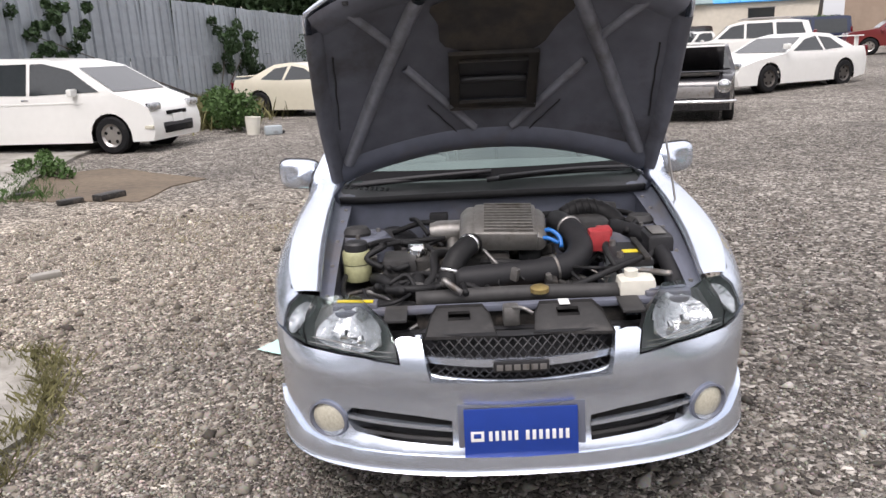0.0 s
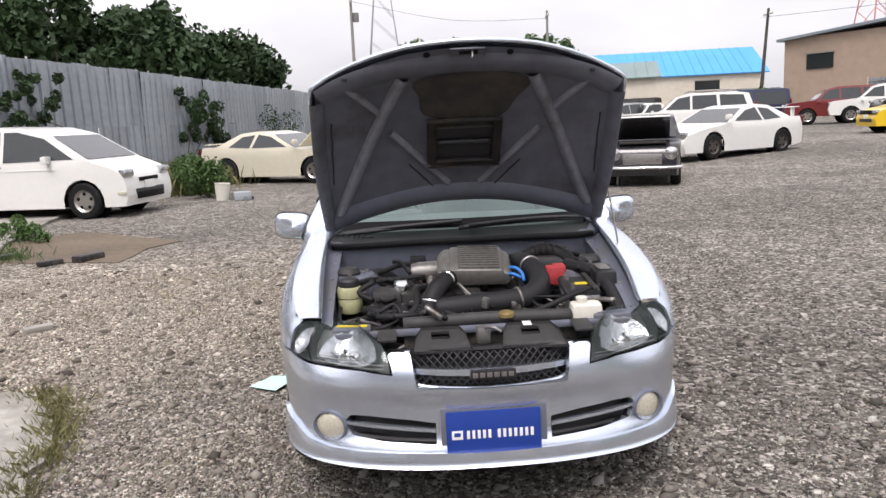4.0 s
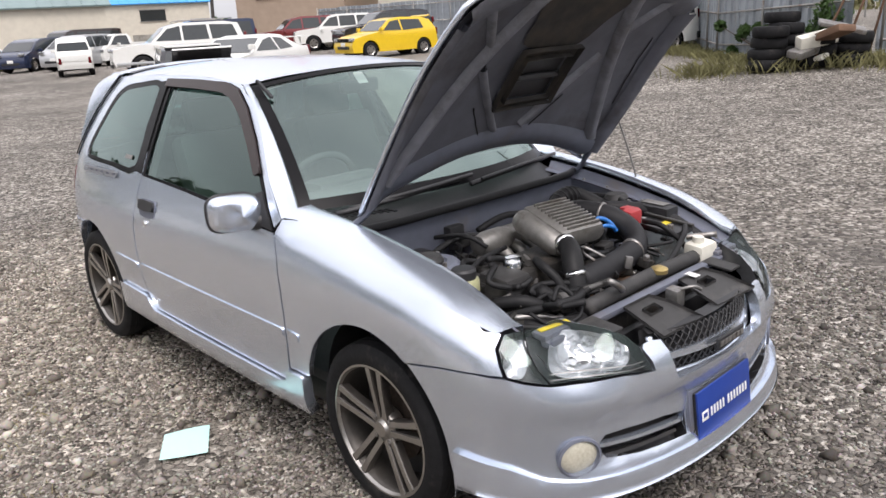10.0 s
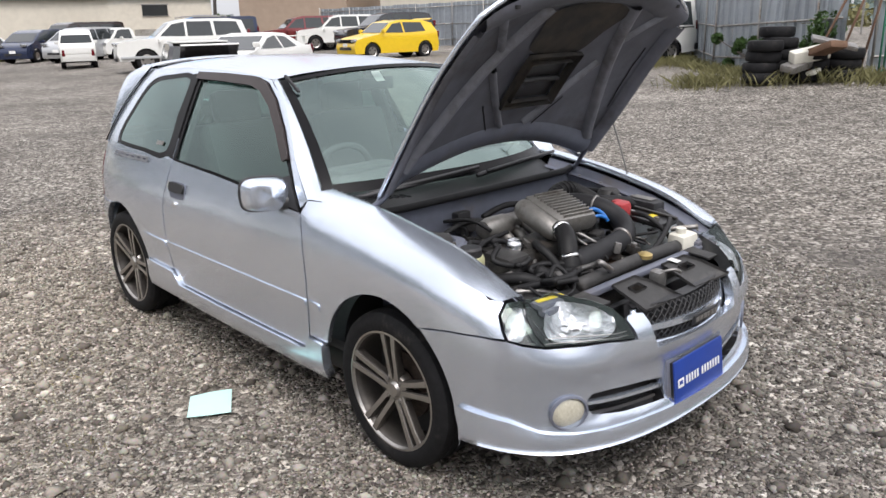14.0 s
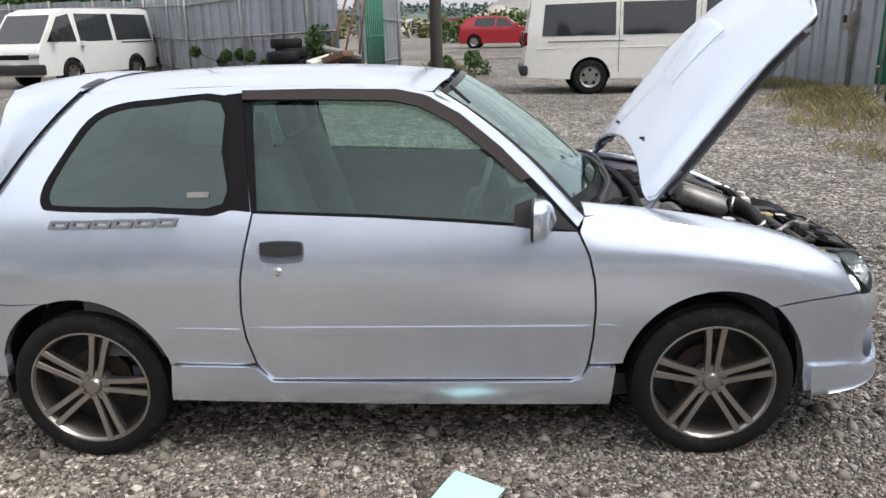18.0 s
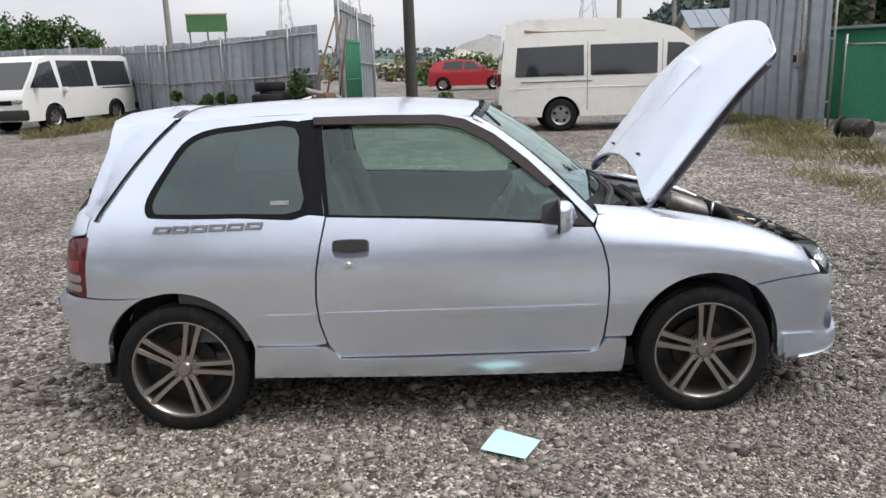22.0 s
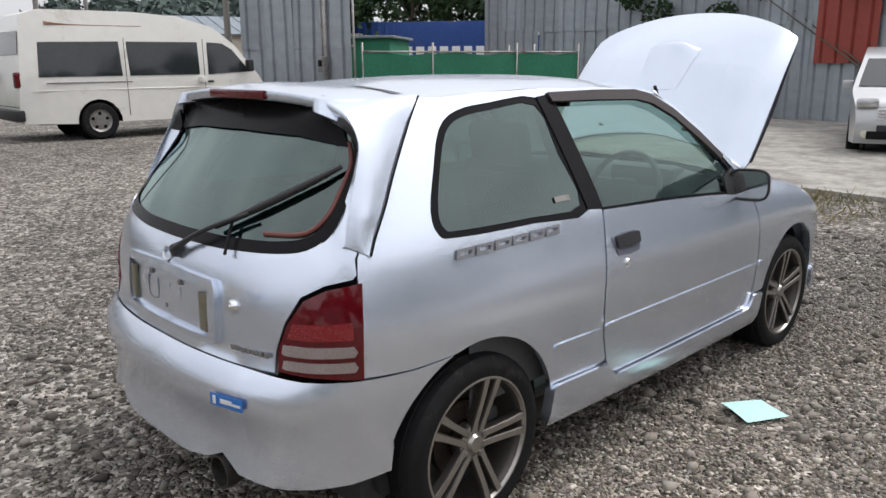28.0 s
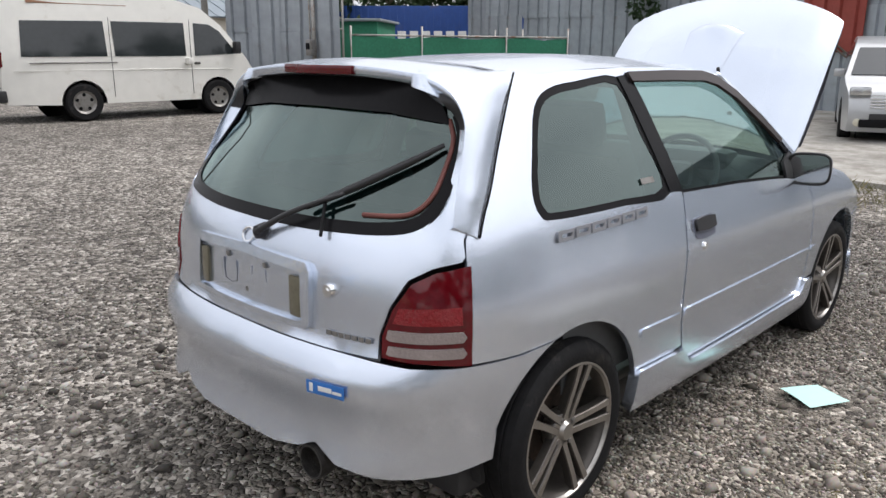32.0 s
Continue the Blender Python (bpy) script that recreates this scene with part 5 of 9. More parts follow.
for x0, z0, sx, sz in ((-0.17, 0.72, 0.11, 0.045), (0.20, 0.70, 0.08, 0.05), (-0.42, 0.66, 0.10, 0.06)):
    part("firewall_bracket", box(sx, 0.03, sz, 0.006, (x0, 0.20, z0)), DUSTY_PLASTIC, car)
part("cowl", grid(24, 3, lambda u, v: (-0.64 + 1.28 * u, 0.225 + 0.12 * v + 0.17 * (2 * u - 1) ** 2, 0.868 + 0.045 * v - 0.02 * (2 * u - 1) ** 2)), BLACK_PLASTIC, car, "black plastic cowl below the windscreen")
part("cowl_seal", tube([(-0.615, 0.28, 0.868), (-0.5, 0.235, 0.872), (-0.25, 0.205, 0.88), (0, 0.198, 0.882), (0.25, 0.205, 0.88), (0.5, 0.235, 0.872), (0.615, 0.28, 0.868)], 0.016, 8), HOSE, car, "black rubber cowl seal")
for m, pts in ((-1, [(-0.58, 0.40, 0.905), (-0.35, 0.325, 0.93), (-0.05, 0.31, 0.945)]), (1, [(-0.02, 0.285, 0.925), (0.28, 0.30, 0.94), (0.56, 0.39, 0.925)])):
    wip = part("front_wiper", tube(pts, [0.011, 0.009, 0.006], 8), BLACK_PLASTIC, car, "black windscreen wiper at rest")
    part("wiper_blade", tube([Vector(p) + Vector((0.05, -0.012, 0.012)) for p in pts], 0.009, 6), BLACK_PLASTIC, wip)
for k in range(9):
    part("cowl_slot", box(0.012, 0.06, 0.004, 0.001, (-0.60 + 0.022 * k, 0.385 - 0.012 * k, 0.902)), SEAM, car)

# radiator support and slam panel
part("slam_panel", box(1.12, 0.034, 0.022, 0.008, (0, -0.552, 0.676)), PAINT_INNER, car, "painted front cross panel")
part("lower_cross", box(1.0, 0.03, 0.30, 0.01, (0, -0.60, 0.34)), BLACK_PLASTIC, car)
for m in (-1, 1):
    part("lamp_panel", box(0.14, 0.055, 0.02, 0.006, (m * 0.49, -0.528, 0.692)), PAINT_INNER, car)
    part("warning_sticker" if m < 0 else "panel_edge", box(0.115, 0.019, 0.003, 0.001, (0, 0, 0)), YELLOW if m < 0 else PAINT_INNER, car, "yellow warning sticker" if m < 0 else "").matrix_basis = pose(m * 0.49, -0.527, 0.7135, 0, 0, m * 7)
for x0, x1 in ((-0.255, -0.075), (0.06, 0.262)):
    xc, w = (x0 + x1) / 2, (x1 - x0)
    hole = [(xc - 0.035, -0.675), (xc + 0.03, -0.675), (xc + 0.03, -0.64), (xc - 0.035, -0.64)]
    cover = part("nose_cover", patch([(x0 - 0.015, -0.765), (x1 + 0.015, -0.775), (x1, -0.66), (x1 - 0.02, -0.595), (x0 + 0.02, -0.595), (x0, -0.66)], lambda x, y: (x, y, 0.706 - 0.30 * max(0, -0.62 - y) ** 1.25), 0.04, holes=[hole], thick=0.01), DUSTY_PLASTIC, car, "black plastic cover behind the grille")
part("latch", box(0.05, 0.05, 0.06, 0.01, (-0.01, -0.64, 0.665)), STEEL, car, "steel bonnet latch")
part("latch_lever", tube([(-0.01, -0.65, 0.72), (0.02, -0.69, 0.735), (0.05, -0.70, 0.72)], 0.006, 6), STEEL, car)
part("white_label", box(0.032, 0.045, 0.002, 0.0005, (0.155, -0.605, 0.7135)), WHITE, car, "small white label")
part("top_mesh", patch([(-0.285, -0.745), (0.285, -0.745), (0.262, -0.70), (-0.262, -0.70)], lambda x, y: (x, y - 0.035 + 0.06 * (x / 0.285) ** 2, 0.685 + 0.0 * y), 0.05, thick=0), BLACK_PLASTIC, car)
part("radiator", box(0.66, 0.05, 0.32, 0.01, (0.03, -0.525, 0.36)), GRIME, car, "dark radiator core")
part("radiator_tank", tube([(-0.30, -0.50, 0.70), (0.03, -0.495, 0.705), (0.36, -0.50, 0.70)], 0.026, 10), DUSTY_PLASTIC, car, "black radiator top tank")
part("radiator_cap", lathe([(0.03, 0.715), (0.03, 0.728), (0.018, 0.734), (0.0, 0.736)], 18, "z", (0.092, -0.512, 0)), material("brass_cap", (0.5, 0.38, 0.16), 0.45, 0.8, 0.2, 20), car, "brass-coloured radiator cap")
part("fan_shroud", box(0.34, 0.05, 0.24, 0.03, (-0.12, -0.47, 0.40)), BLACK_PLASTIC, car)

# the engine
part("engine_block", box(0.50, 0.30, 0.26, 0.04, (-0.06, -0.12, 0.40)), GRIME, car, "oily engine block")
part("gearbox", box(0.30, 0.26, 0.18, 0.05, (0.33, -0.12, 0.38)), GRIME, car, "oily gearbox casing")
part("valve_cover", box(0.40, 0.20, 0.09, 0.03, (-0.17, -0.15, 0.655)), GRIME, car, "black valve cover")
part("timing_cover", box(0.075, 0.24, 0.26, 0.025, (-0.39, -0.16, 0.47)), DUSTY_PLASTIC, car, "black timing belt cover")
part("cover_label", box(0.06, 0.025, 0.002, 0.0005, (0, 0, 0)), WHITE, car, "small pale label").matrix_basis = pose(-0.355, -0.262, 0.735, 38, 0, -12)
part("cam_box", box(0.12, 0.14, 0.075, 0.02, (-0.36, -0.20, 0.68)), DUSTY_PLASTIC, car)
part("oil_cap", lathe([(0.036, 0.745), (0.036, 0.768), (0.031, 0.776), (0.028, 0.786), (0.010, 0.788), (0.0, 0.786)], 20, "z", (-0.30, -0.185, 0)), CHROME, car, "chrome oil filler cap")
ic = part("intercooler", box(0.225, 0.215, 0.075, 0.018, (0, 0, -0.0375)), ALUMINIUM, car, "ribbed cast aluminium intercooler")
ic.matrix_basis = pose(0.015, -0.135, 0.822, 18, 2, -3)
for k in range(10):
    part("cooling_fin", box(0.17, 0.007, 0.012, 0.002, (0.01, -0.09 + 0.0195 * k, 0.036)), ALUMINIUM, ic)
part("end_tank", lathe([(0.0, -0.125), (0.03, -0.12), (0.042, -0.09), (0.044, 0.08), (0.035, 0.105), (0.0, 0.11)], 20, "y", (-0.118, 0.0, -0.012)), ALUMINIUM, ic, "rounded intercooler end tank")
part("end_tank", lathe([(0.0, -0.10), (0.028, -0.095), (0.036, -0.07), (0.036, 0.08), (0.03, 0.10), (0.0, 0.105)], 16, "y", (0.112, 0.0, -0.012)), ALUMINIUM, ic)
part("throttle_body", lathe([(0.0, -0.09), (0.035, -0.085), (0.045, -0.05), (0.045, 0.03), (0.035, 0.07), (0.0, 0.075)], 18, "x", (-0.17, 0.03, 0.775)), ALUMINIUM, car, "aluminium throttle body")
part("intake_plenum", box(0.30, 0.10, 0.07, 0.025, (-0.06, 0.075, 0.72)), ALUMINIUM, car, "aluminium intake plenum")
for k in range(4):
    part("intake_runner", tube([(-0.17 + 0.075 * k, 0.06, 0.74), (-0.17 + 0.075 * k, -0.01, 0.745), (-0.17 + 0.075 * k, -0.07, 0.70)], 0.022, 10), ALUMINIUM, car)
# big hoses
elbow = part("boost_elbow", tube([(-0.105, -0.245, 0.795), (-0.135, -0.30, 0.795), (-0.175, -0.345, 0.76), (-0.20, -0.39, 0.68), (-0.205, -0.42, 0.56)], [0.036, 0.036, 0.038, 0.036, 0.034], 16), HOSE, car, "black rubber boost hose elbow")
for pts in ([(-0.115, -0.262, 0.798), (-0.121, -0.272, 0.798)], [(-0.184, -0.358, 0.742), (-0.188, -0.366, 0.73)], [(-0.203, -0.405, 0.62), (-0.204, -0.408, 0.605)]):
    part("hose_clamp", tube(pts, 0.0395, 16, 1), CHROME, elbow, "steel hose clamp")
pipe = part("intake_pipe", tube([(-0.17, -0.375, 0.715), (-0.05, -0.372, 0.72), (0.10, -0.36, 0.725), (0.21, -0.335, 0.735), (0.262, -0.27, 0.765), (0.252, -0.18, 0.80), (0.225, -0.09, 0.815), (0.215, -0.02, 0.81)], [0.040, 0.042, 0.042, 0.042, 0.044, 0.042, 0.040, 0.040], 18), GREY_PIPE, car, "large black plastic intake pipe")
for pts in ([(0.16, -0.349, 0.73), (0.168, -0.347, 0.731)], [(0.244, -0.15, 0.808), (0.242, -0.142, 0.809)]):
    part("hose_clamp", tube(pts, 0.0455, 18, 1), STEEL, pipe, "steel hose clamp")
part("air_box", box(0.17, 0.17, 0.13, 0.03, (0.33, 0.04, 0.68)), DUSTY_PLASTIC, car, "black air filter box")
part("air_hose", tube([(0.26, 0.10, 0.80), (0.33, 0.11, 0.83), (0.42, 0.09, 0.81), (0.46, 0.02, 0.77)], 0.035, 12), HOSE, car, "black ribbed air hose")
for k in range(7):
    t = 0.28 + 0.026 * k
    part("hose_ring", tube([(t, 0.105, 0.80 + 0.028 * math.sin((k + 1) * 0.42)), (t + 0.008, 0.105, 0.802 + 0.028 * math.sin((k + 1) * 0.42))], 0.0385, 12, 1), HOSE, car)
part("intake_duct", tube([(0.42, -0.02, 0.78), (0.49, -0.12, 0.775), (0.53, -0.25, 0.755), (0.545, -0.38, 0.71), (0.55, -0.47, 0.66)], [0.03, 0.028, 0.028, 0.026, 0.026], 14), GREY_PIPE, car, "black plastic intake duct")
battery = part("battery", box(0.125, 0.20, 0.17, 0.008, (0.415, -0.315, 0.575)), BATTERY, car, "pale battery with a black top")
part("battery_top", box(0.125, 0.20, 0.022, 0.006, (0.415, -0.315, 0.745)), BLACK_PLASTIC, battery)
part("battery_label", box(0.05, 0.03, 0.002, 0.0005, (0.42, -0.32, 0.7675)), YELLOW, battery)
for by in (-0.375, -0.25):
    part("terminal", lathe([(0.012, 0.767), (0.011, 0.785), (0.0, 0.787)], 10, "z", (0.375, by, 0)), STEEL, battery)
part("battery_strap", box(0.02, 0.22, 0.012, 0.003, (0.455, -0.315, 0.768)), GRIME, battery)
part("terminal_cover", box(0.075, 0.055, 0.075, 0.012, (0.333, -0.222, 0.745)), RED_PLASTIC, car, "faded red battery terminal cover")
part("terminal_flap", box(0.05, 0.07, 0.03, 0.01, (0.355, -0.20, 0.79)), RED_PLASTIC, car)
part("washer_tank", box(0.12, 0.085, 0.09, 0.022, (0.40, -0.492, 0.655)), WHITE_PLASTIC, car, "yellowed white overflow tank")
part("washer_cap", lathe([(0.022, 0.745), (0.022, 0.765), (0.0, 0.768)], 14, "z", (0.385, -0.49, 0)), WHITE_PLASTIC, car)
part("fuse_box", box(0.09, 0.17, 0.10, 0.015, (0.535, -0.20, 0.70)), BLACK_PLASTIC, car, "black fuse box")
part("fuse_label", box(0.05, 0.11, 0.002, 0.0005, (0.535, -0.20, 0.8025)), ALUMINIUM, car, "worn pale fuse box label")
res = part("fluid_reservoir", lathe([(0.0, 0.66), (0.045, 0.66), (0.05, 0.675), (0.05, 0.715), (0.047, 0.72), (0.052, 0.725), (0.052, 0.758), (0.046, 0.768), (0.03, 0.77)], 24, "z", (-0.515, -0.168, 0)), FLUID, car, "yellowed fluid reservoir")
part("reservoir_cap", lathe([(0.042, 0.764), (0.042, 0.793), (0.036, 0.800), (0.0, 0.801)], 24, "z", (-0.515, -0.168, 0)), BLACK_PLASTIC, res, "black reservoir cap")
part("engine_mount", box(0.10, 0.12, 0.06, 0.015, (-0.47, -0.06, 0.60)), GRIME, car)
part("turbo_housing", lathe([(0.0, -0.06), (0.04, -0.055), (0.075, -0.02), (0.08, 0.02), (0.05, 0.05), (0.0, 0.055)], 22, "x", (0.0, -0.37, 0.56)), RUST, car, "rusty turbo housing")
part("heat_shield", box(0.24, 0.10, 0.02, 0.008, (-0.02, -0.40, 0.645)), RUST, car, "rusty heat shield")
part("dipped_bracket", box(0.10, 0.05, 0.04, 0.01, (-0.10, -0.44, 0.66)), STEEL, car)
part("alternator", lathe([(0.0, -0.07), (0.05, -0.065), (0.062, -0.03), (0.062, 0.05), (0.045, 0.07), (0.0, 0.072)], 20, "x", (-0.36, -0.33, 0.585)), ALUMINIUM, car, "dull aluminium alternator")
part("distributor", lathe([(0.0, -0.05), (0.035, -0.045), (0.045, -0.01), (0.045, 0.03), (0.03, 0.05), (0.0, 0.052)], 18, "x", (0.11, -0.10, 0.70)), BLACK_PLASTIC, car)
part("relay_box", box(0.075, 0.04, 0.06, 0.01, (-0.22, 0.185, 0.76)), BLACK_PLASTIC, car, "black relay box on the firewall")
part("brake_booster", lathe([(0.0, -0.06), (0.08, -0.05), (0.11, -0.01), (0.11, 0.03), (0.09, 0.05)], 24, "y", (-0.40, 0.17, 0.66)), BLACK_PLASTIC, car, "black brake servo")
part("brake_cylinder", lathe([(0.0, -0.10), (0.022, -0.095), (0.024, 0.06)], 14, "y", (-0.40, 0.08, 0.67)), ALUMINIUM, car)
part("vacuum_valve", lathe([(0.0, 0.70), (0.05, 0.70), (0.055, 0.72), (0.05, 0.745), (0.03, 0.755), (0.0, 0.756)], 22, "z", (-0.42, 0.02, 0)), DUSTY_PLASTIC, car, "black round valve")
part("vacuum_tank", lathe([(0.0, -0.06), (0.045, -0.05), (0.05, 0.0), (0.045, 0.05), (0.0, 0.06)], 18, "x", (0.42, 0.16, 0.79)), DUSTY_PLASTIC, car)
hose_lines = [
    ([(-0.47, -0.30, 0.66), (-0.40, -0.42, 0.71), (-0.30, -0.46, 0.72), (-0.22, -0.42, 0.71)], 0.014), ([(-0.45, -0.24, 0.68), (-0.40, -0.33, 0.70), (-0.33, -0.38, 0.66)], 0.022),
    ([(-0.30, -0.30, 0.70), (-0.28, -0.40, 0.66), (-0.27, -0.46, 0.58)], 0.026), ([(-0.40, 0.12, 0.76), (-0.28, 0.10, 0.80), (-0.16, 0.05, 0.79)], 0.011),
    ([(-0.52, -0.05, 0.70), (-0.45, -0.12, 0.76), (-0.35, -0.08, 0.77), (-0.2, -0.05, 0.77)], 0.009), ([(0.0, -0.50, 0.70), (0.20, -0.48, 0.715), (0.36, -0.44, 0.76), (0.44, -0.40, 0.77)], 0.011),
    ([(-0.20, -0.20, 0.75), (-0.24, -0.26, 0.76), (-0.24, -0.34, 0.72), (-0.30, -0.40, 0.68)], 0.016), ([(0.20, -0.20, 0.70), (0.30, -0.10, 0.72), (0.35, 0.0, 0.70)], 0.018),
    ([(0.35, -0.27, 0.78), (0.33, -0.36, 0.79), (0.36, -0.43, 0.74), (0.40, -0.45, 0.68)], 0.010), ([(0.45, -0.12, 0.78), (0.50, -0.05, 0.80), (0.52, 0.08, 0.80), (0.45, 0.17, 0.80)], 0.012),
    ([(-0.12, 0.16, 0.78), (0.0, 0.15, 0.81), (0.12, 0.14, 0.80), (0.22, 0.15, 0.80)], 0.013), ([(-0.33, 0.17, 0.80), (-0.30, 0.05, 0.82), (-0.26, -0.02, 0.78)], 0.008),
    ([(-0.48, -0.40, 0.66), (-0.40, -0.48, 0.665), (-0.32, -0.49, 0.66), (-0.25, -0.47, 0.63)], 0.03), ([(0.10, -0.28, 0.72), (0.02, -0.30, 0.74), (-0.08, -0.28, 0.74)], 0.011),
    ([(0.56, -0.10, 0.76), (0.57, -0.30, 0.73), (0.55, -0.44, 0.70), (0.48, -0.52, 0.69)], 0.009), ([(-0.55, -0.25, 0.70), (-0.54, -0.40, 0.69), (-0.46, -0.50, 0.69)], 0.009),
]
for pts, r in hose_lines:
    part("hose", tube(pts, r, 9), HOSE, car)
rng = random.Random(7)
for k in range(90):
    x, y = rng.uniform(-0.5, 0.5), rng.uniform(-0.46, 0.18)
    z = 0.66 + rng.uniform(0, 0.085)
    pts = [Vector((x, y, z))]
    for j in range(3):
        pts.append(pts[-1] + Vector((rng.uniform(-0.09, 0.09), rng.uniform(-0.09, 0.09), rng.uniform(-0.04, 0.035))))
    part("wire", tube(pts, rng.choice((0.004, 0.006, 0.008, 0.011)), 6), rng.choice((HOSE, HOSE, HOSE, GRIME, STEEL)), car)
for k in range(80):
    x, y = rng.uniform(-0.5, 0.5), rng.uniform(-0.44, 0.16)
    w = rng.uniform(0.018, 0.065)
    part("engine_bracket", box(w, rng.uniform(0.015, 0.06), rng.uniform(0.015, 0.05), 0.005, (0, 0, 0)), rng.choice((GRIME, GRIME, DUSTY_PLASTIC, STEEL)), car).matrix_basis = pose(x, y, rng.uniform(0.63, 0.725), rng.uniform(-15, 15), rng.uniform(-15, 15), rng.uniform(0, 90))
part("blue_hose", tube([(0.125, -0.16, 0.78), (0.16, -0.19, 0.815), (0.195, -0.22, 0.80), (0.20, -0.25, 0.77)], 0.008, 8), CABLE_BLUE, car, "bright blue vacuum hose")
part("blue_hose", tube([(0.12, -0.20, 0.775), (0.15, -0.235, 0.80), (0.19, -0.25, 0.785)], 0.007, 8), CABLE_BLUE, car)

# ---- the cabin ----
part("cabin_floor", box(1.36, 2.2, 0.05, 0.02, (0, 1.45, 0.28)), TRIM, car, "dark cabin floor")
part("dashboard", tube([(-0.62, 0.62, 0.80), (0, 0.56, 0.82), (0.62, 0.62, 0.80)], 0.15, 14), TRIM, car, "grey dashboard")
part("dash_top", grid(10, 4, lambda u, v: (-0.62 + 1.24 * u, 0.36 + 0.35 * v + 0.13 * (2 * u - 1) ** 2 * (1 - v), 0.895 + 0.03 * math.sin(math.pi * v))), TRIM, car)
part("binnacle", box(0.34, 0.14, 0.10, 0.04, (-0.34, 0.66, 0.88)), TRIM, car)
whl = part("steering_wheel", tube([(-0.34 + 0.18 * math.cos(a), 0.86 - 0.07 * math.sin(a), 0.88 + 0.165 * math.sin(a)) for a in np.linspace(0, 2 * math.pi, 25)], 0.014, 8, 1), TRIM, car, "grey steering wheel")
part("wheel_boss", box(0.13, 0.05, 0.11, 0.03, (-0.34, 0.85, 0.825)), TRIM, whl)
for px in (-0.34, 0.34):
    seat = part("front_seat", box(0.48, 0.50, 0.16, 0.06, (px, 1.20, 0.42)), SEAT, car, "grey cloth front seat")
    back = part("seat_back", box(0.46, 0.15, 0.60, 0.06), SEAT, seat)
    back.matrix_basis = pose(px, 1.50, 0.52, -18, 0, 0)
    head = part("headrest", box(0.26, 0.09, 0.17, 0.04), SEAT, seat)
    head.matrix_basis = pose(px, 1.705, 1.08, -12, 0, 0)
bench = part("rear_seat", box(1.16, 0.46, 0.16, 0.06, (0, 2.02, 0.44)), SEAT, car, "grey cloth rear bench")
rb = part("bench_back", box(1.14, 0.14, 0.50, 0.05), SEAT, bench)
rb.matrix_basis = pose(0, 2.25, 0.52, -16, 0, 0)
part("parcel_shelf", box(1.14, 0.36, 0.02, 0.006, (0, 2.56, 0.90)), TRIM, car)
part("headlining", grid(12, 12, lambda u, v: ((2 * u - 1) * 0.50, 1.0 + 1.30 * v, roof_mid(1.0 + 1.30 * v) - 0.035 - 0.05 * (2 * u - 1) ** 2)), TRIM_PALE, car, "pale headlining")
part("cabin_mirror", box(0.20, 0.03, 0.06, 0.012, (0, 0.97, 1.255)), BLACK_PLASTIC, car, "black cabin mirror")
part("inspection_mark", box(0.05, 0.002, 0.06, 0.0, (0, 0, 0)), WHITE, car, "small pale inspection mark on the windscreen").matrix_basis = pose(-0.03, 0.895, 1.30, -43, 0, 0)
for m in (-1, 1):
    part("door_card", grid(8, 4, lambda u, v, m=m: (m * 0.735, 0.55 + 1.75 * u, 0.40 + 0.52 * v)), TRIM, car, "grey door lining")
    part("inner_pillar", box(0.03, 0.10, 0.45, 0.01, (0, 0, 0)), TRIM, car).matrix_basis = pose(m * 0.70, 1.70, 0.92, 0, m * -24, 0)


# the nose is shorter and lower than the plan outline above draws it
def settle(p):
    """Where a point of the car comes to lie: the nose drawn in and let down ahead of the front axle."""
    hold = min(1.0, max(0.0, (0.97 - p.z) / 0.08))
    ahead = min(1.0, max(0.0, (-0.2 - p.y) / 0.55))
    low = min(1.0, max(0.0, (p.z - 0.28) / 0.32))
    return Vector((p.x, p.y - min(0.0, p.y) * 0.075 * hold, p.z - 0.047 * ahead * low * hold))


def settle_parts(ob, place, done):
    for child in ob.children:
        if child.name.split(".")[0] == "wheel":
            continue
        here = place @ child.matrix_basis
        if child.data and child.data.name not in done:
            done.add(child.data.name)
            back = here.inverted()
            for v in child.data.vertices:
                v.co = back @ settle(here @ v.co)
            child.data.update()
        settle_parts(child, here, done)


settle_parts(car, Matrix(), set())


# ---- ground ----
def ground_z(x, y):
    """The yard, which rises a little to the east, more so in its far corner and in a low bank by the gate."""
    t = max(0.0, x - 5)
    north = min(1.0, max(0.0, (y - 8) / 9))
    return (0.016 * min(t, 26) if t > 1 else 0.008 * t * t) + 0.014 * min(9.0, max(0.0, x - 3)) * north * north * (3 - 2 * north) + 0.24 * math.exp(-((x - 13.2) ** 2 / 5 + (y - 4.2) ** 2 / 8))


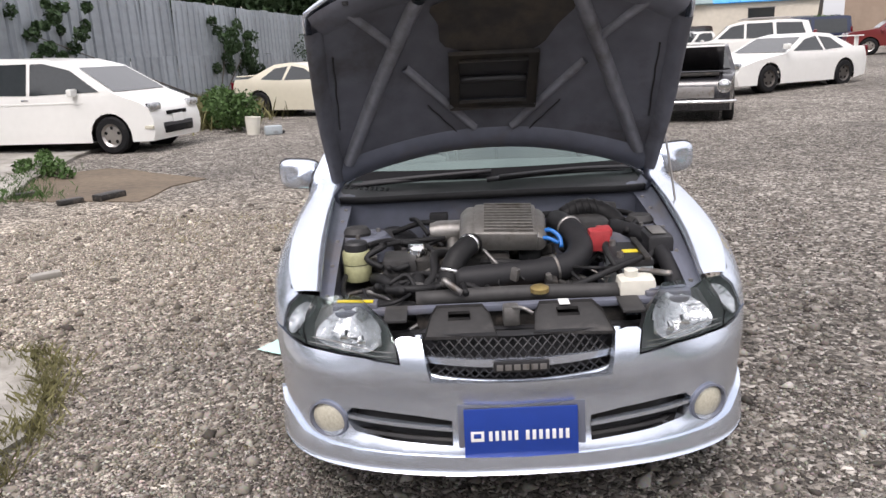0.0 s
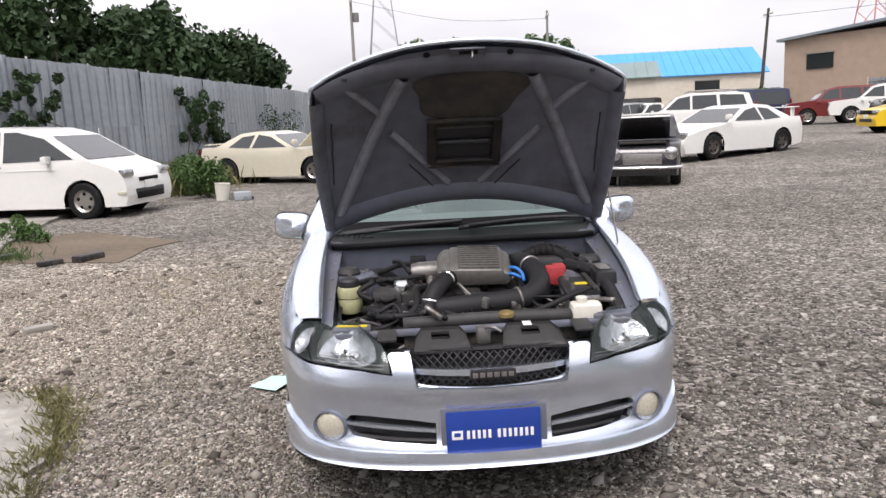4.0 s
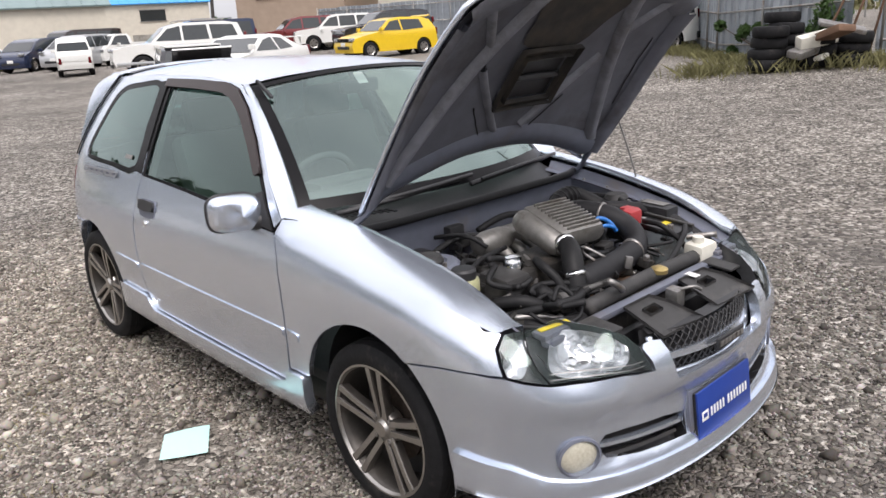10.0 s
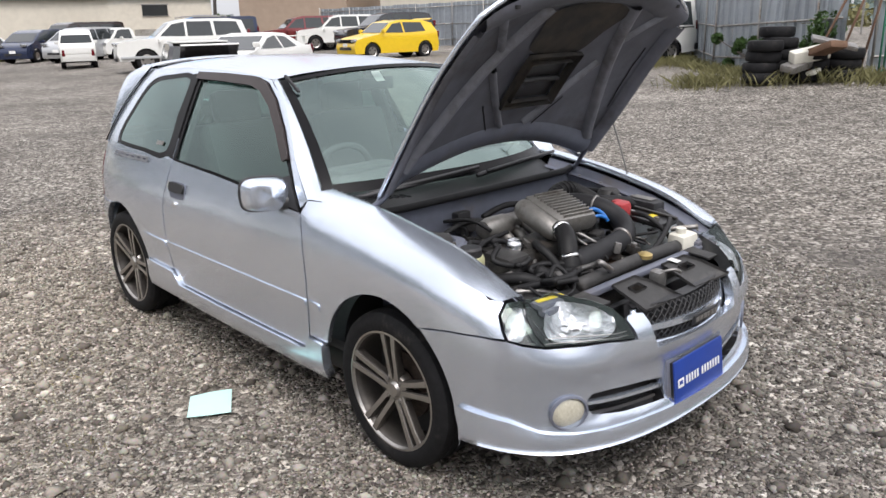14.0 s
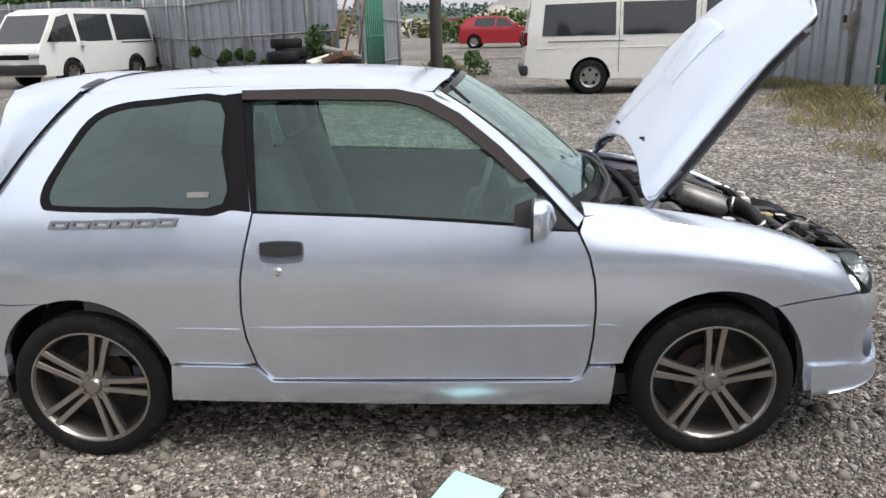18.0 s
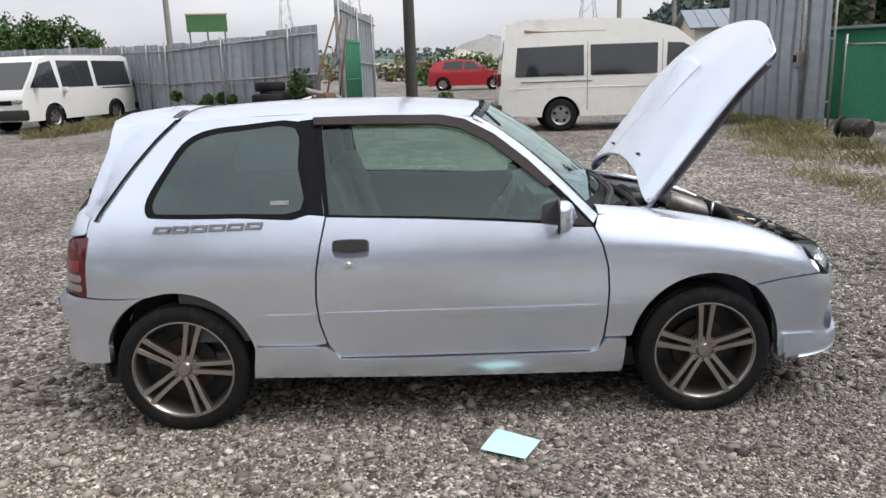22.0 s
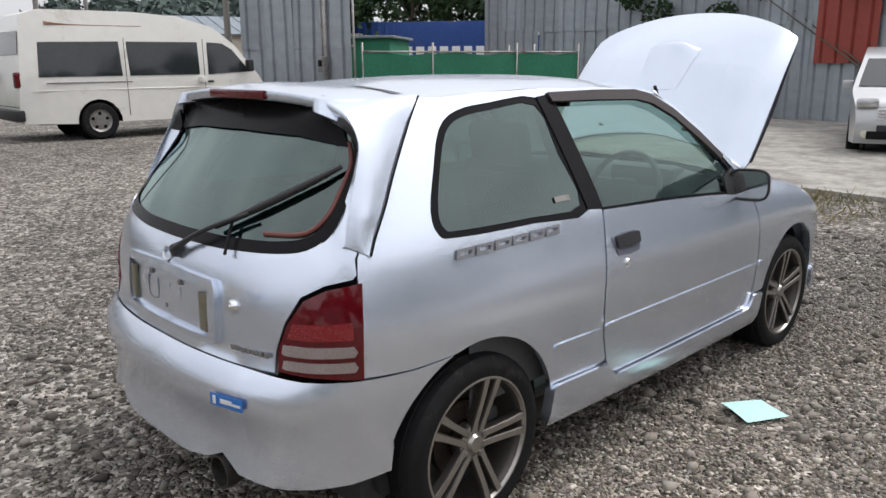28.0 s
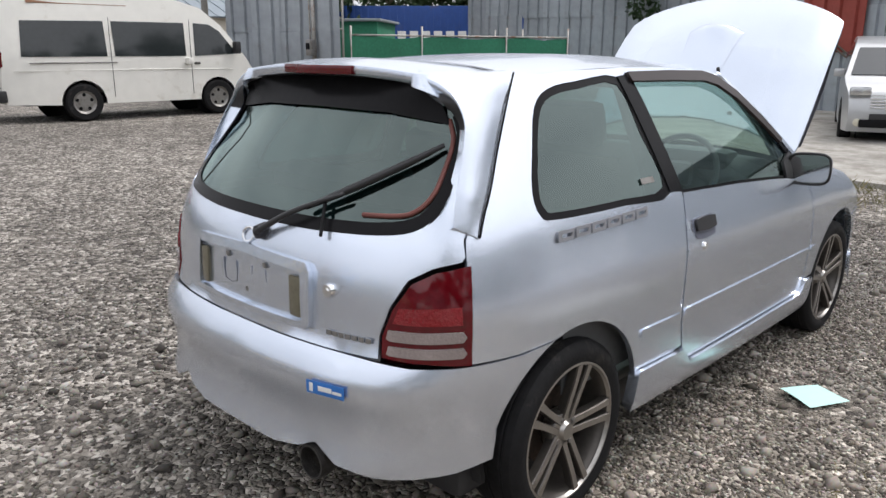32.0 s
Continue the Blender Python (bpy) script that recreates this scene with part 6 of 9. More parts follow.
def dusty_zone(n, l, co, color):
    """Paler, dustier stone on the driven part of the yard, with a ragged edge."""
    sep, wob = n.new("ShaderNodeVectorMath"), n.new("ShaderNodeTexNoise")
    sep.operation = "DISTANCE"
    sep.inputs[1].default_value = (-3.6, 2.6, 0.0)
    wob.inputs["Scale"].default_value, wob.inputs["Detail"].default_value = 0.6, 6
    l.new(co.outputs["Object"], sep.inputs[0])
    l.new(co.outputs["Object"], wob.inputs["Vector"])
    add_up, span = n.new("ShaderNodeMath"), n.new("ShaderNodeMapRange")
    add_up.operation = "MULTIPLY_ADD"
    add_up.inputs[1].default_value = 4.0
    l.new(wob.outputs["Fac"], add_up.inputs[0])
    l.new(sep.outputs["Value"], add_up.inputs[2])
    span.interpolation_type = "SMOOTHSTEP"
    span.inputs["From Min"].default_value, span.inputs["From Max"].default_value = 3.6, 7.0
    l.new(add_up.outputs[0], span.inputs["Value"])
    tint, over = n.new("ShaderNodeMix"), n.new("ShaderNodeMix")
    tint.data_type = over.data_type = "RGBA"
    over.blend_type = "MULTIPLY"
    over.inputs["Factor"].default_value = 1.0
    tint.inputs["A"].default_value, tint.inputs["B"].default_value = (1.55, 1.47, 1.36, 1), (1.0, 0.98, 0.96, 1)
    l.new(span.outputs["Result"], tint.inputs["Factor"])
    l.new(color, over.inputs["A"])
    l.new(tint.outputs["Result"], over.inputs["B"])
    return over.outputs["Result"]


def gravel_material():
    m = bpy.data.materials.new("crushed_stone_gravel")
    m.use_nodes = True
    n, l = m.node_tree.nodes, m.node_tree.links
    b = n["Principled BSDF"]
    b.inputs["Roughness"].default_value = 0.85
    b.inputs["Specular IOR Level"].default_value = 0.25
    co = n.new("ShaderNodeTexCoord")
    cell, edge, big, mid, wear = (n.new("ShaderNodeTexVoronoi"), n.new("ShaderNodeTexVoronoi"), n.new("ShaderNodeTexNoise"), n.new("ShaderNodeTexNoise"), n.new("ShaderNodeTexNoise"))
    warp, shift = n.new("ShaderNodeTexNoise"), n.new("ShaderNodeVectorMath")
    warp.inputs["Scale"].default_value = 30
    shift.operation = "MULTIPLY_ADD"
    shift.inputs[1].default_value = (0.012, 0.012, 0.012)
    l.new(co.outputs["Object"], warp.inputs["Vector"])
    l.new(warp.outputs["Color"], shift.inputs[0])
    l.new(co.outputs["Object"], shift.inputs[2])
    cell.inputs["Scale"].default_value = 36
    edge.inputs["Scale"].default_value = 36
    edge.feature = "DISTANCE_TO_EDGE"
    for v in (cell, edge):
        l.new(shift.outputs[0], v.inputs["Vector"])
    big.inputs["Scale"].default_value, big.inputs["Detail"].default_value = 0.22, 5
    mid.inputs["Scale"].default_value, mid.inputs["Detail"].default_value = 3.2, 8
    mid.inputs["Roughness"].default_value = 0.72
    wear.inputs["Scale"].default_value, wear.inputs["Detail"].default_value = 0.5, 8
    for v in (big, mid, wear):
        l.new(co.outputs["Object"], v.inputs["Vector"])
    ramp = n.new("ShaderNodeValToRGB")
    e = ramp.color_ramp.elements
    e[0].position, e[0].color = 0.0, (0.05, 0.045, 0.041, 1)
    e[1].position, e[1].color = 1.0, (0.56, 0.53, 0.49, 1)
    for p, c in ((0.35, (0.16, 0.148, 0.132)), (0.7, (0.27, 0.25, 0.222))):
        k = e.new(p)
        k.color = (*c, 1)
    sep = n.new("ShaderNodeSeparateColor")
    l.new(cell.outputs["Color"], sep.inputs["Color"])
    l.new(sep.outputs["Red"], ramp.inputs["Fac"])
    tone, tone2 = n.new("ShaderNodeMapRange"), n.new("ShaderNodeMapRange")
    for tn, src, lo, hi, a, z in ((tone, big, 0.3, 0.7, 0.72, 1.25), (tone2, mid, 0.34, 0.66, 0.62, 1.36)):
        tn.inputs["From Min"].default_value, tn.inputs["From Max"].default_value = lo, hi
        tn.inputs["To Min"].default_value, tn.inputs["To Max"].default_value = a, z
        l.new(src.outputs["Fac"], tn.inputs["Value"])
    mul, mul2 = n.new("ShaderNodeMix"), n.new("ShaderNodeMix")
    for k in (mul, mul2):
        k.data_type, k.blend_type = "RGBA", "MULTIPLY"
        k.inputs["Factor"].default_value = 1
    l.new(ramp.outputs["Color"], mul.inputs["A"])
    l.new(tone.outputs["Result"], mul.inputs["B"])
    l.new(mul.outputs["Result"], mul2.inputs["A"])
    l.new(tone2.outputs["Result"], mul2.inputs["B"])
    damp, cover = n.new("ShaderNodeValToRGB"), n.new("ShaderNodeMix")
    damp.color_ramp.elements[0].position, damp.color_ramp.elements[1].position = 0.56, 0.70
    cover.data_type = "RGBA"
    cover.inputs["B"].default_value = (0.105, 0.098, 0.092, 1)
    l.new(wear.outputs["Fac"], damp.inputs["Fac"])
    half = n.new("ShaderNodeMath")
    half.operation = "MULTIPLY"
    half.inputs[1].default_value = 0.6
    l.new(damp.outputs["Color"], half.inputs[0])
    l.new(half.outputs[0], cover.inputs["Factor"])
    l.new(mul2.outputs["Result"], cover.inputs["A"])
    l.new(dusty_zone(n, l, co, cover.outputs["Result"]), b.inputs["Base Color"])
    rise, relief = n.new("ShaderNodeMapRange"), n.new("ShaderNodeBump")
    rise.inputs["From Max"].default_value = 0.25
    l.new(edge.outputs["Distance"], rise.inputs["Value"])
    relief.inputs["Strength"].default_value, relief.inputs["Distance"].default_value = 0.9, 0.014
    l.new(rise.outputs["Result"], relief.inputs["Height"])
    l.new(relief.outputs["Normal"], b.inputs["Normal"])
    return m


def stone_material():
    m = bpy.data.materials.new("loose_crushed_stone")
    m.use_nodes = True
    n, l = m.node_tree.nodes, m.node_tree.links
    b = n["Principled BSDF"]
    b.inputs["Roughness"].default_value = 0.85
    b.inputs["Specular IOR Level"].default_value = 0.25
    geo, ramp, co, noise_t, mix = (n.new("ShaderNodeNewGeometry"), n.new("ShaderNodeValToRGB"), n.new("ShaderNodeTexCoord"), n.new("ShaderNodeTexNoise"), n.new("ShaderNodeMix"))
    e = ramp.color_ramp.elements
    e[0].position, e[0].color = 0.0, (0.055, 0.05, 0.046, 1)
    e[1].position, e[1].color = 1.0, (0.60, 0.58, 0.54, 1)
    for p, c in ((0.25, (0.16, 0.147, 0.13)), (0.6, (0.265, 0.247, 0.222)), (0.85, (0.35, 0.335, 0.305))):
        k = e.new(p)
        k.color = (*c, 1)
    l.new(geo.outputs["Random Per Island"], ramp.inputs["Fac"])
    mix.data_type, mix.blend_type = "RGBA", "MULTIPLY"
    mix.inputs["Factor"].default_value = 0.5
    noise_t.inputs["Scale"].default_value = 90
    l.new(co.outputs["Object"], noise_t.inputs["Vector"])
    l.new(ramp.outputs["Color"], mix.inputs["A"])
    l.new(noise_t.outputs["Color"], mix.inputs["B"])
    l.new(dusty_zone(n, l, co, mix.outputs["Result"]), b.inputs["Base Color"])
    return m


def far(k, n, near, reach):
    t = 2 * k / n - 1
    return near * t + (reach - near) * abs(t) ** 5 * math.copysign(1, t)


ground = solo("ground", grid(90, 90, lambda u, v: (lambda x, y: (x, y, ground_z(x, y) - (0.0 if math.hypot(x, y) < 90 else 0.004 * (math.hypot(x, y) - 90))))(far(u * 90, 90, 45, 900), far(v * 90, 90, 45, 900))),
              gravel_material(), "grey crushed-stone yard with worn darker patches", "ground", kind="structure")

STONE_KINDS = 5


def scatter_stones(name, count, seed, area, size):
    """Loose angular stones, in one mesh: eight faces each."""
    r = np.random.default_rng(seed)
    x0, x1, y0, y1 = area
    x, y = r.uniform(x0, x1, count), r.uniform(y0, y1, count)
    s = size * np.clip(np.exp(r.normal(0, 0.30, count)), 0.5, 1.3)
    s = np.where(np.hypot(x + 1.05, y - 0.89) < 0.19, s * 0.4, s)
    z = np.where(x > 5, 0.016 * (x - 5), 0) + s * 0.12
    base = np.array([(1, 0, 0), (0.1, 1, 0), (-1, 0.1, 0), (0, -1, 0.1), (0.15, 0.1, 0.75), (0, 0, -0.75)], float)
    tri = np.array([(0, 1, 4), (1, 2, 4), (2, 3, 4), (3, 0, 4), (1, 0, 5), (2, 1, 5), (3, 2, 5), (0, 3, 5)])
    a = r.uniform(0, 2 * np.pi, count)
    shape = base[None] * (1 + r.uniform(-0.4, 0.4, (count, 6, 1))) * np.stack([np.ones(count), r.uniform(0.6, 1.0, count), r.uniform(0.55, 1.0, count)], 1)[:, None]
    c, sn = np.cos(a)[:, None], np.sin(a)[:, None]
    tilt = r.uniform(-0.5, 0.5, (count, 1))
    px, py, pz = shape[..., 0], shape[..., 1], shape[..., 2]
    pz, px = pz + tilt * px, px - tilt * pz
    v = np.stack([x[:, None] + s[:, None] * (px * c - py * sn), y[:, None] + s[:, None] * (px * sn + py * c), z[:, None] + s[:, None] * pz], -1).reshape(-1, 3)
    f = (tri[None] + 6 * np.arange(count)[:, None, None]).reshape(-1)
    me = bpy.data.meshes.new(name)
    me.vertices.add(len(v))
    me.vertices.foreach_set("co", v.ravel())
    me.loops.add(len(f))
    me.loops.foreach_set("vertex_index", f)
    me.polygons.add(len(f) // 3)
    me.polygons.foreach_set("loop_start", np.arange(0, len(f), 3))
    me.materials.append(STONES)
    me.update()
    return me


STONES = stone_material()
for k, (count, area, size) in enumerate(((105000, (-4.2, -0.6, -2.6, 4.6), 0.0088), (42000, (-2.4, 2.6, -3.0, 0.2), 0.0088), (18000, (-1.0, 2.8, 0.0, 6.0), 0.0105), (30000, (-6.0, 6.0, -3.2, 9.5), 0.0105), (2500, (-4.0, 2.0, -3.0, 5.0), 0.030))):
    tagged(new("loose_gravel", scatter_stones("loose_gravel", count, 11 + k, area, size)), "loose grey and tan crushed stones on the yard", "gravel", kind="stuff")

CONCRETE = material("weathered_concrete", (0.33, 0.315, 0.285), 0.9, 0, 0.3, 2.5, 0.5, 40, dirt=(0.17, 0.155, 0.13), dirt_amount=0.55)
MUD = material("brown_earth", (0.13, 0.1, 0.07), 0.95, 0, 0.35, 3, 0.5, 30)


def slab(poly, top, depth):
    return patch(poly, lambda x, y: (x, y, top + 0.01 * noise.noise(Vector((x * 0.9, y * 0.9, 2)))), 0.4, thick=-depth)


def ragged(poly, step, amount, seed):
    r = random.Random(seed)
    return [(x + r.uniform(-amount, amount), y + r.uniform(-amount, amount)) for x, y in dense(poly, step)]


solo("concrete_slab", slab(ragged([(-1.93, 0.22), (-2.28, 0.88), (-3.3, 1.15), (-4.4, 0.4), (-3.9, -1.0), (-1.9, -0.42)], 0.16, 0.085, 3), 0.032, 0.12), CONCRETE, "broken edge of a weathered concrete slab in gravel", "slab", kind="structure")
solo("concrete_pad", slab(ragged([(-5.2, 6.0), (-6.0, 8.6), (-6.5, 12.5), (-14, 13), (-14, 5.2)], 0.6, 0.08, 4), 0.05, 0.12), CONCRETE, "pale concrete pad below the parked people carrier", "slab", kind="structure")
solo("pavement", slab(ragged([(5.5, -4.5), (2.0, -5.0), (-0.2, -4.7), (-6.5, -5.2), (-7, -14), (6.5, -15), (6.0, -8)], 0.8, 0.12, 5), 0.05, 0.15), CONCRETE, "cracked concrete pavement beyond the grass strip", "pavement", kind="structure")
solo("road", slab([(24.5, 2.3), (24.5, -3.0), (60, -9.0), (60, 4.0)], 0.32, 0.1), material("asphalt", (0.06, 0.06, 0.062), 0.9, 0, 0.2, 2, 0.3, 60), "grey asphalt road outside the gate", "road", kind="structure")
solo("earth_patch", slab(ragged([(-3.6, 5.3), (-3.2, 6.8), (-5.0, 8.3), (-6.0, 8.0), (-5.4, 5.9)], 0.4, 0.15, 6), 0.012, 0.03), MUD, "bare brown earth beside the concrete pad", "earth", kind="structure")

# the sheet of paper
paper_c = [Vector((-0.919, 0.935)), Vector((-1.018, 0.762)), Vector((-1.173, 0.845)), Vector((-1.074, 1.018))]
solo("paper_sheet", grid(8, 8, lambda u, v: (lambda p: (p.x - 0.004, p.y, 0.019 + 0.008 * math.sin(2.4 * u + 1) * math.cos(2 * v)))((1 - u) * ((1 - v) * paper_c[0] + v * paper_c[1]) + u * ((1 - v) * paper_c[3] + v * paper_c[2]))), PAPER, "pale green sheet of paper lying on gravel", "paper")


# ---- vehicles in the yard ----
def tyre_rim(u, y, r, wide, rim, thing_ob, out):
    t = part("wheel", lathe([(r * 0.62, -wide / 2), (r * 0.9, -wide / 2), (r, -wide * 0.36), (r, wide * 0.36), (r * 0.9, wide / 2), (r * 0.62, wide / 2)], 24, "y", (u, y, r), caps=False), RUBBER, thing_ob)
    part("rim", lathe([(0.0, out * wide * 0.30), (r * 0.18, out * wide * 0.36), (r * 0.5, out * wide * 0.30), (r * 0.62, out * wide * 0.46), (r * 0.64, out * wide * 0.3)], 20, "y", (u, y, r), caps=False), rim, t)
    for k in range(5):
        a = 2 * math.pi * k / 5
        part("rim_hole", lathe([(0.0, 0.0), (r * 0.09, 0.0), (r * 0.1, -out * 0.004)], 8, "y", (u + r * 0.40 * math.sin(a), y + out * wide * 0.36, r + r * 0.40 * math.cos(a))), SEAM, t)


def vehicle(name, label, category, place, paint, L, W, path, belt, windows, screens, wheels, lamps=(), tumble=0.32, rim=RIM_FACE, extras=None, group=""):
    """A parked vehicle, front towards +x: sides from its outline, a skin across them, panes, wheels and lamps as parts.
    path: the outline's (forward, up) points from the front's foot over the roof to the tail's foot."""
    ob = thing(name, label, category, place, group)
    fr, rr, r = wheels

    def half_width(u, z):
        return W / 2 - tumble * max(0.0, z - belt) - 0.10 * (abs(u) / (L / 2)) ** 7 - 0.10 * max(0.0, 0.42 - z) ** 1.5

    foot = path[0][1]
    line = list(path)
    low = []
    for c in (rr, fr):
        low += [(c - r * 1.18, foot)] + [(c - r * 1.18 * math.cos(a), max(foot, r + r * 1.18 * math.sin(a))) for a in np.linspace(0.15, math.pi - 0.15, 9)] + [(c + r * 1.18, foot)]
    poly = line + low
    for m in (-1, 1):
        def side_at(u, z, m=m):
            return u, m * half_width(u, z), z
        s = patch(poly, side_at, 0.16, thick=0.0)
        part("body_side", s, paint, ob)
        for wpoly in windows:
            part("side_window", patch(wpoly, lambda u, z, m=m: (u, m * (half_width(u, z) + 0.006), z), 0.2, thick=0), BG_GLASS, ob)
        for c, out in ((fr, m), (rr, m)):
            tyre_rim(c, m * (W / 2 - 0.10), r, 0.19, rim, ob, out)
        # flat black discs added for the shade inside the wheel arches
        for c in (fr, rr):
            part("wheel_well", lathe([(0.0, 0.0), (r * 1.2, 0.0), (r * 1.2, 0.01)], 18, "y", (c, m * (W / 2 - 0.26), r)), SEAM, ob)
    n = 8

    def across(p, lift=0.0):
        out = []
        for k in range(n + 1):
            t = 2 * k / n - 1
            hw = half_width(*p)
            edge = 1 - abs(t) ** 4
            out.append(Vector((p[0], t * hw, p[1] + lift)))
        return out

    verts, faces = [], []
    fine = []
    for a, b in zip(line, line[1:]):
        fine += [a, ((a[0] + b[0]) / 2, (a[1] + b[1]) / 2)]
    fine.append(line[-1])
    for p in fine:
        verts += across(p)
    for j in range(len(fine) - 1):
        for k in range(n):
            faces.append((j * (n + 1) + k, j * (n + 1) + k + 1, (j + 1) * (n + 1) + k + 1, (j + 1) * (n + 1) + k))
    part("body_top", (verts, faces), paint, ob)
    for i, lo, hi, nm in screens:
        a, b = Vector((path[i][0], 0, path[i][1])), Vector((path[i + 1][0], 0, path[i + 1][1]))
        nrm = Vector((-(b - a).z, 0, (b - a).x)).normalized()
        if nrm.z < 0:
            nrm = -nrm
        part(nm, grid(6, 2, lambda u, v: (lambda p: (p.x, (2 * u - 1) * (half_width(p.x, p.z) - 0.07), p.z))(a.lerp(b, lo + (hi - lo) * v) + nrm * 0.012)), BG_GLASS, ob)
    part("underbody", box(L * 0.86, W * 0.8, 0.12, 0.02, (0, 0, foot)), SEAM, ob)
    for lname, mat, (u, y, z), (sx, sy, sz) in lamps:
        for m in ((-1, 1) if y else (1,)):
            part(lname, box(sx, sy, sz, min(sx, sy, sz) * 0.3, (u, m * y, z)), mat, ob)
    if extras:
        extras(ob)
    return ob


def on_yard(x, y, turn):
    return pose(x, y, ground_z(x, y), 0, 0, turn)


def lamp_set(L, W, zf, zr, red=TAIL_RED):
    return [("headlamp", REFLECTOR, (L / 2 - 0.06, W / 2 - 0.24, zf), (0.14, 0.30, 0.13)), ("tail_lamp", red, (-L / 2 + 0.05, W / 2 - 0.15, zr), (0.12, 0.14, 0.28)),
            ("bumper_strip", BLACK_PLASTIC, (L / 2 - 0.01, 0, 0.36), (0.06, W * 0.55, 0.12)), ("number_plate", WHITE, (L / 2 + 0.012, 0, 0.45), (0.012, 0.33, 0.16)), ("door_mirror", paint_now[0], (L * 0.19, W / 2 + 0.06, 0.98), (0.10, 0.18, 0.13))]


paint_now = [CAR_WHITE]
MPV = dict(L=4.32, W=1.72, belt=0.98, wheels=(1.40, -1.385, 0.315), tumble=0.26,
           path=[(2.12, 0.20), (2.17, 0.36), (2.16, 0.56), (2.10, 0.74), (1.98, 0.84), (1.55, 1.0), (0.80, 1.46), (0.30, 1.60), (-0.6, 1.65), (-1.6, 1.62), (-2.12, 1.53), (-2.26, 1.05), (-2.32, 0.5), (-2.28, 0.22)],
           windows=[[(1.28, 1.04), (0.72, 1.41), (0.20, 1.54), (-0.05, 1.54), (-0.05, 1.02)], [(-0.12, 1.02), (-0.12, 1.545), (-1.05, 1.555), (-1.15, 1.05)], [(-1.25, 1.06), (-1.13, 1.55), (-1.75, 1.53), (-2.05, 1.10)]],
           screens=[(5, 0.06, 0.96, "windscreen"), (10, 0.08, 0.8, "rear_window")])
HATCH = dict(L=3.9, W=1.66, belt=0.92, wheels=(1.22, -1.22, 0.30), tumble=0.34,
             path=[(1.92, 0.22), (1.97, 0.5), (1.86, 0.72), (1.55, 0.82), (0.85, 0.94), (0.30, 1.36), (-0.2, 1.45), (-1.2, 1.42), (-1.62, 1.30), (-1.88, 0.95), (-1.95, 0.5), (-1.9, 0.22)],
             windows=[[(0.62, 0.98), (0.25, 1.30), (-0.15, 1.36), (-0.2, 0.96)], [(-0.28, 0.96), (-0.22, 1.36), (-1.1, 1.34), (-1.25, 1.0)]], screens=[(4, 0.08, 0.95, "windscreen"), (8, 0.1, 0.9, "rear_window")])
COUPE = dict(L=4.55, W=1.78, belt=0.86, wheels=(1.32, -1.33, 0.32), tumble=0.42,
             path=[(2.22, 0.18), (2.30, 0.42), (2.20, 0.62), (1.7, 0.76), (0.80, 0.88), (0.05, 1.26), (-0.4, 1.34), (-0.9, 1.30), (-1.65, 0.97), (-2.15, 0.96), (-2.27, 0.6), (-2.22, 0.25)],
             windows=[[(0.55, 0.93), (0.05, 1.19), (-0.35, 1.26), (-0.5, 0.92)], [(-0.58, 0.92), (-0.45, 1.25), (-0.85, 1.21), (-1.25, 0.95)]], screens=[(4, 0.06, 0.95, "windscreen"), (7, 0.08, 0.85, "rear_window")])
SUV = dict(L=4.75, W=1.80, belt=1.12, wheels=(1.38, -1.35, 0.37), tumble=0.26,
           path=[(2.28, 0.38), (2.36, 0.62), (2.30, 0.98), (2.1, 1.05), (1.05, 1.15), (0.48, 1.66), (0.0, 1.78), (-1.6, 1.78), (-2.1, 1.70), (-2.30, 1.12), (-2.36, 0.6), (-2.3, 0.42)],
           windows=[[(0.86, 1.20), (0.42, 1.60), (-0.02, 1.68), (-0.02, 1.18)], [(-0.10, 1.18), (-0.10, 1.69), (-0.95, 1.69), (-1.0, 1.18)], [(-1.1, 1.18), (-1.06, 1.69), (-1.9, 1.66), (-2.05, 1.22)]],
           screens=[(4, 0.08, 0.95, "windscreen"), (8, 0.08, 0.85, "rear_window")])
ONE_BOX = dict(L=4.70, W=1.69, belt=1.12, wheels=(1.30, -1.25, 0.33), tumble=0.16,
               path=[(2.25, 0.28), (2.34, 0.5), (2.33, 0.85), (2.22, 1.05), (1.62, 1.80), (1.2, 1.93), (-1.9, 1.95), (-2.25, 1.90), (-2.33, 1.2), (-2.36, 0.5), (-2.3, 0.32)],
               windows=[[(2.05, 1.12), (1.55, 1.72), (1.12, 1.80), (1.05, 1.10)], [(0.92, 1.10), (0.92, 1.80), (-0.35, 1.80), (-0.35, 1.10)], [(-0.50, 1.10), (-0.50, 1.80), (-2.05, 1.78), (-2.1, 1.10)]],
               screens=[(3, 0.05, 0.95, "windscreen"), (7, 0.08, 0.8, "rear_window")])
HIGH_VAN = dict(L=4.85, W=1.69, belt=1.15, wheels=(1.55, -1.10, 0.335), tumble=0.13,
                path=[(2.33, 0.30), (2.42, 0.5), (2.40, 0.86), (2.25, 1.08), (1.72, 1.72), (1.30, 2.05), (0.6, 2.24), (-0.3, 2.30), (-1.9, 2.30), (-2.22, 2.20), (-2.34, 1.3), (-2.42, 0.5), (-2.36, 0.34)],
                windows=[[(2.02, 1.18), (1.66, 1.62), (1.45, 1.74), (1.12, 1.76), (1.08, 1.14)], [(0.90, 1.14), (0.92, 1.76), (-0.48, 1.76), (-0.48, 1.14)], [(-0.62, 1.14), (-0.62, 1.76), (-2.0, 1.74), (-2.06, 1.14)]],
                screens=[(3, 0.05, 0.92, "windscreen"), (9, 0.3, 0.75, "rear_window")])
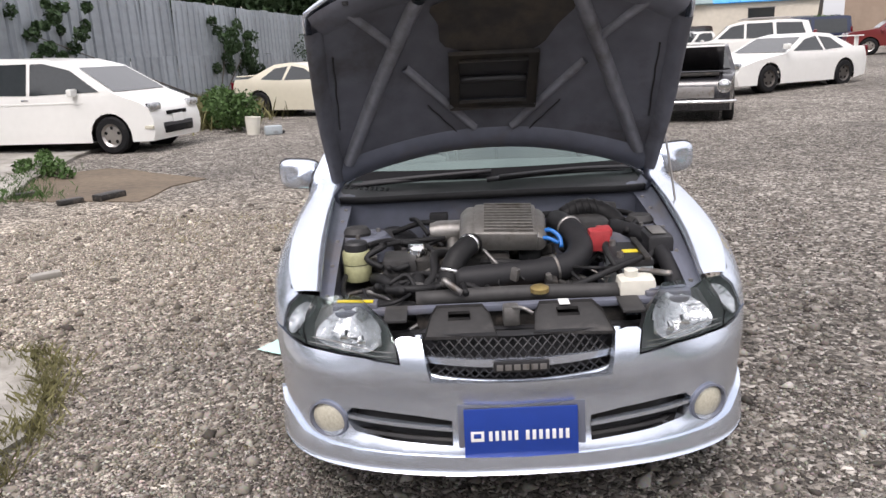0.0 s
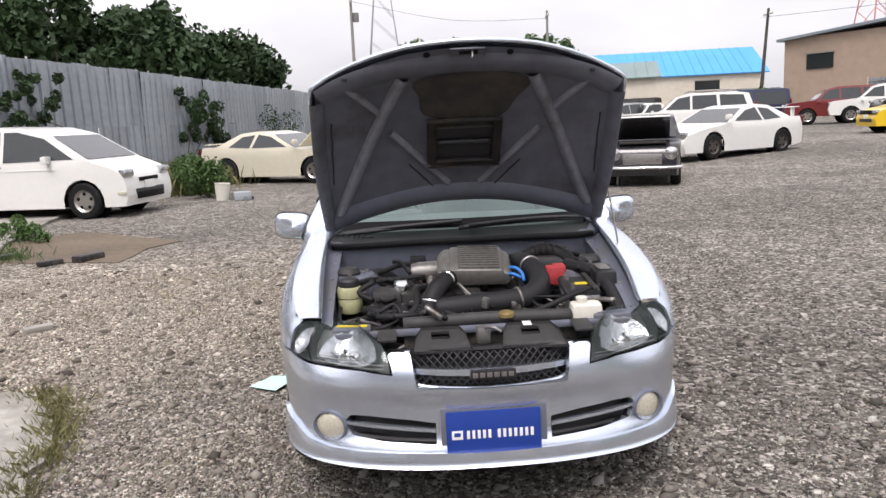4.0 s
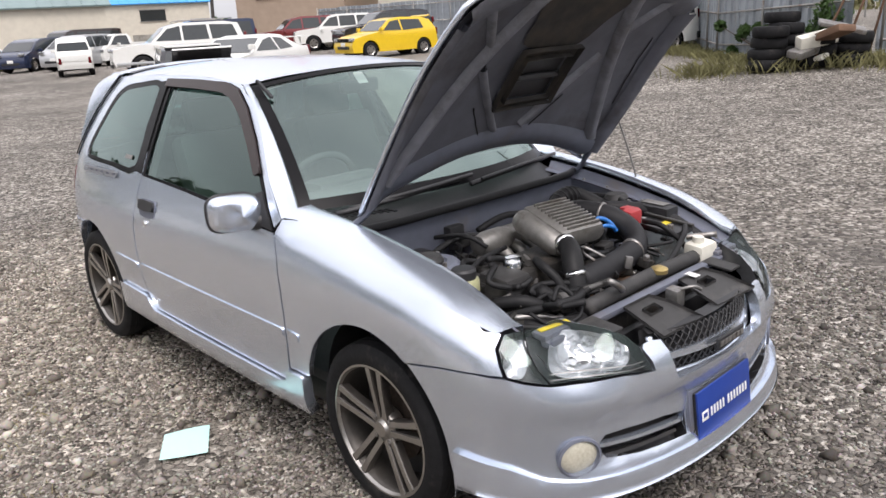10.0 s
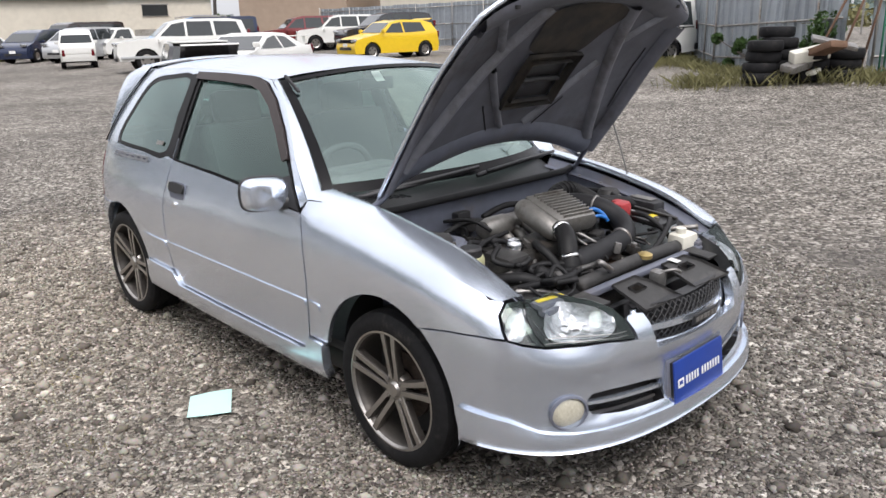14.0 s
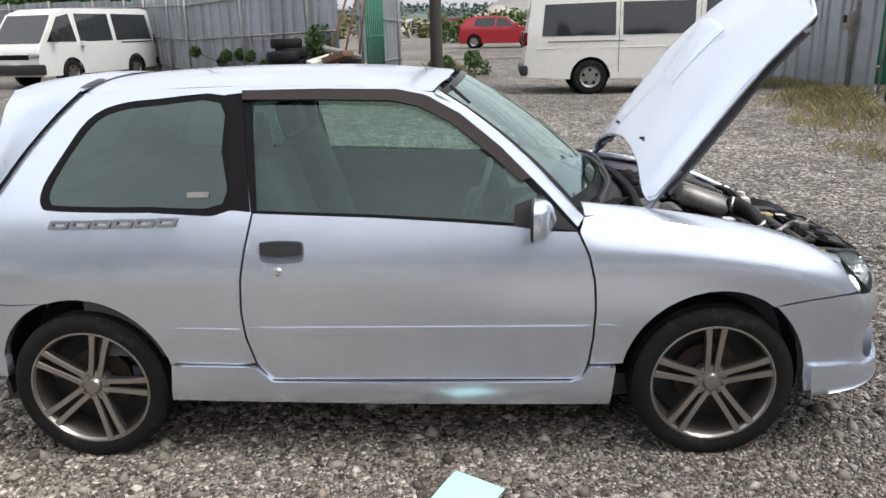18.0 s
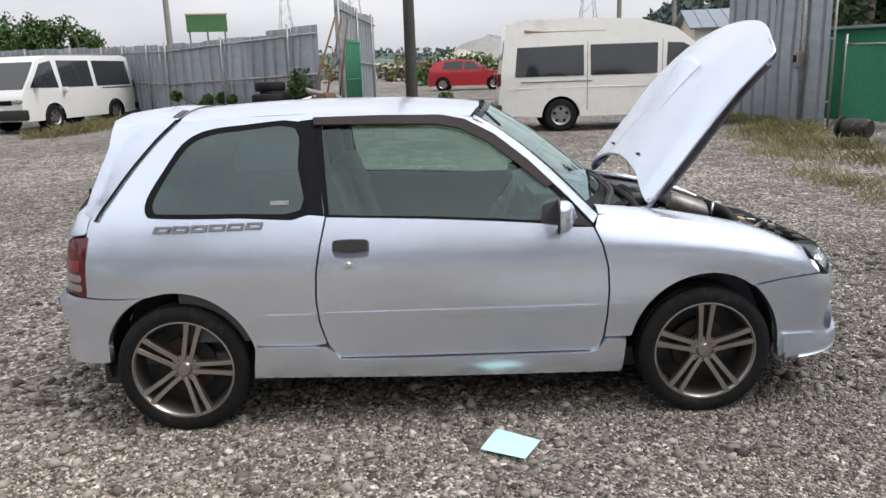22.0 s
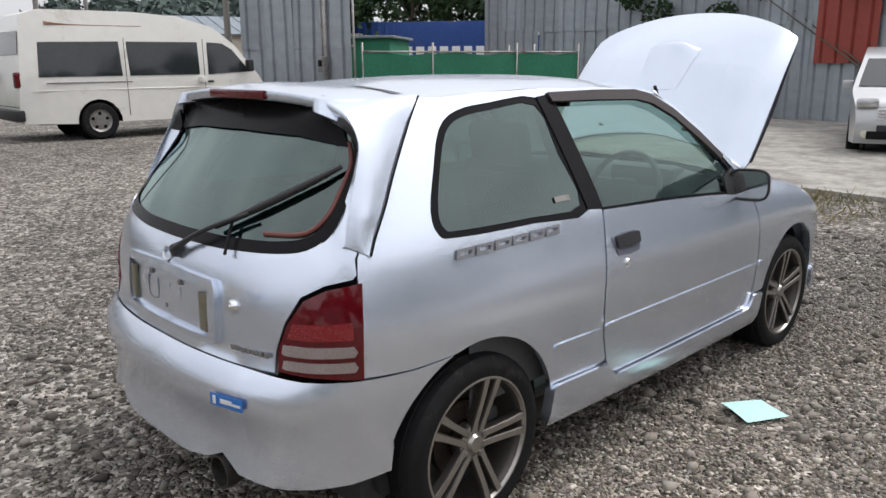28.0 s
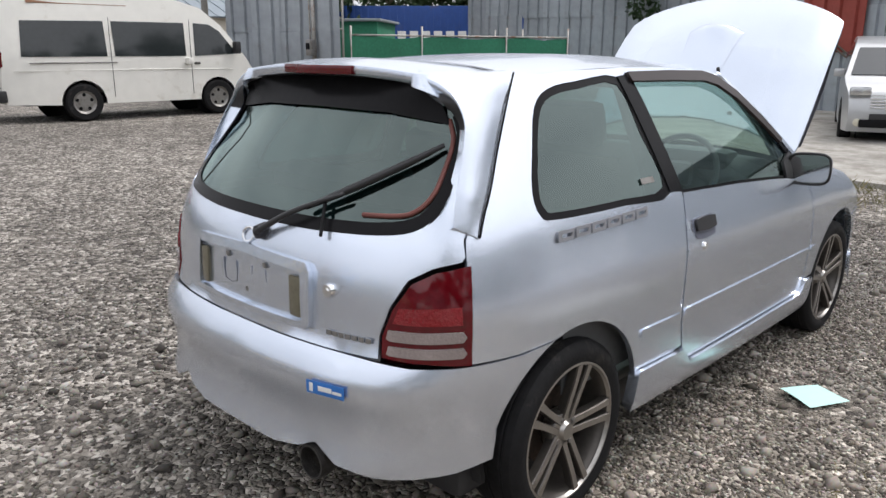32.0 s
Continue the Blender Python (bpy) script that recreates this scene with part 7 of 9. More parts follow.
SEDAN = dict(L=4.4, W=1.69, belt=0.92, wheels=(1.30, -1.30, 0.30), tumble=0.36,
             path=[(2.15, 0.20), (2.22, 0.5), (2.1, 0.72), (1.6, 0.84), (0.85, 0.92), (0.30, 1.34), (-0.1, 1.40), (-0.8, 1.37), (-1.35, 0.98), (-2.05, 0.94), (-2.2, 0.6), (-2.15, 0.25)],
             windows=[[(0.6, 0.97), (0.25, 1.28), (-0.1, 1.33), (-0.15, 0.96)], [(-0.22, 0.96), (-0.18, 1.33), (-0.75, 1.30), (-1.05, 0.98)]], screens=[(4, 0.08, 0.95, "windscreen"), (7, 0.08, 0.9, "rear_window")])


def add(style, name, label, category, x, y, turn, paint, zf, zr, rim=RIM_FACE, extras=None, lamps=None):
    paint_now[0] = paint
    d = dict(style)
    return vehicle(name, label, category, on_yard(x, y, turn), paint, lamps=(lamp_set(d["L"], d["W"], zf, zr) if lamps is None else lamps), rim=rim, extras=extras, **d)


def mpv_extras(ob):
    part("grille", box(0.03, 0.62, 0.07, 0.01, (2.155, 0, 0.60)), SEAM, ob)
    part("lower_grille", box(0.03, 0.9, 0.12, 0.02, (2.175, 0, 0.30)), SEAM, ob)
    for m in (-1, 1):
        part("rub_strip", box(2.1, 0.012, 0.03, 0.004, (-0.1, m * 0.862, 0.86)), CAR_WHITE, ob)
        part("door_handle", box(0.14, 0.02, 0.025, 0.006, (-0.15, m * 0.86, 0.93)), CHROME, ob)
        part("indicator", box(0.16, 0.12, 0.06, 0.015, (2.080, m * 0.74, 0.40)), FOG_LENS, ob)


add(MPV, "people_carrier", "white people carrier parked on the concrete pad", "car", -6.94, 11.32, -12, CAR_WHITE, 0.70, 1.05, extras=mpv_extras)


def cream_extras(ob):
    part("open_bonnet", box(1.0, 1.4, 0.03, 0.01), CAR_CREAM, ob).matrix_basis = pose(0.85, 0, 0.92, 0, -42, 0) @ pose(0.5, 0, 0)
    part("tail_wing", box(0.14, 1.4, 0.03, 0.01, (-2.1, 0, 1.02)), CAR_CREAM, ob)


add(COUPE, "cream_coupe", "cream two-door coupe parked by the long fence", "car", -3.25, 17.45, -26, CAR_CREAM, 0.55, 0.62, extras=cream_extras)
add(SEDAN, "silver_sedan", "silver sedan parked far across the yard", "car", 0.47, 21.4, -27, CAR_SILVER, 0.62, 0.66)


def classic_extras(ob):
    part("grille", box(0.03, 0.72, 0.20, 0.02, (1.50, 0, 0.42)), STEEL, ob, "dull mesh grille")
    part("front_bumper", tube([(1.42, -0.72, 0.36), (1.56, -0.5, 0.36), (1.58, 0, 0.36), (1.56, 0.5, 0.36), (1.42, 0.72, 0.36)], 0.03, 8), CHROME, ob, "chrome bumper")
    for m in (-1, 1):
        part("round_headlamp", lathe([(0.10, -0.03), (0.105, 0.03), (0.085, 0.05), (0.0, 0.075)], 20, "x", (1.45, m * 0.52, 0.62)), REFLECTOR, ob, "round headlamp")
        part("headlamp_ring", lathe([(0.10, 0.02), (0.118, 0.03), (0.118, 0.045), (0.10, 0.05)], 20, "x", (1.45, m * 0.52, 0.62), caps=False), CHROME, ob)
    part("engine_gap", box(0.62, 0.86, 0.05, 0.01, (1.10, 0, 0.80)), GRIME, ob, "dark open engine bay")
    part("open_bonnet", box(0.80, 1.0, 0.025, 0.008), CAR_BLACK, ob, "dark bonnet standing open").matrix_basis = pose(0.78, 0, 0.86, 0, -32, 0) @ pose(0.40, 0, 0)
    part("bonnet_edge", box(0.02, 1.0, 0.03, 0.006), WHITE, ob).matrix_basis = pose(0.78, 0, 0.86, 0, -32, 0) @ pose(0.81, 0, 0)
    part("white_roof", box(1.25, 1.0, 0.03, 0.01, (-0.35, 0, 1.325)), CAR_WHITE, ob, "white roof panel")


CLASSIC = dict(L=3.05, W=1.41, belt=0.86, wheels=(1.02, -1.02, 0.25), tumble=0.30,
            path=[(1.45, 0.20), (1.50, 0.4), (1.47, 0.66), (1.35, 0.78), (0.66, 0.86), (0.36, 1.26), (0.1, 1.32), (-1.0, 1.31), (-1.25, 1.2), (-1.42, 0.8), (-1.5, 0.45), (-1.45, 0.22)],
            windows=[[(0.55, 0.90), (0.32, 1.20), (-0.2, 1.25), (-0.2, 0.90)], [(-0.27, 0.90), (-0.27, 1.25), (-0.95, 1.23), (-1.05, 0.92)]], screens=[(4, 0.08, 0.95, "windscreen"), (8, 0.1, 0.9, "rear_window")])
add(CLASSIC, "small_classic_car", "small dark classic car with its bonnet open", "car", 4.76, 12.3, -109.5, CAR_BLACK, 0.6, 0.6, extras=classic_extras, lamps=[("tail_lamp", TAIL_RED, (-1.45, 0.55, 0.55), (0.06, 0.1, 0.16))])


def coupe_extras(ob):
    part("tail_wing", box(0.22, 1.5, 0.03, 0.01, (-2.05, 0, 1.20)), CAR_WHITE, ob, "white tail wing")
    for m in (-1, 1):
        part("wing_stay", box(0.14, 0.03, 0.24, 0.008, (-2.05, m * 0.62, 0.96)), CAR_WHITE, ob)
    part("lower_grille", box(0.04, 1.1, 0.14, 0.02, (2.27, 0, 0.26)), SEAM, ob)


add(COUPE, "white_coupe", "white sports coupe with a tail wing", "car", 8.5, 17.2, 206, CAR_WHITE, 0.58, 0.70, rim=RIM_DARK, extras=coupe_extras)


def yellow_extras(ob):
    part("roof_wing", box(0.22, 1.2, 0.03, 0.01), CAR_YELLOW, ob, "yellow roof wing").matrix_basis = pose(-1.62, 0, 1.44, 0, 12, 0)
    part("grille", box(0.03, 1.2, 0.14, 0.01, (1.93, 0, 0.62)), SEAM, ob)


add(HATCH, "yellow_hatchback", "bright yellow boxy hatchback on the gravel", "car", 17.85, 22.4, 172, CAR_YELLOW, 0.64, 0.72, extras=yellow_extras)


def roof_rails(ob):
    for m in (-1, 1):
        part("roof_rail", tube([(0.0, m * 0.62, 1.80), (0.0, m * 0.62, 1.86), (-1.5, m * 0.62, 1.86), (-1.55, m * 0.62, 1.80)], 0.02, 6, 2), STEEL, ob)
    part("lower_trim", box(4.5, 1.86, 0.10, 0.03, (0, 0, 0.44)), CAR_SILVER, ob)


add(SUV, "white_suv", "white off-roader with grey lower trim", "car", 10.9, 26.0, 163, CAR_WHITE, 0.88, 1.1, extras=roof_rails)
add(SUV, "red_suv", "dark red off-roader parked near the fence", "car", 21.4, 34.0, 160, CAR_RED, 0.88, 1.1)
add(SUV, "black_suv", "black off-roader parked behind the yellow car", "car", 22.3, 28.0, 165, CAR_BLACK, 0.88, 1.1)
add(SUV, "white_wagon", "white wagon parked between two off-roaders", "car", 23.0, 33.0, 160, CAR_WHITE, 0.88, 1.1)
add(MPV, "navy_minivan", "dark navy people carrier facing the yard", "car", 11.0, 43.5, 222, CAR_NAVY, 0.80, 1.1)
add(MPV, "silver_minivan", "silver people carrier facing the yard", "car", 12.2, 40.0, 215, CAR_SILVER, 0.80, 1.1)
add(ONE_BOX, "brown_van", "dark brown van behind the people carriers", "van", 14.5, 46.0, 200, CAR_BROWN, 0.80, 1.1)
add(SEDAN, "white_sedan", "white sedan at the far end of the yard", "car", 9.0, 46.5, 215, CAR_WHITE, 0.66, 0.7)
add(SEDAN, "grey_sedan", "grey sedan at the far end of the yard", "car", 8.0, 48.5, 215, CAR_SILVER, 0.66, 0.7)
add(SEDAN, "white_saloon", "white saloon behind the off-roader", "car", 17.5, 38.5, 170, CAR_WHITE, 0.66, 0.7)
add(ONE_BOX, "blue_van", "dark blue van beyond the coupe", "van", 19.0, 39.0, 168, CAR_NAVY, 0.80, 1.1)

KEI = dict(L=3.3, W=1.42, belt=0.95, wheels=(1.05, -0.95, 0.265), tumble=0.22,
           path=[(1.6, 0.25), (1.65, 0.5), (1.58, 0.80), (1.28, 0.98), (0.72, 1.48), (0.45, 1.56), (-0.25, 1.55), (-0.42, 1.40), (-0.50, 0.86), (-1.60, 0.84), (-1.65, 0.5), (-1.6, 0.3)],
           windows=[[(1.10, 1.02), (0.68, 1.42), (0.38, 1.47), (-0.18, 1.46), (-0.25, 1.0)]], screens=[(3, 0.06, 0.95, "windscreen"), (7, 0.08, 0.7, "rear_window")])


def truck_bed(ob):
    for m in (-1, 1):
        part("bed_side", box(1.2, 0.03, 0.26, 0.008, (-1.05, m * 0.68, 0.84)), CAR_WHITE, ob)
    part("tailgate", box(0.03, 1.36, 0.26, 0.008, (-1.64, 0, 0.60)), CAR_WHITE, ob)


add(KEI, "small_pickup", "small white pickup seen from behind", "truck", 9.7, 33.6, 72, CAR_WHITE, 0.7, 0.5, extras=truck_bed)
add(KEI, "kei_truck", "small white flatbed truck with a square cab", "truck", 14.3, 40.6, 205, CAR_WHITE, 0.7, 0.5, extras=truck_bed)
add(KEI, "yard_truck", "small white truck parked behind the cream coupe", "truck", -0.9, 29.5, 175, CAR_WHITE, 0.7, 0.5, extras=truck_bed)


def van_extras(ob):
    part("tape_strip", box(1.7, 0.9, 0.006, 0.002), material("brown_tape", (0.42, 0.22, 0.14), 0.7, 0, 0.15, 6), ob, "brown tape stuck along the roof edge").matrix_basis = pose(-1.0, -0.70, 2.10, 68, 0, 0) @ Matrix.Diagonal((1, 0.16, 1, 1))
    part("rear_bumper", box(0.16, 1.62, 0.20, 0.04, (-2.42, 0, 0.38)), BLACK_PLASTIC, ob, "black rear bumper")
    part("front_bumper", box(0.16, 1.62, 0.20, 0.04, (2.40, 0, 0.36)), BLACK_PLASTIC, ob)
    for m in (-1, 1):
        part("body_crease", tube([(1.9, m * 0.846, 0.88), (0, m * 0.85, 0.9), (-2.2, m * 0.83, 0.9)], 0.008, 6), CAR_CREAM_WHITE, ob)
        part("slide_rail", box(1.5, 0.014, 0.022, 0.004, (-1.2, m * 0.848, 1.02)), STEEL, ob)
        part("door_seam", box(0.008, 0.01, 1.4, 0.0, (1.0, m * 0.846, 0.42)), SEAM, ob)
        part("door_seam", box(0.008, 0.01, 1.4, 0.0, (-0.55, m * 0.846, 0.42)), SEAM, ob)
        part("door_handle", box(0.12, 0.025, 0.04, 0.008, (1.12, m * 0.852, 0.98)), BLACK_PLASTIC, ob)
        part("wing_mirror", box(0.12, 0.16, 0.24, 0.03, (1.95, m * 0.95, 1.18)), BLACK_PLASTIC, ob)
    part("rear_door_seam", box(0.01, 1.5, 0.008, 0.0, (-2.41, 0, 0.62)), SEAM, ob)


CAR_CREAM_WHITE = material("cream_white_paint", (0.78, 0.77, 0.72), 0.35, 0, 0.05, 1.5, coat=0.4, dirt=(0.5, 0.46, 0.38), dirt_amount=0.1)
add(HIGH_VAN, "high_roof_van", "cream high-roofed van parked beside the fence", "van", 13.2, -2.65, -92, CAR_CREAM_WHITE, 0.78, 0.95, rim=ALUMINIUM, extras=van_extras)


def white_van_extras(ob):
    part("front_bumper", box(0.20, 1.64, 0.26, 0.05, (2.30, 0, 0.32)), BLACK_PLASTIC, ob, "black plastic bumper")
    part("rear_bumper", box(0.16, 1.62, 0.2, 0.04, (-2.34, 0, 0.36)), BLACK_PLASTIC, ob)
    part("grille", box(0.03, 0.9, 0.12, 0.01, (2.335, 0, 0.70)), SEAM, ob)
    for m in (-1, 1):
        part("slide_rail", box(1.4, 0.014, 0.03, 0.004, (-1.4, m * 0.846, 1.02)), SEAM, ob)
        part("door_handle", box(0.12, 0.025, 0.04, 0.008, (0.8, m * 0.85, 0.98)), BLACK_PLASTIC, ob)
        part("wing_mirror", box(0.12, 0.16, 0.24, 0.03, (1.9, m * 0.95, 1.14)), BLACK_PLASTIC, ob)


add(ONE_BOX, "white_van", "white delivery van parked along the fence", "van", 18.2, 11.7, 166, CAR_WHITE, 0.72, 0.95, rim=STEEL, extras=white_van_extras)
add(HATCH, "red_hatchback", "small bright red car out on the road", "car", 34.0, -0.6, -96, CAR_BRIGHT_RED, 0.64, 0.8)


def silver_van_extras(ob):
    for k in range(5):
        part("grille_bar", box(0.03, 0.95, 0.02, 0.004, (2.165, 0, 0.56 + 0.045 * k)), CHROME, ob)
    part("lower_grille", box(0.03, 1.2, 0.12, 0.02, (2.185, 0, 0.27)), SEAM, ob)
    for m in (-1, 1):
        part("fog_lamp", lathe([(0.06, 0.0), (0.06, 0.03), (0.0, 0.04)], 14, "x", (2.140, m * 0.62, 0.34)), FOG_LENS, ob)


add(MPV, "silver_van", "silver people carrier parked on the pavement", "van", 1.7, -11.0, 108, CAR_SILVER, 0.74, 1.1, extras=silver_van_extras)


# ---- fences, walls, buildings ----
SHEET = material("weathered_galvanised_sheet", (0.33, 0.36, 0.39), 0.5, 0.35, 0.28, 1.2, 0.05, 30, per_object=0.7, dirt=(0.24, 0.21, 0.18), dirt_amount=0.2)
SHEET_RED = material("rust_red_sheet", (0.30, 0.06, 0.045), 0.6, 0.2, 0.2, 2, per_object=0.2)
PIPE = material("scaffold_pipe", (0.36, 0.35, 0.33), 0.5, 0.7, 0.2, 8, dirt=(0.2, 0.1, 0.05), dirt_amount=0.3)
GREEN_NET = material("green_mesh_sheet", (0.03, 0.19, 0.11), 0.8, 0, 0.2, 5, 0.2, 80)
SHEET_MESHES = {}


def sheet_mesh(wide, high):
    """One profiled steel sheet with three ribs."""
    key = (round(wide, 2), round(high, 2))
    if key not in SHEET_MESHES:
        xs, zs = [], []
        for k in range(2):
            b = wide * k / 2
            for dx, dy in ((0.0, 0.0), (0.34, 0.0), (0.40, 0.055), (0.56, 0.055), (0.62, 0.0)):
                xs.append((b + dx * wide / 2, dy))
        xs.append((wide, 0.0))
        verts = [Vector((x, -y, z)) for z in (0.0, high) for x, y in xs]
        verts += [Vector((x, -y + 0.006, z)) for z in (0.0, high) for x, y in xs]
        n = len(xs)
        faces = [(k, k + 1, n + k + 1, n + k) for k in range(n - 1)] + [(2 * n + k + 1, 2 * n + k, 3 * n + k, 3 * n + k + 1) for k in range(n - 1)] + [(n + k, n + k + 1, 3 * n + k + 1, 3 * n + k) for k in range(n - 1)]
        SHEET_MESHES[key] = mesh_of("fence_sheet", verts, faces, SHEET, False)
    return SHEET_MESHES[key]


def sheet_fence(name, label, line, high, rows=2, seed=1, bend=0.0):
    """A fence of profiled sheets in rows on pipe rails and posts."""
    r = random.Random(seed)
    ob = thing(name, label, "fence", kind="structure")
    for (xa, ya), (xb, yb) in zip(line, line[1:]):
        span = math.hypot(xb - xa, yb - ya)
        count = max(1, round(span / 0.85))
        wide = span / count
        turn = math.degrees(math.atan2(yb - ya, xb - xa))
        for k in range(count):
            t = k / count
            x, y = xa + (xb - xa) * t, ya + (yb - ya) * t
            for j in range(rows):
                s = part("sheet", sheet_mesh(wide + 0.02, high / rows + 0.04), None, ob)
                s.matrix_basis = pose(x, y, ground_z(x, y) + j * high / rows + r.uniform(-0.03, 0.03), r.uniform(-1.2, 1.2) + bend, r.uniform(-0.4, 0.4), turn)
        out = Vector((-(yb - ya), xb - xa, 0)).normalized() * 0.07
        for f in (0.15, 0.52, 0.93):
            a, b = Vector((xa, ya, ground_z(xa, ya) + high * f)) - out, Vector((xb, yb, ground_z(xb, yb) + high * f)) - out
            part("rail", tube([a, b], 0.024, 6, 1), PIPE, ob)
        for k in range(0, count, 3):
            t = k / count
            x, y = xa + (xb - xa) * t - out.x * 1.4, ya + (yb - ya) * t - out.y * 1.4
            part("post", tube([(x, y, ground_z(x, y) - 0.1), (x, y, ground_z(x, y) + high + 0.1)], 0.026, 6, 1), PIPE, ob)
    return ob


sheet_fence("east_fence", "tall fence of weathered grey steel sheets", [(13.6, 3.7), (17.8, 8.4), (23.0, 12.3), (26.0, 18.0), (27.0, 28.0), (25.6, 38.0)][::-1], 2.15, 2, 1)
sheet_fence("gate_wing", "tall grey sheet gate standing open beside the road", [(13.75, 3.3), (19.5, 2.9)], 2.75, 2, 2)
sheet_fence("north_fence", "long fence of weathered grey steel sheets", [(-10.2, 8.5), (-9.4, 14.6), (-8.2, 21.5), (-6.4, 35.0), (-4.6, 48.0)][::-1], 3.3, 2, 3)
sheet_fence("south_fence", "tall fence of grey steel sheets with ivy", [(-9.0, -9.5), (0.0, -13.0), (4.3, -15.0), (8.8, -17.2), (17.6, -17.6)], 4.6, 2, 4)
sheet_fence("side_fence", "tall grey steel sheet wall beside the van", [(11.4, -6.62), (14.65, -5.85)], 3.3, 2, 5)
red = thing("red_panels", "rust-red steel panels set in the fence", "panel", kind="structure")
for k, x in enumerate((3.32, 4.1)):
    q = part("sheet", sheet_mesh(0.86, 2.3).copy(), None, red)
    q.data.materials[0] = SHEET_RED
    q.matrix_basis = pose(x, -14.42 - 0.363 * k, 1.35, 0, 0, -25)

# green net screen and shed by the side fence
net = thing("green_screen", "green mesh screen on pipe posts", "screen", kind="structure")
for k, (x0, y0, x1, y1) in enumerate(((11.5, -7.0, 10.6, -8.3), (10.6, -8.3, 9.4, -9.8), (9.4, -9.8, 8.5, -10.9), (8.5, -10.9, 10.2, -11.4), (10.2, -11.4, 12.6, -13.2), (12.6, -13.2, 15.8, -15.2))):
    part("net_panel", grid(10, 6, lambda u, v: (x0 + (x1 - x0) * u, y0 + (y1 - y0) * u + 0.03 * math.sin(9 * u + 2 * v), ground_z(x0, y0) + 0.1 + 1.45 * v + 0.03 * math.sin(7 * u))), GREEN_NET, net)
    part("post", tube([(x0, y0, ground_z(x0, y0)), (x0, y0, ground_z(x0, y0) + 1.8)], 0.024, 6, 1), PIPE, net)
    part("rail", tube([(x0, y0, ground_z(x0, y0) + 1.6), (x1, y1, ground_z(x1, y1) + 1.6)], 0.02, 6, 1), PIPE, net)
hut = thing("green_hut", "low hut clad in faded green sheets", "hut", pose(13.6, -8.9, ground_z(13.6, -8.9), 0, 0, -52))
part("wall", box(2.6, 1.6, 1.9, 0.02), GREEN_NET, hut)
part("roof", box(2.8, 1.8, 0.06, 0.01, (0, 0, 1.9)), SHEET, hut)
for k in range(5):
    part("batten", box(0.05, 0.03, 1.8, 0.006, (-1.2 + 0.6 * k, 0.81, 0.05)), GREEN_NET, hut)
ac = thing("outdoor_unit", "dirty white outdoor air unit on the ground", "machine", pose(8.75, -6.7, ground_z(8.75, -6.7), 0, 0, 140))
part("casing", box(0.78, 0.30, 0.58, 0.02), CAR_CREAM_WHITE, ac)
part("fan_ring", lathe([(0.20, 0.0), (0.23, 0.01), (0.23, 0.02), (0.19, 0.02)], 24, "y", (-0.1, 0.15, 0.29), caps=False), BLACK_PLASTIC, ac)
part("fan_dark", lathe([(0.0, 0.004), (0.2, 0.004)], 24, "y", (-0.1, 0.15, 0.29)), SEAM, ac)
motor = thing("old_motor", "greasy old electric motor on the ground", "machine", pose(9.4, -6.2, ground_z(9.4, -6.2), 0, 0, 30))
part("motor_body", lathe([(0.0, -0.25), (0.14, -0.24), (0.17, -0.18), (0.17, 0.18), (0.14, 0.24), (0.0, 0.25)], 18, "x", (0, 0, 0.19)), GRIME, motor)
part("motor_fan", lathe([(0.0, 0.26), (0.19, 0.27), (0.19, 0.31), (0.0, 0.32)], 18, "x", (0, 0, 0.19)), BLACK_PLASTIC, motor)
part("motor_foot", box(0.34, 0.30, 0.04, 0.01), STEEL, motor)
meter = thing("meter_post", "grey post with an electric meter box", "post", pose(12.1, -6.45, ground_z(12.1, -6.45)))
part("post", tube([(0, 0, 0), (0, 0, 3.3)], 0.05, 8, 1), PIPE, meter)
part("meter_box", box(0.18, 0.14, 0.34, 0.02, (0, 0.10, 1.15)), STEEL, meter)
part("meter_glass", box(0.12, 0.02, 0.14, 0.01, (0, 0.18, 1.28)), SEAM, meter)
part("conduit", tube([(0.05, 0.06, 1.5), (0.06, 0.06, 2.4), (0.05, 0.06, 3.2)], 0.018, 6), PIPE, meter)

# blue container beyond the fence
BLUE_BOX = material("blue_container_steel", (0.02, 0.07, 0.27), 0.5, 0.2, 0.15, 1, dirt=(0.12, 0.08, 0.06), dirt_amount=0.15)
cont = thing("shipping_container", "blue shipping container with plain white blocks", "container", pose(22.2, -19.8, 0.5, 0, 0, 42))
part("body", box(12.0, 2.4, 2.6, 0.02), BLUE_BOX, cont)
for k in range(40):
    part("corrugation", box(0.12, 0.05, 2.4, 0.01, (-5.8 + 0.297 * k, 1.2, 0.1)), BLUE_BOX, cont)
for k in range(7):
    part("letter_block", box(0.34, 0.02, 0.45, 0.004, (1.3 - 0.5 * k, 1.24, 1.15)), WHITE, cont)
for k, (x, w) in enumerate(((4.6, 0.5), (3.7, 1.0), (-3.0, 0.5), (-3.8, 0.7))):
    part("small_block", box(w, 0.02, 0.16, 0.003, (x, 1.24, 2.0)), WHITE, cont)

# ---- tyres and scrap by the gate ----
tyre_mesh = None


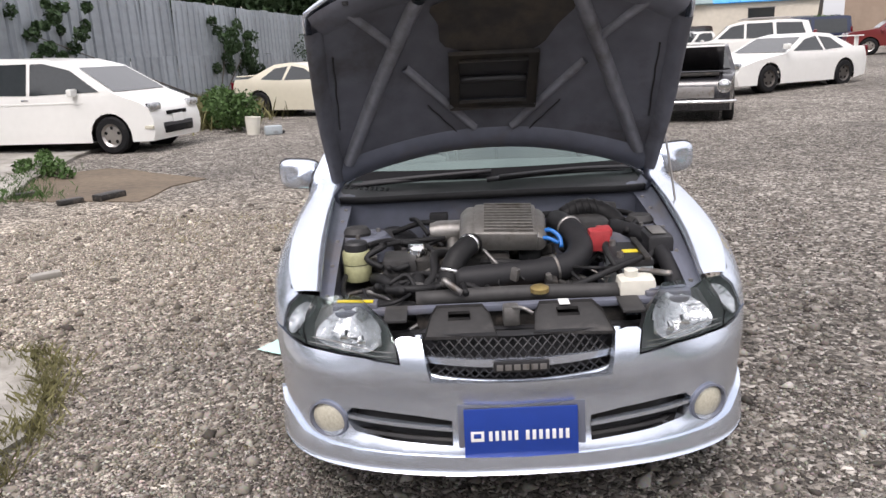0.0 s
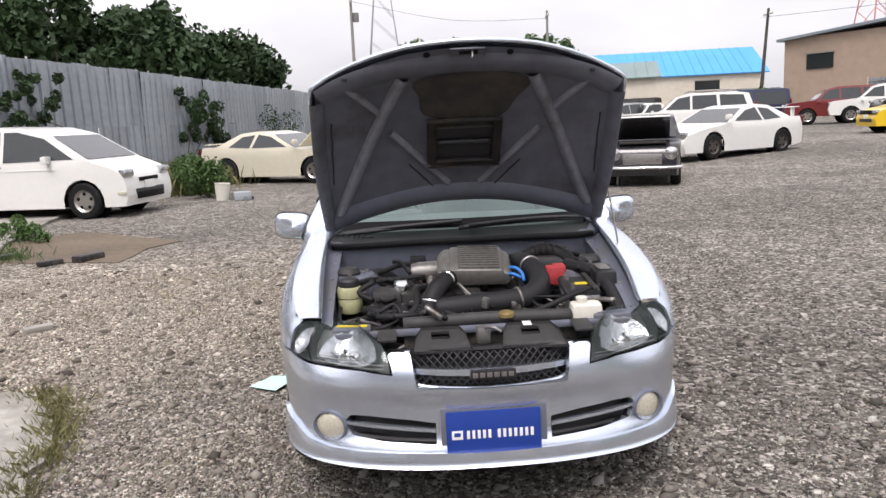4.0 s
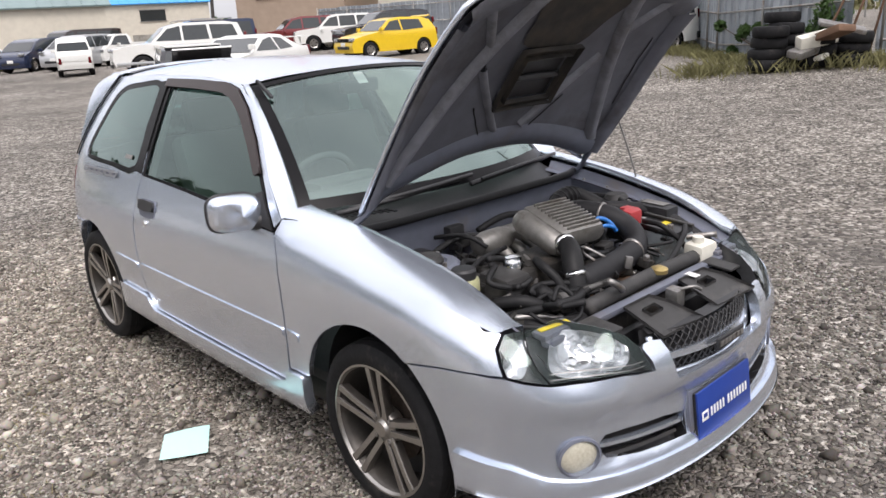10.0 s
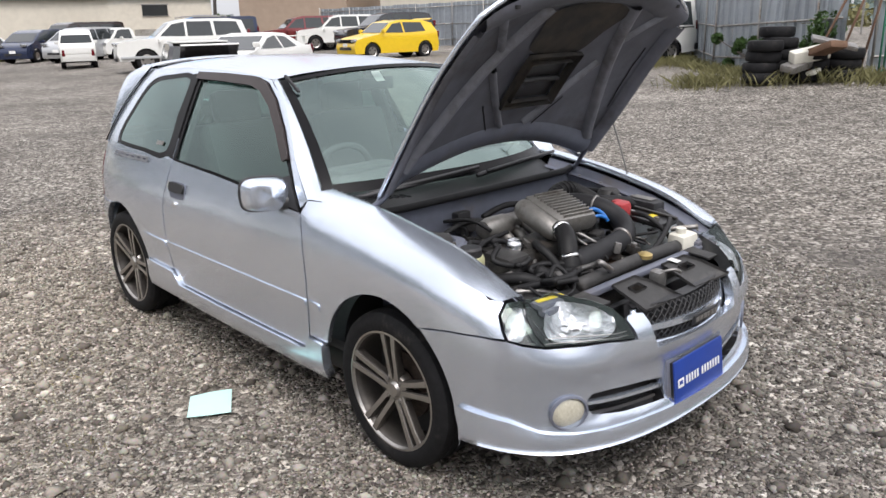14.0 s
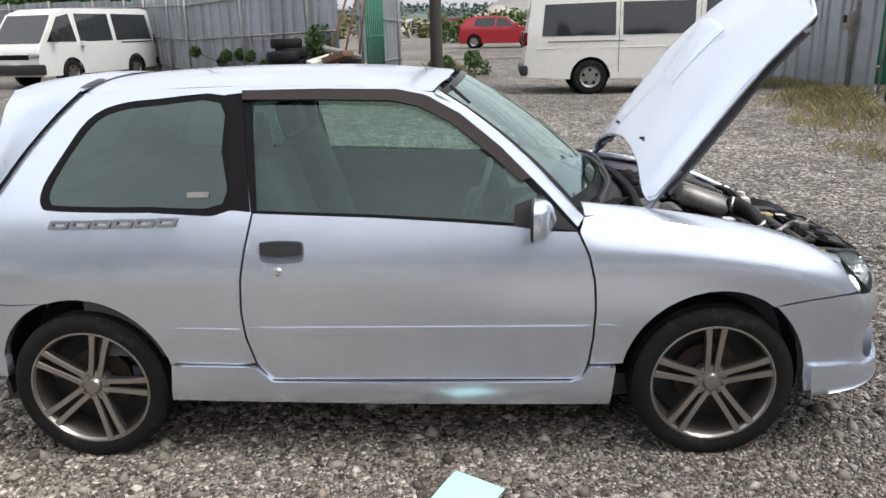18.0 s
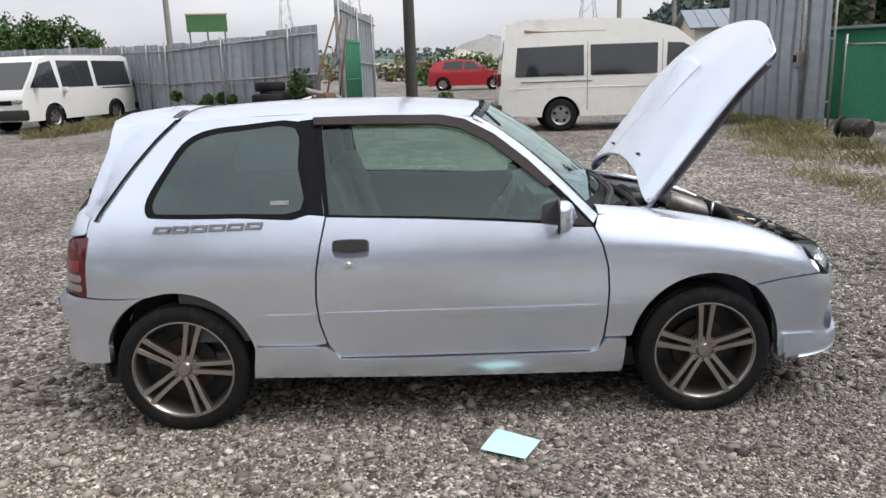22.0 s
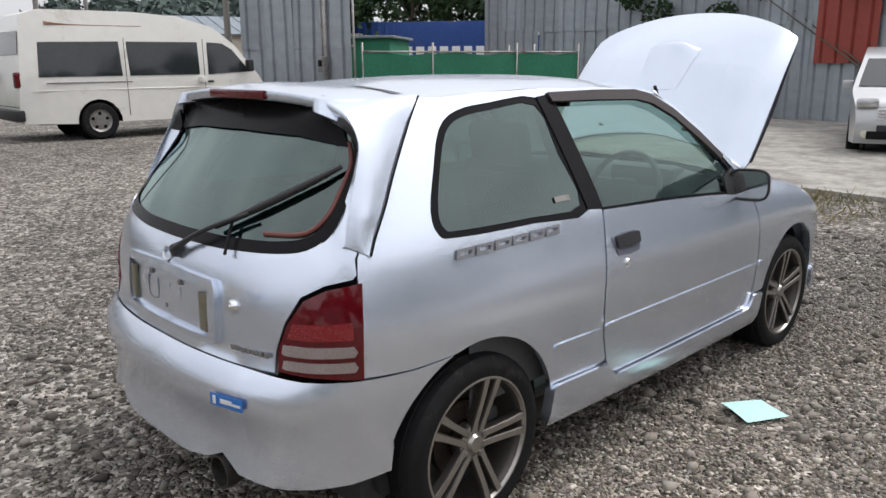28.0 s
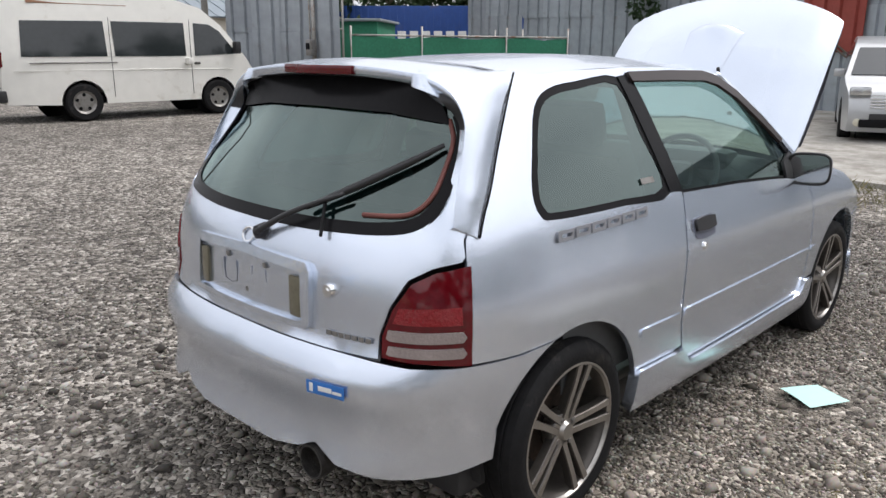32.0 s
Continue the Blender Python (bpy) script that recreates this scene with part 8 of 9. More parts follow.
def yard_tyre(stack, x, y, z, tilt=0, turn=0):
    global tyre_mesh
    if tyre_mesh is None:
        q = bmesh.new()
        q = lathe([(0.18, -0.085), (0.24, -0.10), (0.30, -0.095), (0.32, -0.07), (0.325, 0.0), (0.32, 0.07), (0.30, 0.095), (0.24, 0.10), (0.18, 0.085), (0.20, 0.0), (0.18, -0.085)], 26, "z", caps=False)
        tyre_mesh = bpy.data.meshes.new("tyre")
        q.to_mesh(tyre_mesh)
        q.free()
        tyre_mesh.materials.append(RUBBER)
    ob = new("tyre", tyre_mesh)
    ob.parent = stack
    ob.matrix_basis = pose(x, y, z, tilt, 0, turn)
    return ob


r = random.Random(5)
for sx, sy, n in ((12.3, 4.65, 4), (12.85, 4.6, 5), (12.8, 4.0, 3), (13.2, 3.55, 3)):
    stack = thing("tyre_stack", "stack of old worn black tyres beside the gate", "tyre stack", pose(sx, sy, ground_z(sx, sy)), "tyre stacks by the gate")
    for k in range(n):
        yard_tyre(stack, r.uniform(-0.06, 0.06), r.uniform(-0.06, 0.06), 0.10 + 0.2 * k, r.uniform(-3, 3), r.uniform(0, 90))
drum = thing("scrap_heap", "heap of pale scrap panels and sacks", "scrap", pose(13.0, 3.75, ground_z(13.0, 3.75)))
for k in range(5):
    part("scrap_piece", box(r.uniform(0.3, 0.8), r.uniform(0.2, 0.5), r.uniform(0.08, 0.25), 0.04), (WHITE_PLASTIC, STEEL, WHITE_PLASTIC, RUST, STEEL)[k], drum).matrix_basis = pose(r.uniform(-0.6, -0.3), r.uniform(-0.4, 0.3), 0.10 + 0.14 * k, r.uniform(-20, 20), r.uniform(-20, 20), r.uniform(0, 180))
for k in range(3):
    part("leaning_pole", tube([(-0.5 + 0.5 * k, 0.2 - 0.3 * k, 0), (0.1 + 0.3 * k, -0.55 - 0.1 * k, 2.3)], 0.022, 6, 1), RUST, drum)
sc = thing("green_gate_frame", "small green pipe gate beside the road", "gate", pose(13.9, 3.12, ground_z(13.9, 3.12), 0, 0, -4))
for k in range(10):
    part("bar", tube([(0.22 * k, 0, 0.1), (0.22 * k, 0, 1.9)], 0.018, 6, 1), GREEN_NET, sc)
for z in (0.15, 1.0, 1.85):
    part("rail", tube([(0, 0, z), (2.0, 0, z)], 0.02, 6, 1), GREEN_NET, sc)
bucket = solo("bucket", lathe([(0.0, 0.0), (0.12, 0.0), (0.155, 0.34), (0.165, 0.35), (0.15, 0.35), (0.11, 0.02), (0.0, 0.02)], 22), WHITE_PLASTIC, "white plastic bucket on the ground", "bucket", pose(-3.95, 12.6, 0.0, 0, 4, 0))
jug = thing("fallen_jug", "grey plastic canister lying beside the bucket", "canister", pose(-3.5, 12.4, 0.09, 0, 90, 20))
part("body", box(0.18, 0.2, 0.34, 0.04, (0, 0, -0.17)), BATTERY, jug)
part("cap", lathe([(0.03, 0.0), (0.03, 0.05), (0, 0.05)], 10, "z", (0.05, 0, 0.17)), BLACK_PLASTIC, jug)
for x, y, s in ((-3.95, 5.7, 0.16), (-4.3, 5.5, 0.12), (-3.05, 2.45, 0.09), (-5.1, 6.1, 0.12)):
    b = box(s * 2.2, s, s * 0.5, s * 0.15)
    solo("debris", b, GRIME if s > 0.1 else CONCRETE, "dark lump of rubbish lying on gravel" if s > 0.1 else "loose lump of concrete lying on gravel", "debris", pose(x, y, 0.0, 0, 0, 40 * s * 10))

# ---- buildings ----
CREAM_WALL = material("cream_plaster", (0.56, 0.52, 0.44), 0.85, 0, 0.1, 0.6, 0.1, 20)
TAN_WALL = material("tan_siding", (0.36, 0.275, 0.21), 0.8, 0, 0.1, 0.6, 0.1, 30)
ROOF_GREY = material("grey_steel_roof", (0.22, 0.26, 0.29), 0.5, 0.3, 0.12, 1)
ROOF_GREEN = material("grey_green_roof", (0.20, 0.27, 0.27), 0.6, 0.2, 0.12, 1)
ROOF_BLUE = material("bright_blue_roof", (0.06, 0.33, 0.72), 0.55, 0.1, 0.08, 1)
ROOF_TEAL = material("teal_trim", (0.05, 0.16, 0.17), 0.5, 0.1, 0.1, 1)
# near-black slab colour: the gloom inside the open shed doors is painted
DOOR_GLOOM = material("painted_door_gloom", (0.012, 0.012, 0.013), 0.8)


def gable_house(name, label, place, L, W, eave, ridge, wall, roof, windows=(), trim=None, over=0.4, ribs=True):
    """A building along x: walls, a pitched roof in two slopes, openings on the side that faces -y and on the gable at -x."""
    ob = thing(name, label, "building", place)
    for y in (-W / 2, W / 2):
        part("wall", box(L, 0.15, eave, 0.0, (0, y, 0)), wall, ob)
    for x in (-L / 2, L / 2):
        v = [(x, -W / 2, 0), (x, W / 2, 0), (x, W / 2, eave), (x, 0, ridge), (x, -W / 2, eave)]
        v2 = [(x * 0.985, *p[1:]) for p in v]
        part("gable_wall", ([Vector(p) for p in v + v2], [(0, 1, 2, 3, 4), (9, 8, 7, 6, 5)] + [(k, (k + 1) % 5, 5 + (k + 1) % 5, 5 + k) for k in range(5)], False), wall, ob)
    for m in (-1, 1):
        slope = math.atan2(ridge - eave, W / 2)
        lng = (W / 2 + over) / math.cos(slope)
        rf = part("roof", box(L + 2 * over, lng, 0.10, 0.0, (0, -lng / 2, 0)), roof, ob)
        rf.matrix_basis = pose(0, 0, ridge, 0, 0, 0 if m < 0 else 180) @ pose(0, 0, 0, math.degrees(slope), 0, 0)
        if ribs:
            for k in range(int(L / 0.9)):
                part("roof_rib", box(0.06, lng, 0.05, 0.0, (-L / 2 + 0.9 * k + 0.4, -lng / 2, 0.10)), roof, rf)
        if trim:
            part("eave_trim", box(L + 2 * over, 0.08, 0.25, 0.0, (0, -lng, -0.15)), trim, rf)
    for face, u, z, w, h, mat in windows:
        if face == "s":
            fr = part("window", box(w, 0.10, h, 0.0, (u, -W / 2 - 0.06, z)), mat, ob)
            part("window_frame", box(w + 0.16, 0.05, 0.08, 0.0, (u, -W / 2 - 0.13, z + h)), STEEL, fr)
            part("window_sill", box(w + 0.16, 0.08, 0.06, 0.0, (u, -W / 2 - 0.14, z - 0.06)), STEEL, fr)
        else:
            fr = part("window", box(0.10, w, h, 0.0, (-L / 2 - 0.06, u, z)), mat, ob)
            part("window_frame", box(0.05, w + 0.16, 0.08, 0.0, (-L / 2 - 0.13, u, z + h)), STEEL, fr)
            part("window_sill", box(0.08, w + 0.16, 0.06, 0.0, (-L / 2 - 0.14, u, z - 0.06)), STEEL, fr)
    return ob


gable_house("grey_roof_shed", "long cream shed with a grey-green roof and an open door", pose(7.3, 62.0, 0.2, 0, 0, -15), 27.0, 9.0, 3.7, 5.0, CREAM_WALL, ROOF_GREEN, [("s", 0.3, 0.0, 6.2, 2.6, DOOR_GLOOM), ("s", -7.0, 0.0, 4.0, 2.4, DOOR_GLOOM)])
gable_house("blue_roof_hall", "wide hall with a bright blue roof", pose(21.3, 83.0, 0.2, 0, 0, -12), 34.0, 14.0, 4.6, 7.4, CREAM_WALL, ROOF_BLUE, [("s", 11.5, 2.9, 2.4, 1.0, BG_GLASS)])
tan = thing("tan_building", "two-storey tan building with a flat sloping roof", "building", pose(32.2, 48.2, 0.3, 0, 0, -62))
part("wall", box(8.6, 7.0, 5.6, 0.0), TAN_WALL, tan)
part("roof", box(9.4, 7.8, 0.18, 0.0), ROOF_GREY, tan).matrix_basis = pose(0, 0, 5.75, 0, -4, 0)
part("roof_edge", box(0.2, 7.8, 0.9, 0.0, (4.25, 0, 5.2)), TAN_WALL, tan)
for x, z, w, h in ((-1.6, 3.4, 1.9, 1.0), (2.6, 0.5, 1.6, 0.7)):
    fr = part("window", box(w, 0.1, h, 0.0, (x, -3.53, z)), BG_GLASS, tan)
    part("window_frame", box(w + 0.2, 0.06, 0.08, 0.0, (x, -3.6, z + h)), STEEL, fr)
fr = part("window", box(0.1, 1.2, 0.8, 0.0, (-4.33, -1.5, 3.6)), BG_GLASS, tan)
gable_house("grey_roof_house", "cream house with a grey steel roof and teal trim", pose(37.3, 36.2, 0.4, 0, 0, -50), 11.5, 10.0, 4.6, 7.3, CREAM_WALL, ROOF_GREY, [], ROOF_TEAL, 0.7)
gable_house("far_workshop", "low grey workshop beyond the fence", pose(48.0, -26.0, 0.0, 0, 0, 80), 20.0, 8.0, 3.4, 4.6, CREAM_WALL, ROOF_GREY)
wall2 = thing("block_wall", "low grey block wall in front of the blue-roofed hall", "wall", pose(30.0, 61.0, 0.2, 0, 0, -12), kind="structure")
part("wall", box(12.0, 0.15, 1.6, 0.0), CONCRETE, wall2)
sheet_fence("far_screen", "grey sheet screen beside the hall", [(24.5, 52.5), (30.0, 56.5)], 2.2, 1, 9)

# ---- poles, wires, pylons ----
POLE = material("concrete_pole", (0.25, 0.24, 0.22), 0.85, 0, 0.12, 2)
DARK_POLE = material("dark_pole", (0.06, 0.055, 0.05), 0.85, 0, 0.2, 2)
WIRE = material("black_wire", (0.03, 0.03, 0.032), 0.7)


def pole(x, y, high, arms=1, mat=POLE, lean=0.0):
    ob = thing("utility_pole", "tall utility pole with wires" if arms else "plain tall pole beside the gate", "pole", pose(x, y, ground_z(x, y), 0, lean, 0))
    part("shaft", lathe([(0.0, 0.0), (0.16, 0.0), (0.10, high), (0.0, high)], 12), mat, ob)
    for k in range(arms):
        part("cross_arm", box(0.08, 1.5, 0.08, 0.01, (0, 0, high - 0.5 - 0.7 * k)), STEEL, ob)
        for y0 in (-0.65, -0.25, 0.25, 0.65):
            part("insulator", lathe([(0.03, 0.0), (0.05, 0.05), (0.03, 0.14), (0.0, 0.15)], 8, "z", (0, y0, high - 0.42 - 0.7 * k)), WHITE_PLASTIC, ob)
    if arms > 1:
        part("transformer", lathe([(0.0, 0.0), (0.22, 0.0), (0.24, 0.1), (0.24, 0.7), (0.0, 0.75)], 14, "z", (0.35, 0, high - 2.6)), STEEL, ob)
    return ob


pole(16.5, 1.72, 9.5, 0, DARK_POLE, -1.0)
pole(33.5, 13.5, 9.5, 2)
pole(41.0, -9.5, 9.5, 1)
pole(52.0, -16.0, 9.0, 1)
pole(30.0, -14.0, 11.0, 0, POLE)
pole(-3.5, 60.0, 12.0, 2)
pole(13.0, 64.0, 10.0, 1)
pole(29.0, 58.0, 8.5, 1, DARK_POLE, 4)
pole(44.0, 38.0, 9.5, 1)
pole(40.5, 28.0, 8.0, 0)
cables = thing("overhead_wires", "thin black overhead wires across the sky", "wire", kind="structure")
for k in range(7):
    za, zb = 10.5 + 0.55 * k, 9.2 + 0.35 * k
    part("wire", tube([(36 + k, 30 - k, za - 1.2), (35 + k, 5, za - 2.2), (38 + 1.5 * k, -25, zb - 0.4)], 0.016, 4, 5), WIRE, cables)
for a, b, sag in (((33.5, 13.5, 9.2), (41.0, -9.5, 9.3), 0.7), ((33.5, 13.5, 8.6), (16.4, 1.72, 9.2), 0.5), ((41, -9.5, 9.2), (52, -16, 8.8), 0.4), ((33.5, 13.5, 9.3), (44, 38, 9.2), 0.8), ((-3.5, 60, 11), (13, 64, 9.6), 0.8), ((44, 38, 9.2), (29, 58, 8.3), 0.6)):
    m = tuple((p + q) / 2 - (sag if i == 2 else 0) for i, (p, q) in enumerate(zip(a, b)))
    part("wire", tube([a, m, b], 0.016, 4, 6), WIRE, cables)


def pylon(x, y, high, mat, wide=5.0, label="distant steel lattice pylon"):
    ob = thing("pylon", label, "pylon", pose(x, y, -1))
    for sx in (-1, 1):
        for sy in (-1, 1):
            part("leg", tube([(sx * wide / 2, sy * wide / 2, 0), (sx * wide * 0.18, sy * wide * 0.18, high * 0.65), (sx * 0.3, sy * 0.3, high)], 0.12, 4, 1), mat, ob)
    steps = 9
    for k in range(steps):
        z0, z1 = high * k / steps, high * (k + 1) / steps
        w0, w1 = (np.interp(z, [0, high * 0.65, high], [wide / 2, wide * 0.18, 0.3]) for z in (z0, z1))
        for sx, sy in ((1, 0), (-1, 0), (0, 1), (0, -1)):
            a = Vector((sx * w0 + (w0 if not sx else 0), sy * w0 + (w0 if not sy else 0), z0))
            b = Vector((sx * w1 - (w1 if not sx else 0), sy * w1 - (w1 if not sy else 0), z1))
            part("brace", tube([a, b], 0.07, 4, 1), mat, ob)
    for f, w in ((0.72, 5.0), (0.82, 4.4), (0.92, 3.6)):
        part("cross_arm", box(0.3, 2 * w, 0.25, 0.0, (0, 0, high * f)), mat, ob)
    return ob


# far steel is paled in its own colour to stand for haze
PYLON_GREY = material("haze_tinted_steel", (0.36, 0.38, 0.40), 0.8, 0, 0.05, 1)
PYLON_RED = material("red_white_steel", (0.62, 0.24, 0.24), 0.8, 0, 0.1, 0.2)
pylon(88, 135, 42, PYLON_RED, 10, "red and white steel lattice tower far off")
pylon(170, 190, 44, PYLON_GREY, 9)
pylon(300, 30, 46, PYLON_GREY, 9)
pylon(330, 62, 46, PYLON_GREY, 9)
pylon(280, -55, 42, PYLON_GREY, 9)
pylon(-2, 150, 40, PYLON_GREY, 9)
pylon(120, 150, 36, PYLON_GREY, 8)
board = thing("green_signboard", "large plain green signboard on steel legs", "sign", pose(42.8, 14.3, 0.4, 0, 0, -74))
part("panel", box(2.3, 0.12, 0.95, 0.0, (0, 0, 3.6)), material("green_board", (0.06, 0.16, 0.06), 0.7, 0, 0.1, 1), board)
for k in (-1.0, 0, 1.0):
    part("leg", box(0.1, 0.1, 4.2, 0.0, (k, 0.15, 0)), STEEL, board)
part("panel_rim", box(2.4, 0.16, 0.08, 0.0, (0, 0, 4.55)), material("tan_rim", (0.4, 0.3, 0.18), 0.8), board)

# spoil heaps and machinery beyond the road
HEAP = material("grey_spoil", (0.27, 0.26, 0.25), 0.95, 0, 0.15, 0.2, 0.3, 3)
HEAP_TAN = material("tan_spoil", (0.40, 0.36, 0.30), 0.95, 0, 0.15, 0.2, 0.3, 3)


def heap(name, x, y, rx, ry, high, mat, label):
    def f(u, v):
        a, q = 2 * math.pi * u, v
        k = 1 + 0.16 * noise.noise(Vector((math.cos(a) * 2, math.sin(a) * 2, x)))
        h = high * max(0, 1 - q ** 1.25) * (1 + 0.10 * noise.noise(Vector((q * 5, a * 2, y))))
        return x + rx * k * q * math.cos(a), y + ry * k * q * math.sin(a), h + 0.2
    solo(name, grid(36, 12, f), mat, label, "heap", kind="structure")


heap("spoil_heap", 135, -9, 22, 14, 6.4, HEAP, "large heap of grey crushed stone far off")
heap("spoil_heap", 120, -3.4, 18, 7, 3.9, HEAP_TAN, "long heap of tan sand far off")
heap("spoil_heap", 170, -45, 26, 30, 7.0, HEAP, "large heap of grey crushed stone far off")
for k in range(14):
    x, y = 85 + r.uniform(-6, 12), 2 + 1.9 * k * 0.6 - 4
    solo("site_machine", box(r.uniform(2, 4), r.uniform(1.0, 2.0), r.uniform(0.8, 2.0), 0.1), r.choice((CAR_NAVY, CAR_BLACK, CAR_WHITE, CAR_RED, STEEL)), "small machine far off beyond the road", "machine", pose(x, y, 0.2, 0, 0, r.uniform(0, 90)), "machines on the far site")

# ---- plants ----
LEAF = material("green_leaf", (0.055, 0.105, 0.028), 0.6, 0, 0.35, 2, specular=0.3)
LEAF_DARK = material("dark_green_leaf", (0.028, 0.055, 0.02), 0.65, 0, 0.4, 2, specular=0.3)
GRASS = material("dry_green_grass", (0.19, 0.18, 0.085), 0.7, 0, 0.35, 2, specular=0.2)
STRAW = material("straw_grass", (0.30, 0.26, 0.13), 0.75, 0, 0.3, 2, specular=0.2)
BARK = material("grey_bark", (0.11, 0.09, 0.07), 0.9, 0, 0.3, 4, 0.4, 30)


def quads(name, centres, mats_size, mat, seed, upright=False):
    """Many small leaves or blades in one mesh, at centres (n, 3)."""
    rr = np.random.default_rng(seed)
    n = len(centres)
    lo, hi = mats_size
    s = rr.uniform(lo, hi, n)[:, None]
    a = rr.uniform(0, 2 * np.pi, n)
    if upright:
        side_v = np.stack([np.cos(a), np.sin(a), np.zeros(n)], 1) * s * 0.035
        lean = np.stack([rr.normal(0, 0.35, n), rr.normal(0, 0.35, n), np.ones(n)], 1) * s
        v = np.stack([centres - side_v, centres + side_v, centres + lean * 0.6 + side_v * 0.6, centres + lean * np.array([1.35, 1.35, 1.0])], 1)
    else:
        d1 = rr.normal(0, 1, (n, 3))
        d1 /= np.linalg.norm(d1, axis=1)[:, None]
        d2 = np.cross(d1, rr.normal(0, 1, (n, 3)))
        d2 /= np.linalg.norm(d2, axis=1)[:, None]
        v = np.stack([centres - d1 * s, centres + d2 * s * 0.5, centres + d1 * s, centres - d2 * s * 0.5], 1)
    v = v.reshape(-1, 3)
    me = bpy.data.meshes.new(name)
    me.vertices.add(len(v))
    me.vertices.foreach_set("co", v.ravel())
    me.loops.add(4 * n)
    me.loops.foreach_set("vertex_index", np.arange(4 * n))
    me.polygons.add(n)
    me.polygons.foreach_set("loop_start", np.arange(0, 4 * n, 4))
    me.materials.append(mat)
    me.update()
    return me


def tufts(name, label, spots, blades, high, spread, mat, seed):
    """Grass in tufts about spots (x, y)."""
    rr = np.random.default_rng(seed)
    k = rr.integers(0, len(spots), blades)
    p = np.array(spots, float)[k] + rr.normal(0, spread, (blades, 2))
    z = np.array([ground_z(x, y) for x, y in p])
    return tagged(new(name, quads(name, np.column_stack([p, z]), high, mat, seed, True)), label, "grass", kind="stuff")


def strip(x0, y0, x1, y1, n, wob, seed):
    rr = random.Random(seed)
    return [(x0 + (x1 - x0) * k / n + rr.uniform(-wob, wob), y0 + (y1 - y0) * k / n + rr.uniform(-wob, wob)) for k in range(n + 1)]


tufts("grass_strip", "rough green grass along the pavement edge", strip(-3.0, -4.2, 5.6, -3.9, 26, 0.5, 1), 3639, (0.030, 0.105), 0.22, GRASS, 1)
tufts("dry_grass", "dry yellow grass along the pavement edge", strip(-3.0, -4.0, 6.5, -4.2, 22, 0.5, 2), 2100, (0.036, 0.121), 0.22, STRAW, 2)
tufts("grass_strip", "rough grass beside the parked van", strip(10.6, -5.9, 13.5, -5.6, 10, 0.4, 3) + strip(6.5, -4.8, 11.5, -5.6, 14, 0.6, 4), 2940, (0.060, 0.226), 0.22, GRASS, 3)
tufts("dry_grass", "dry grass beside the parked van", strip(7.0, -4.6, 12.0, -5.4, 14, 0.7, 5), 1750, (0.042, 0.182), 0.25, STRAW, 4)
tufts("grass_strip", "weeds along the foot of the fence", strip(13.3, 4.0, 17.3, 8.6, 16, 0.2, 6) + strip(17.4, 8.8, 22.4, 12.5, 16, 0.25, 7) + strip(15.0, 10.6, 19.5, 10.2, 20, 0.3, 8), 6500, (0.06, 0.28), 0.22, GRASS, 5)
tufts("grass_strip", "weeds around the tyres and the gate", strip(12.2, 5.8, 14.2, 1.6, 18, 0.5, 9) + strip(14.5, 1.9, 19, 1.6, 10, 0.4, 10), 5000, (0.07, 0.33), 0.25, GRASS, 6)
tufts("grass_strip", "weeds by the concrete pad", strip(-5.3, 6.2, -6.0, 8.0, 8, 0.25, 11) + strip(-4.8, 6.0, -5.6, 5.8, 5, 0.15, 12), 1000, (0.04, 0.13), 0.16, LEAF, 7)
tufts("grass_strip", "tall weeds beyond the people carrier", strip(-5.6, 14.0, -5.0, 18.5, 14, 0.5, 13) + strip(-9.3, 12, -5.6, 38, 40, 0.4, 14), 6500, (0.12, 0.61), 0.35, GRASS, 8)
tufts("grass_strip", "weeds on the broken slab edge", [(-1.98, 0.3), (-2.05, 0.42), (-1.95, 0.1), (-2.0, -0.1), (-2.2, 0.75), (-2.35, 0.9), (-2.1, 0.55), (-1.93, 0.0), (-1.9, -0.3)], 1500, (0.03, 0.09), 0.06, GRASS, 9)
tufts("dry_grass", "scattered dry weeds in the gravel", [(random.Random(k).uniform(-3.5, -1.2), random.Random(k + 99).uniform(-1.5, 4.5)) for k in range(26)], 1500, (0.01, 0.04), 0.10, STRAW, 10)
tufts("grass_strip", "weeds along the far edge of the yard", strip(7.0, 45.0, 12.0, 50.0, 12, 0.8, 15), 3000, (0.10, 0.39), 0.4, GRASS, 11)


def bush(name, label, blobs, leaves, size, mat, seed, category="bush"):
    rr = np.random.default_rng(seed)
    k = rr.integers(0, len(blobs), leaves)
    b = np.array(blobs, float)[k]
    d = rr.normal(0, 1, (leaves, 3))
    d /= np.linalg.norm(d, axis=1)[:, None]
    p = b[:, :3] + d * b[:, 3:4] * rr.uniform(0.55, 1.12, leaves)[:, None] ** 0.7
    p = p[p[:, 2] > 0.03]
    ob = thing(name, label, category)
    part("leaves", quads(name + "_leaves", p, size, mat, seed), None, ob)
    r2 = random.Random(seed)
    for q in r2.sample(blobs, min(5, len(blobs))):
        part("stem", tube([(blobs[0][0], blobs[0][1], 0.0), ((q[0] + blobs[0][0]) / 2, (q[1] + blobs[0][1]) / 2, q[2] * 0.5), (q[0], q[1], q[2])], [0.03, 0.02, 0.008], 6), BARK, ob)
    return ob


def blob_row(x0, y0, x1, y1, n, z, rad, seed, wob=0.3):
    rr = random.Random(seed)
    return [(x0 + (x1 - x0) * k / max(1, n - 1) + rr.uniform(-wob, wob), y0 + (y1 - y0) * k / max(1, n - 1) + rr.uniform(-wob, wob), rr.uniform(*z), rr.uniform(*rad)) for k in range(n)]


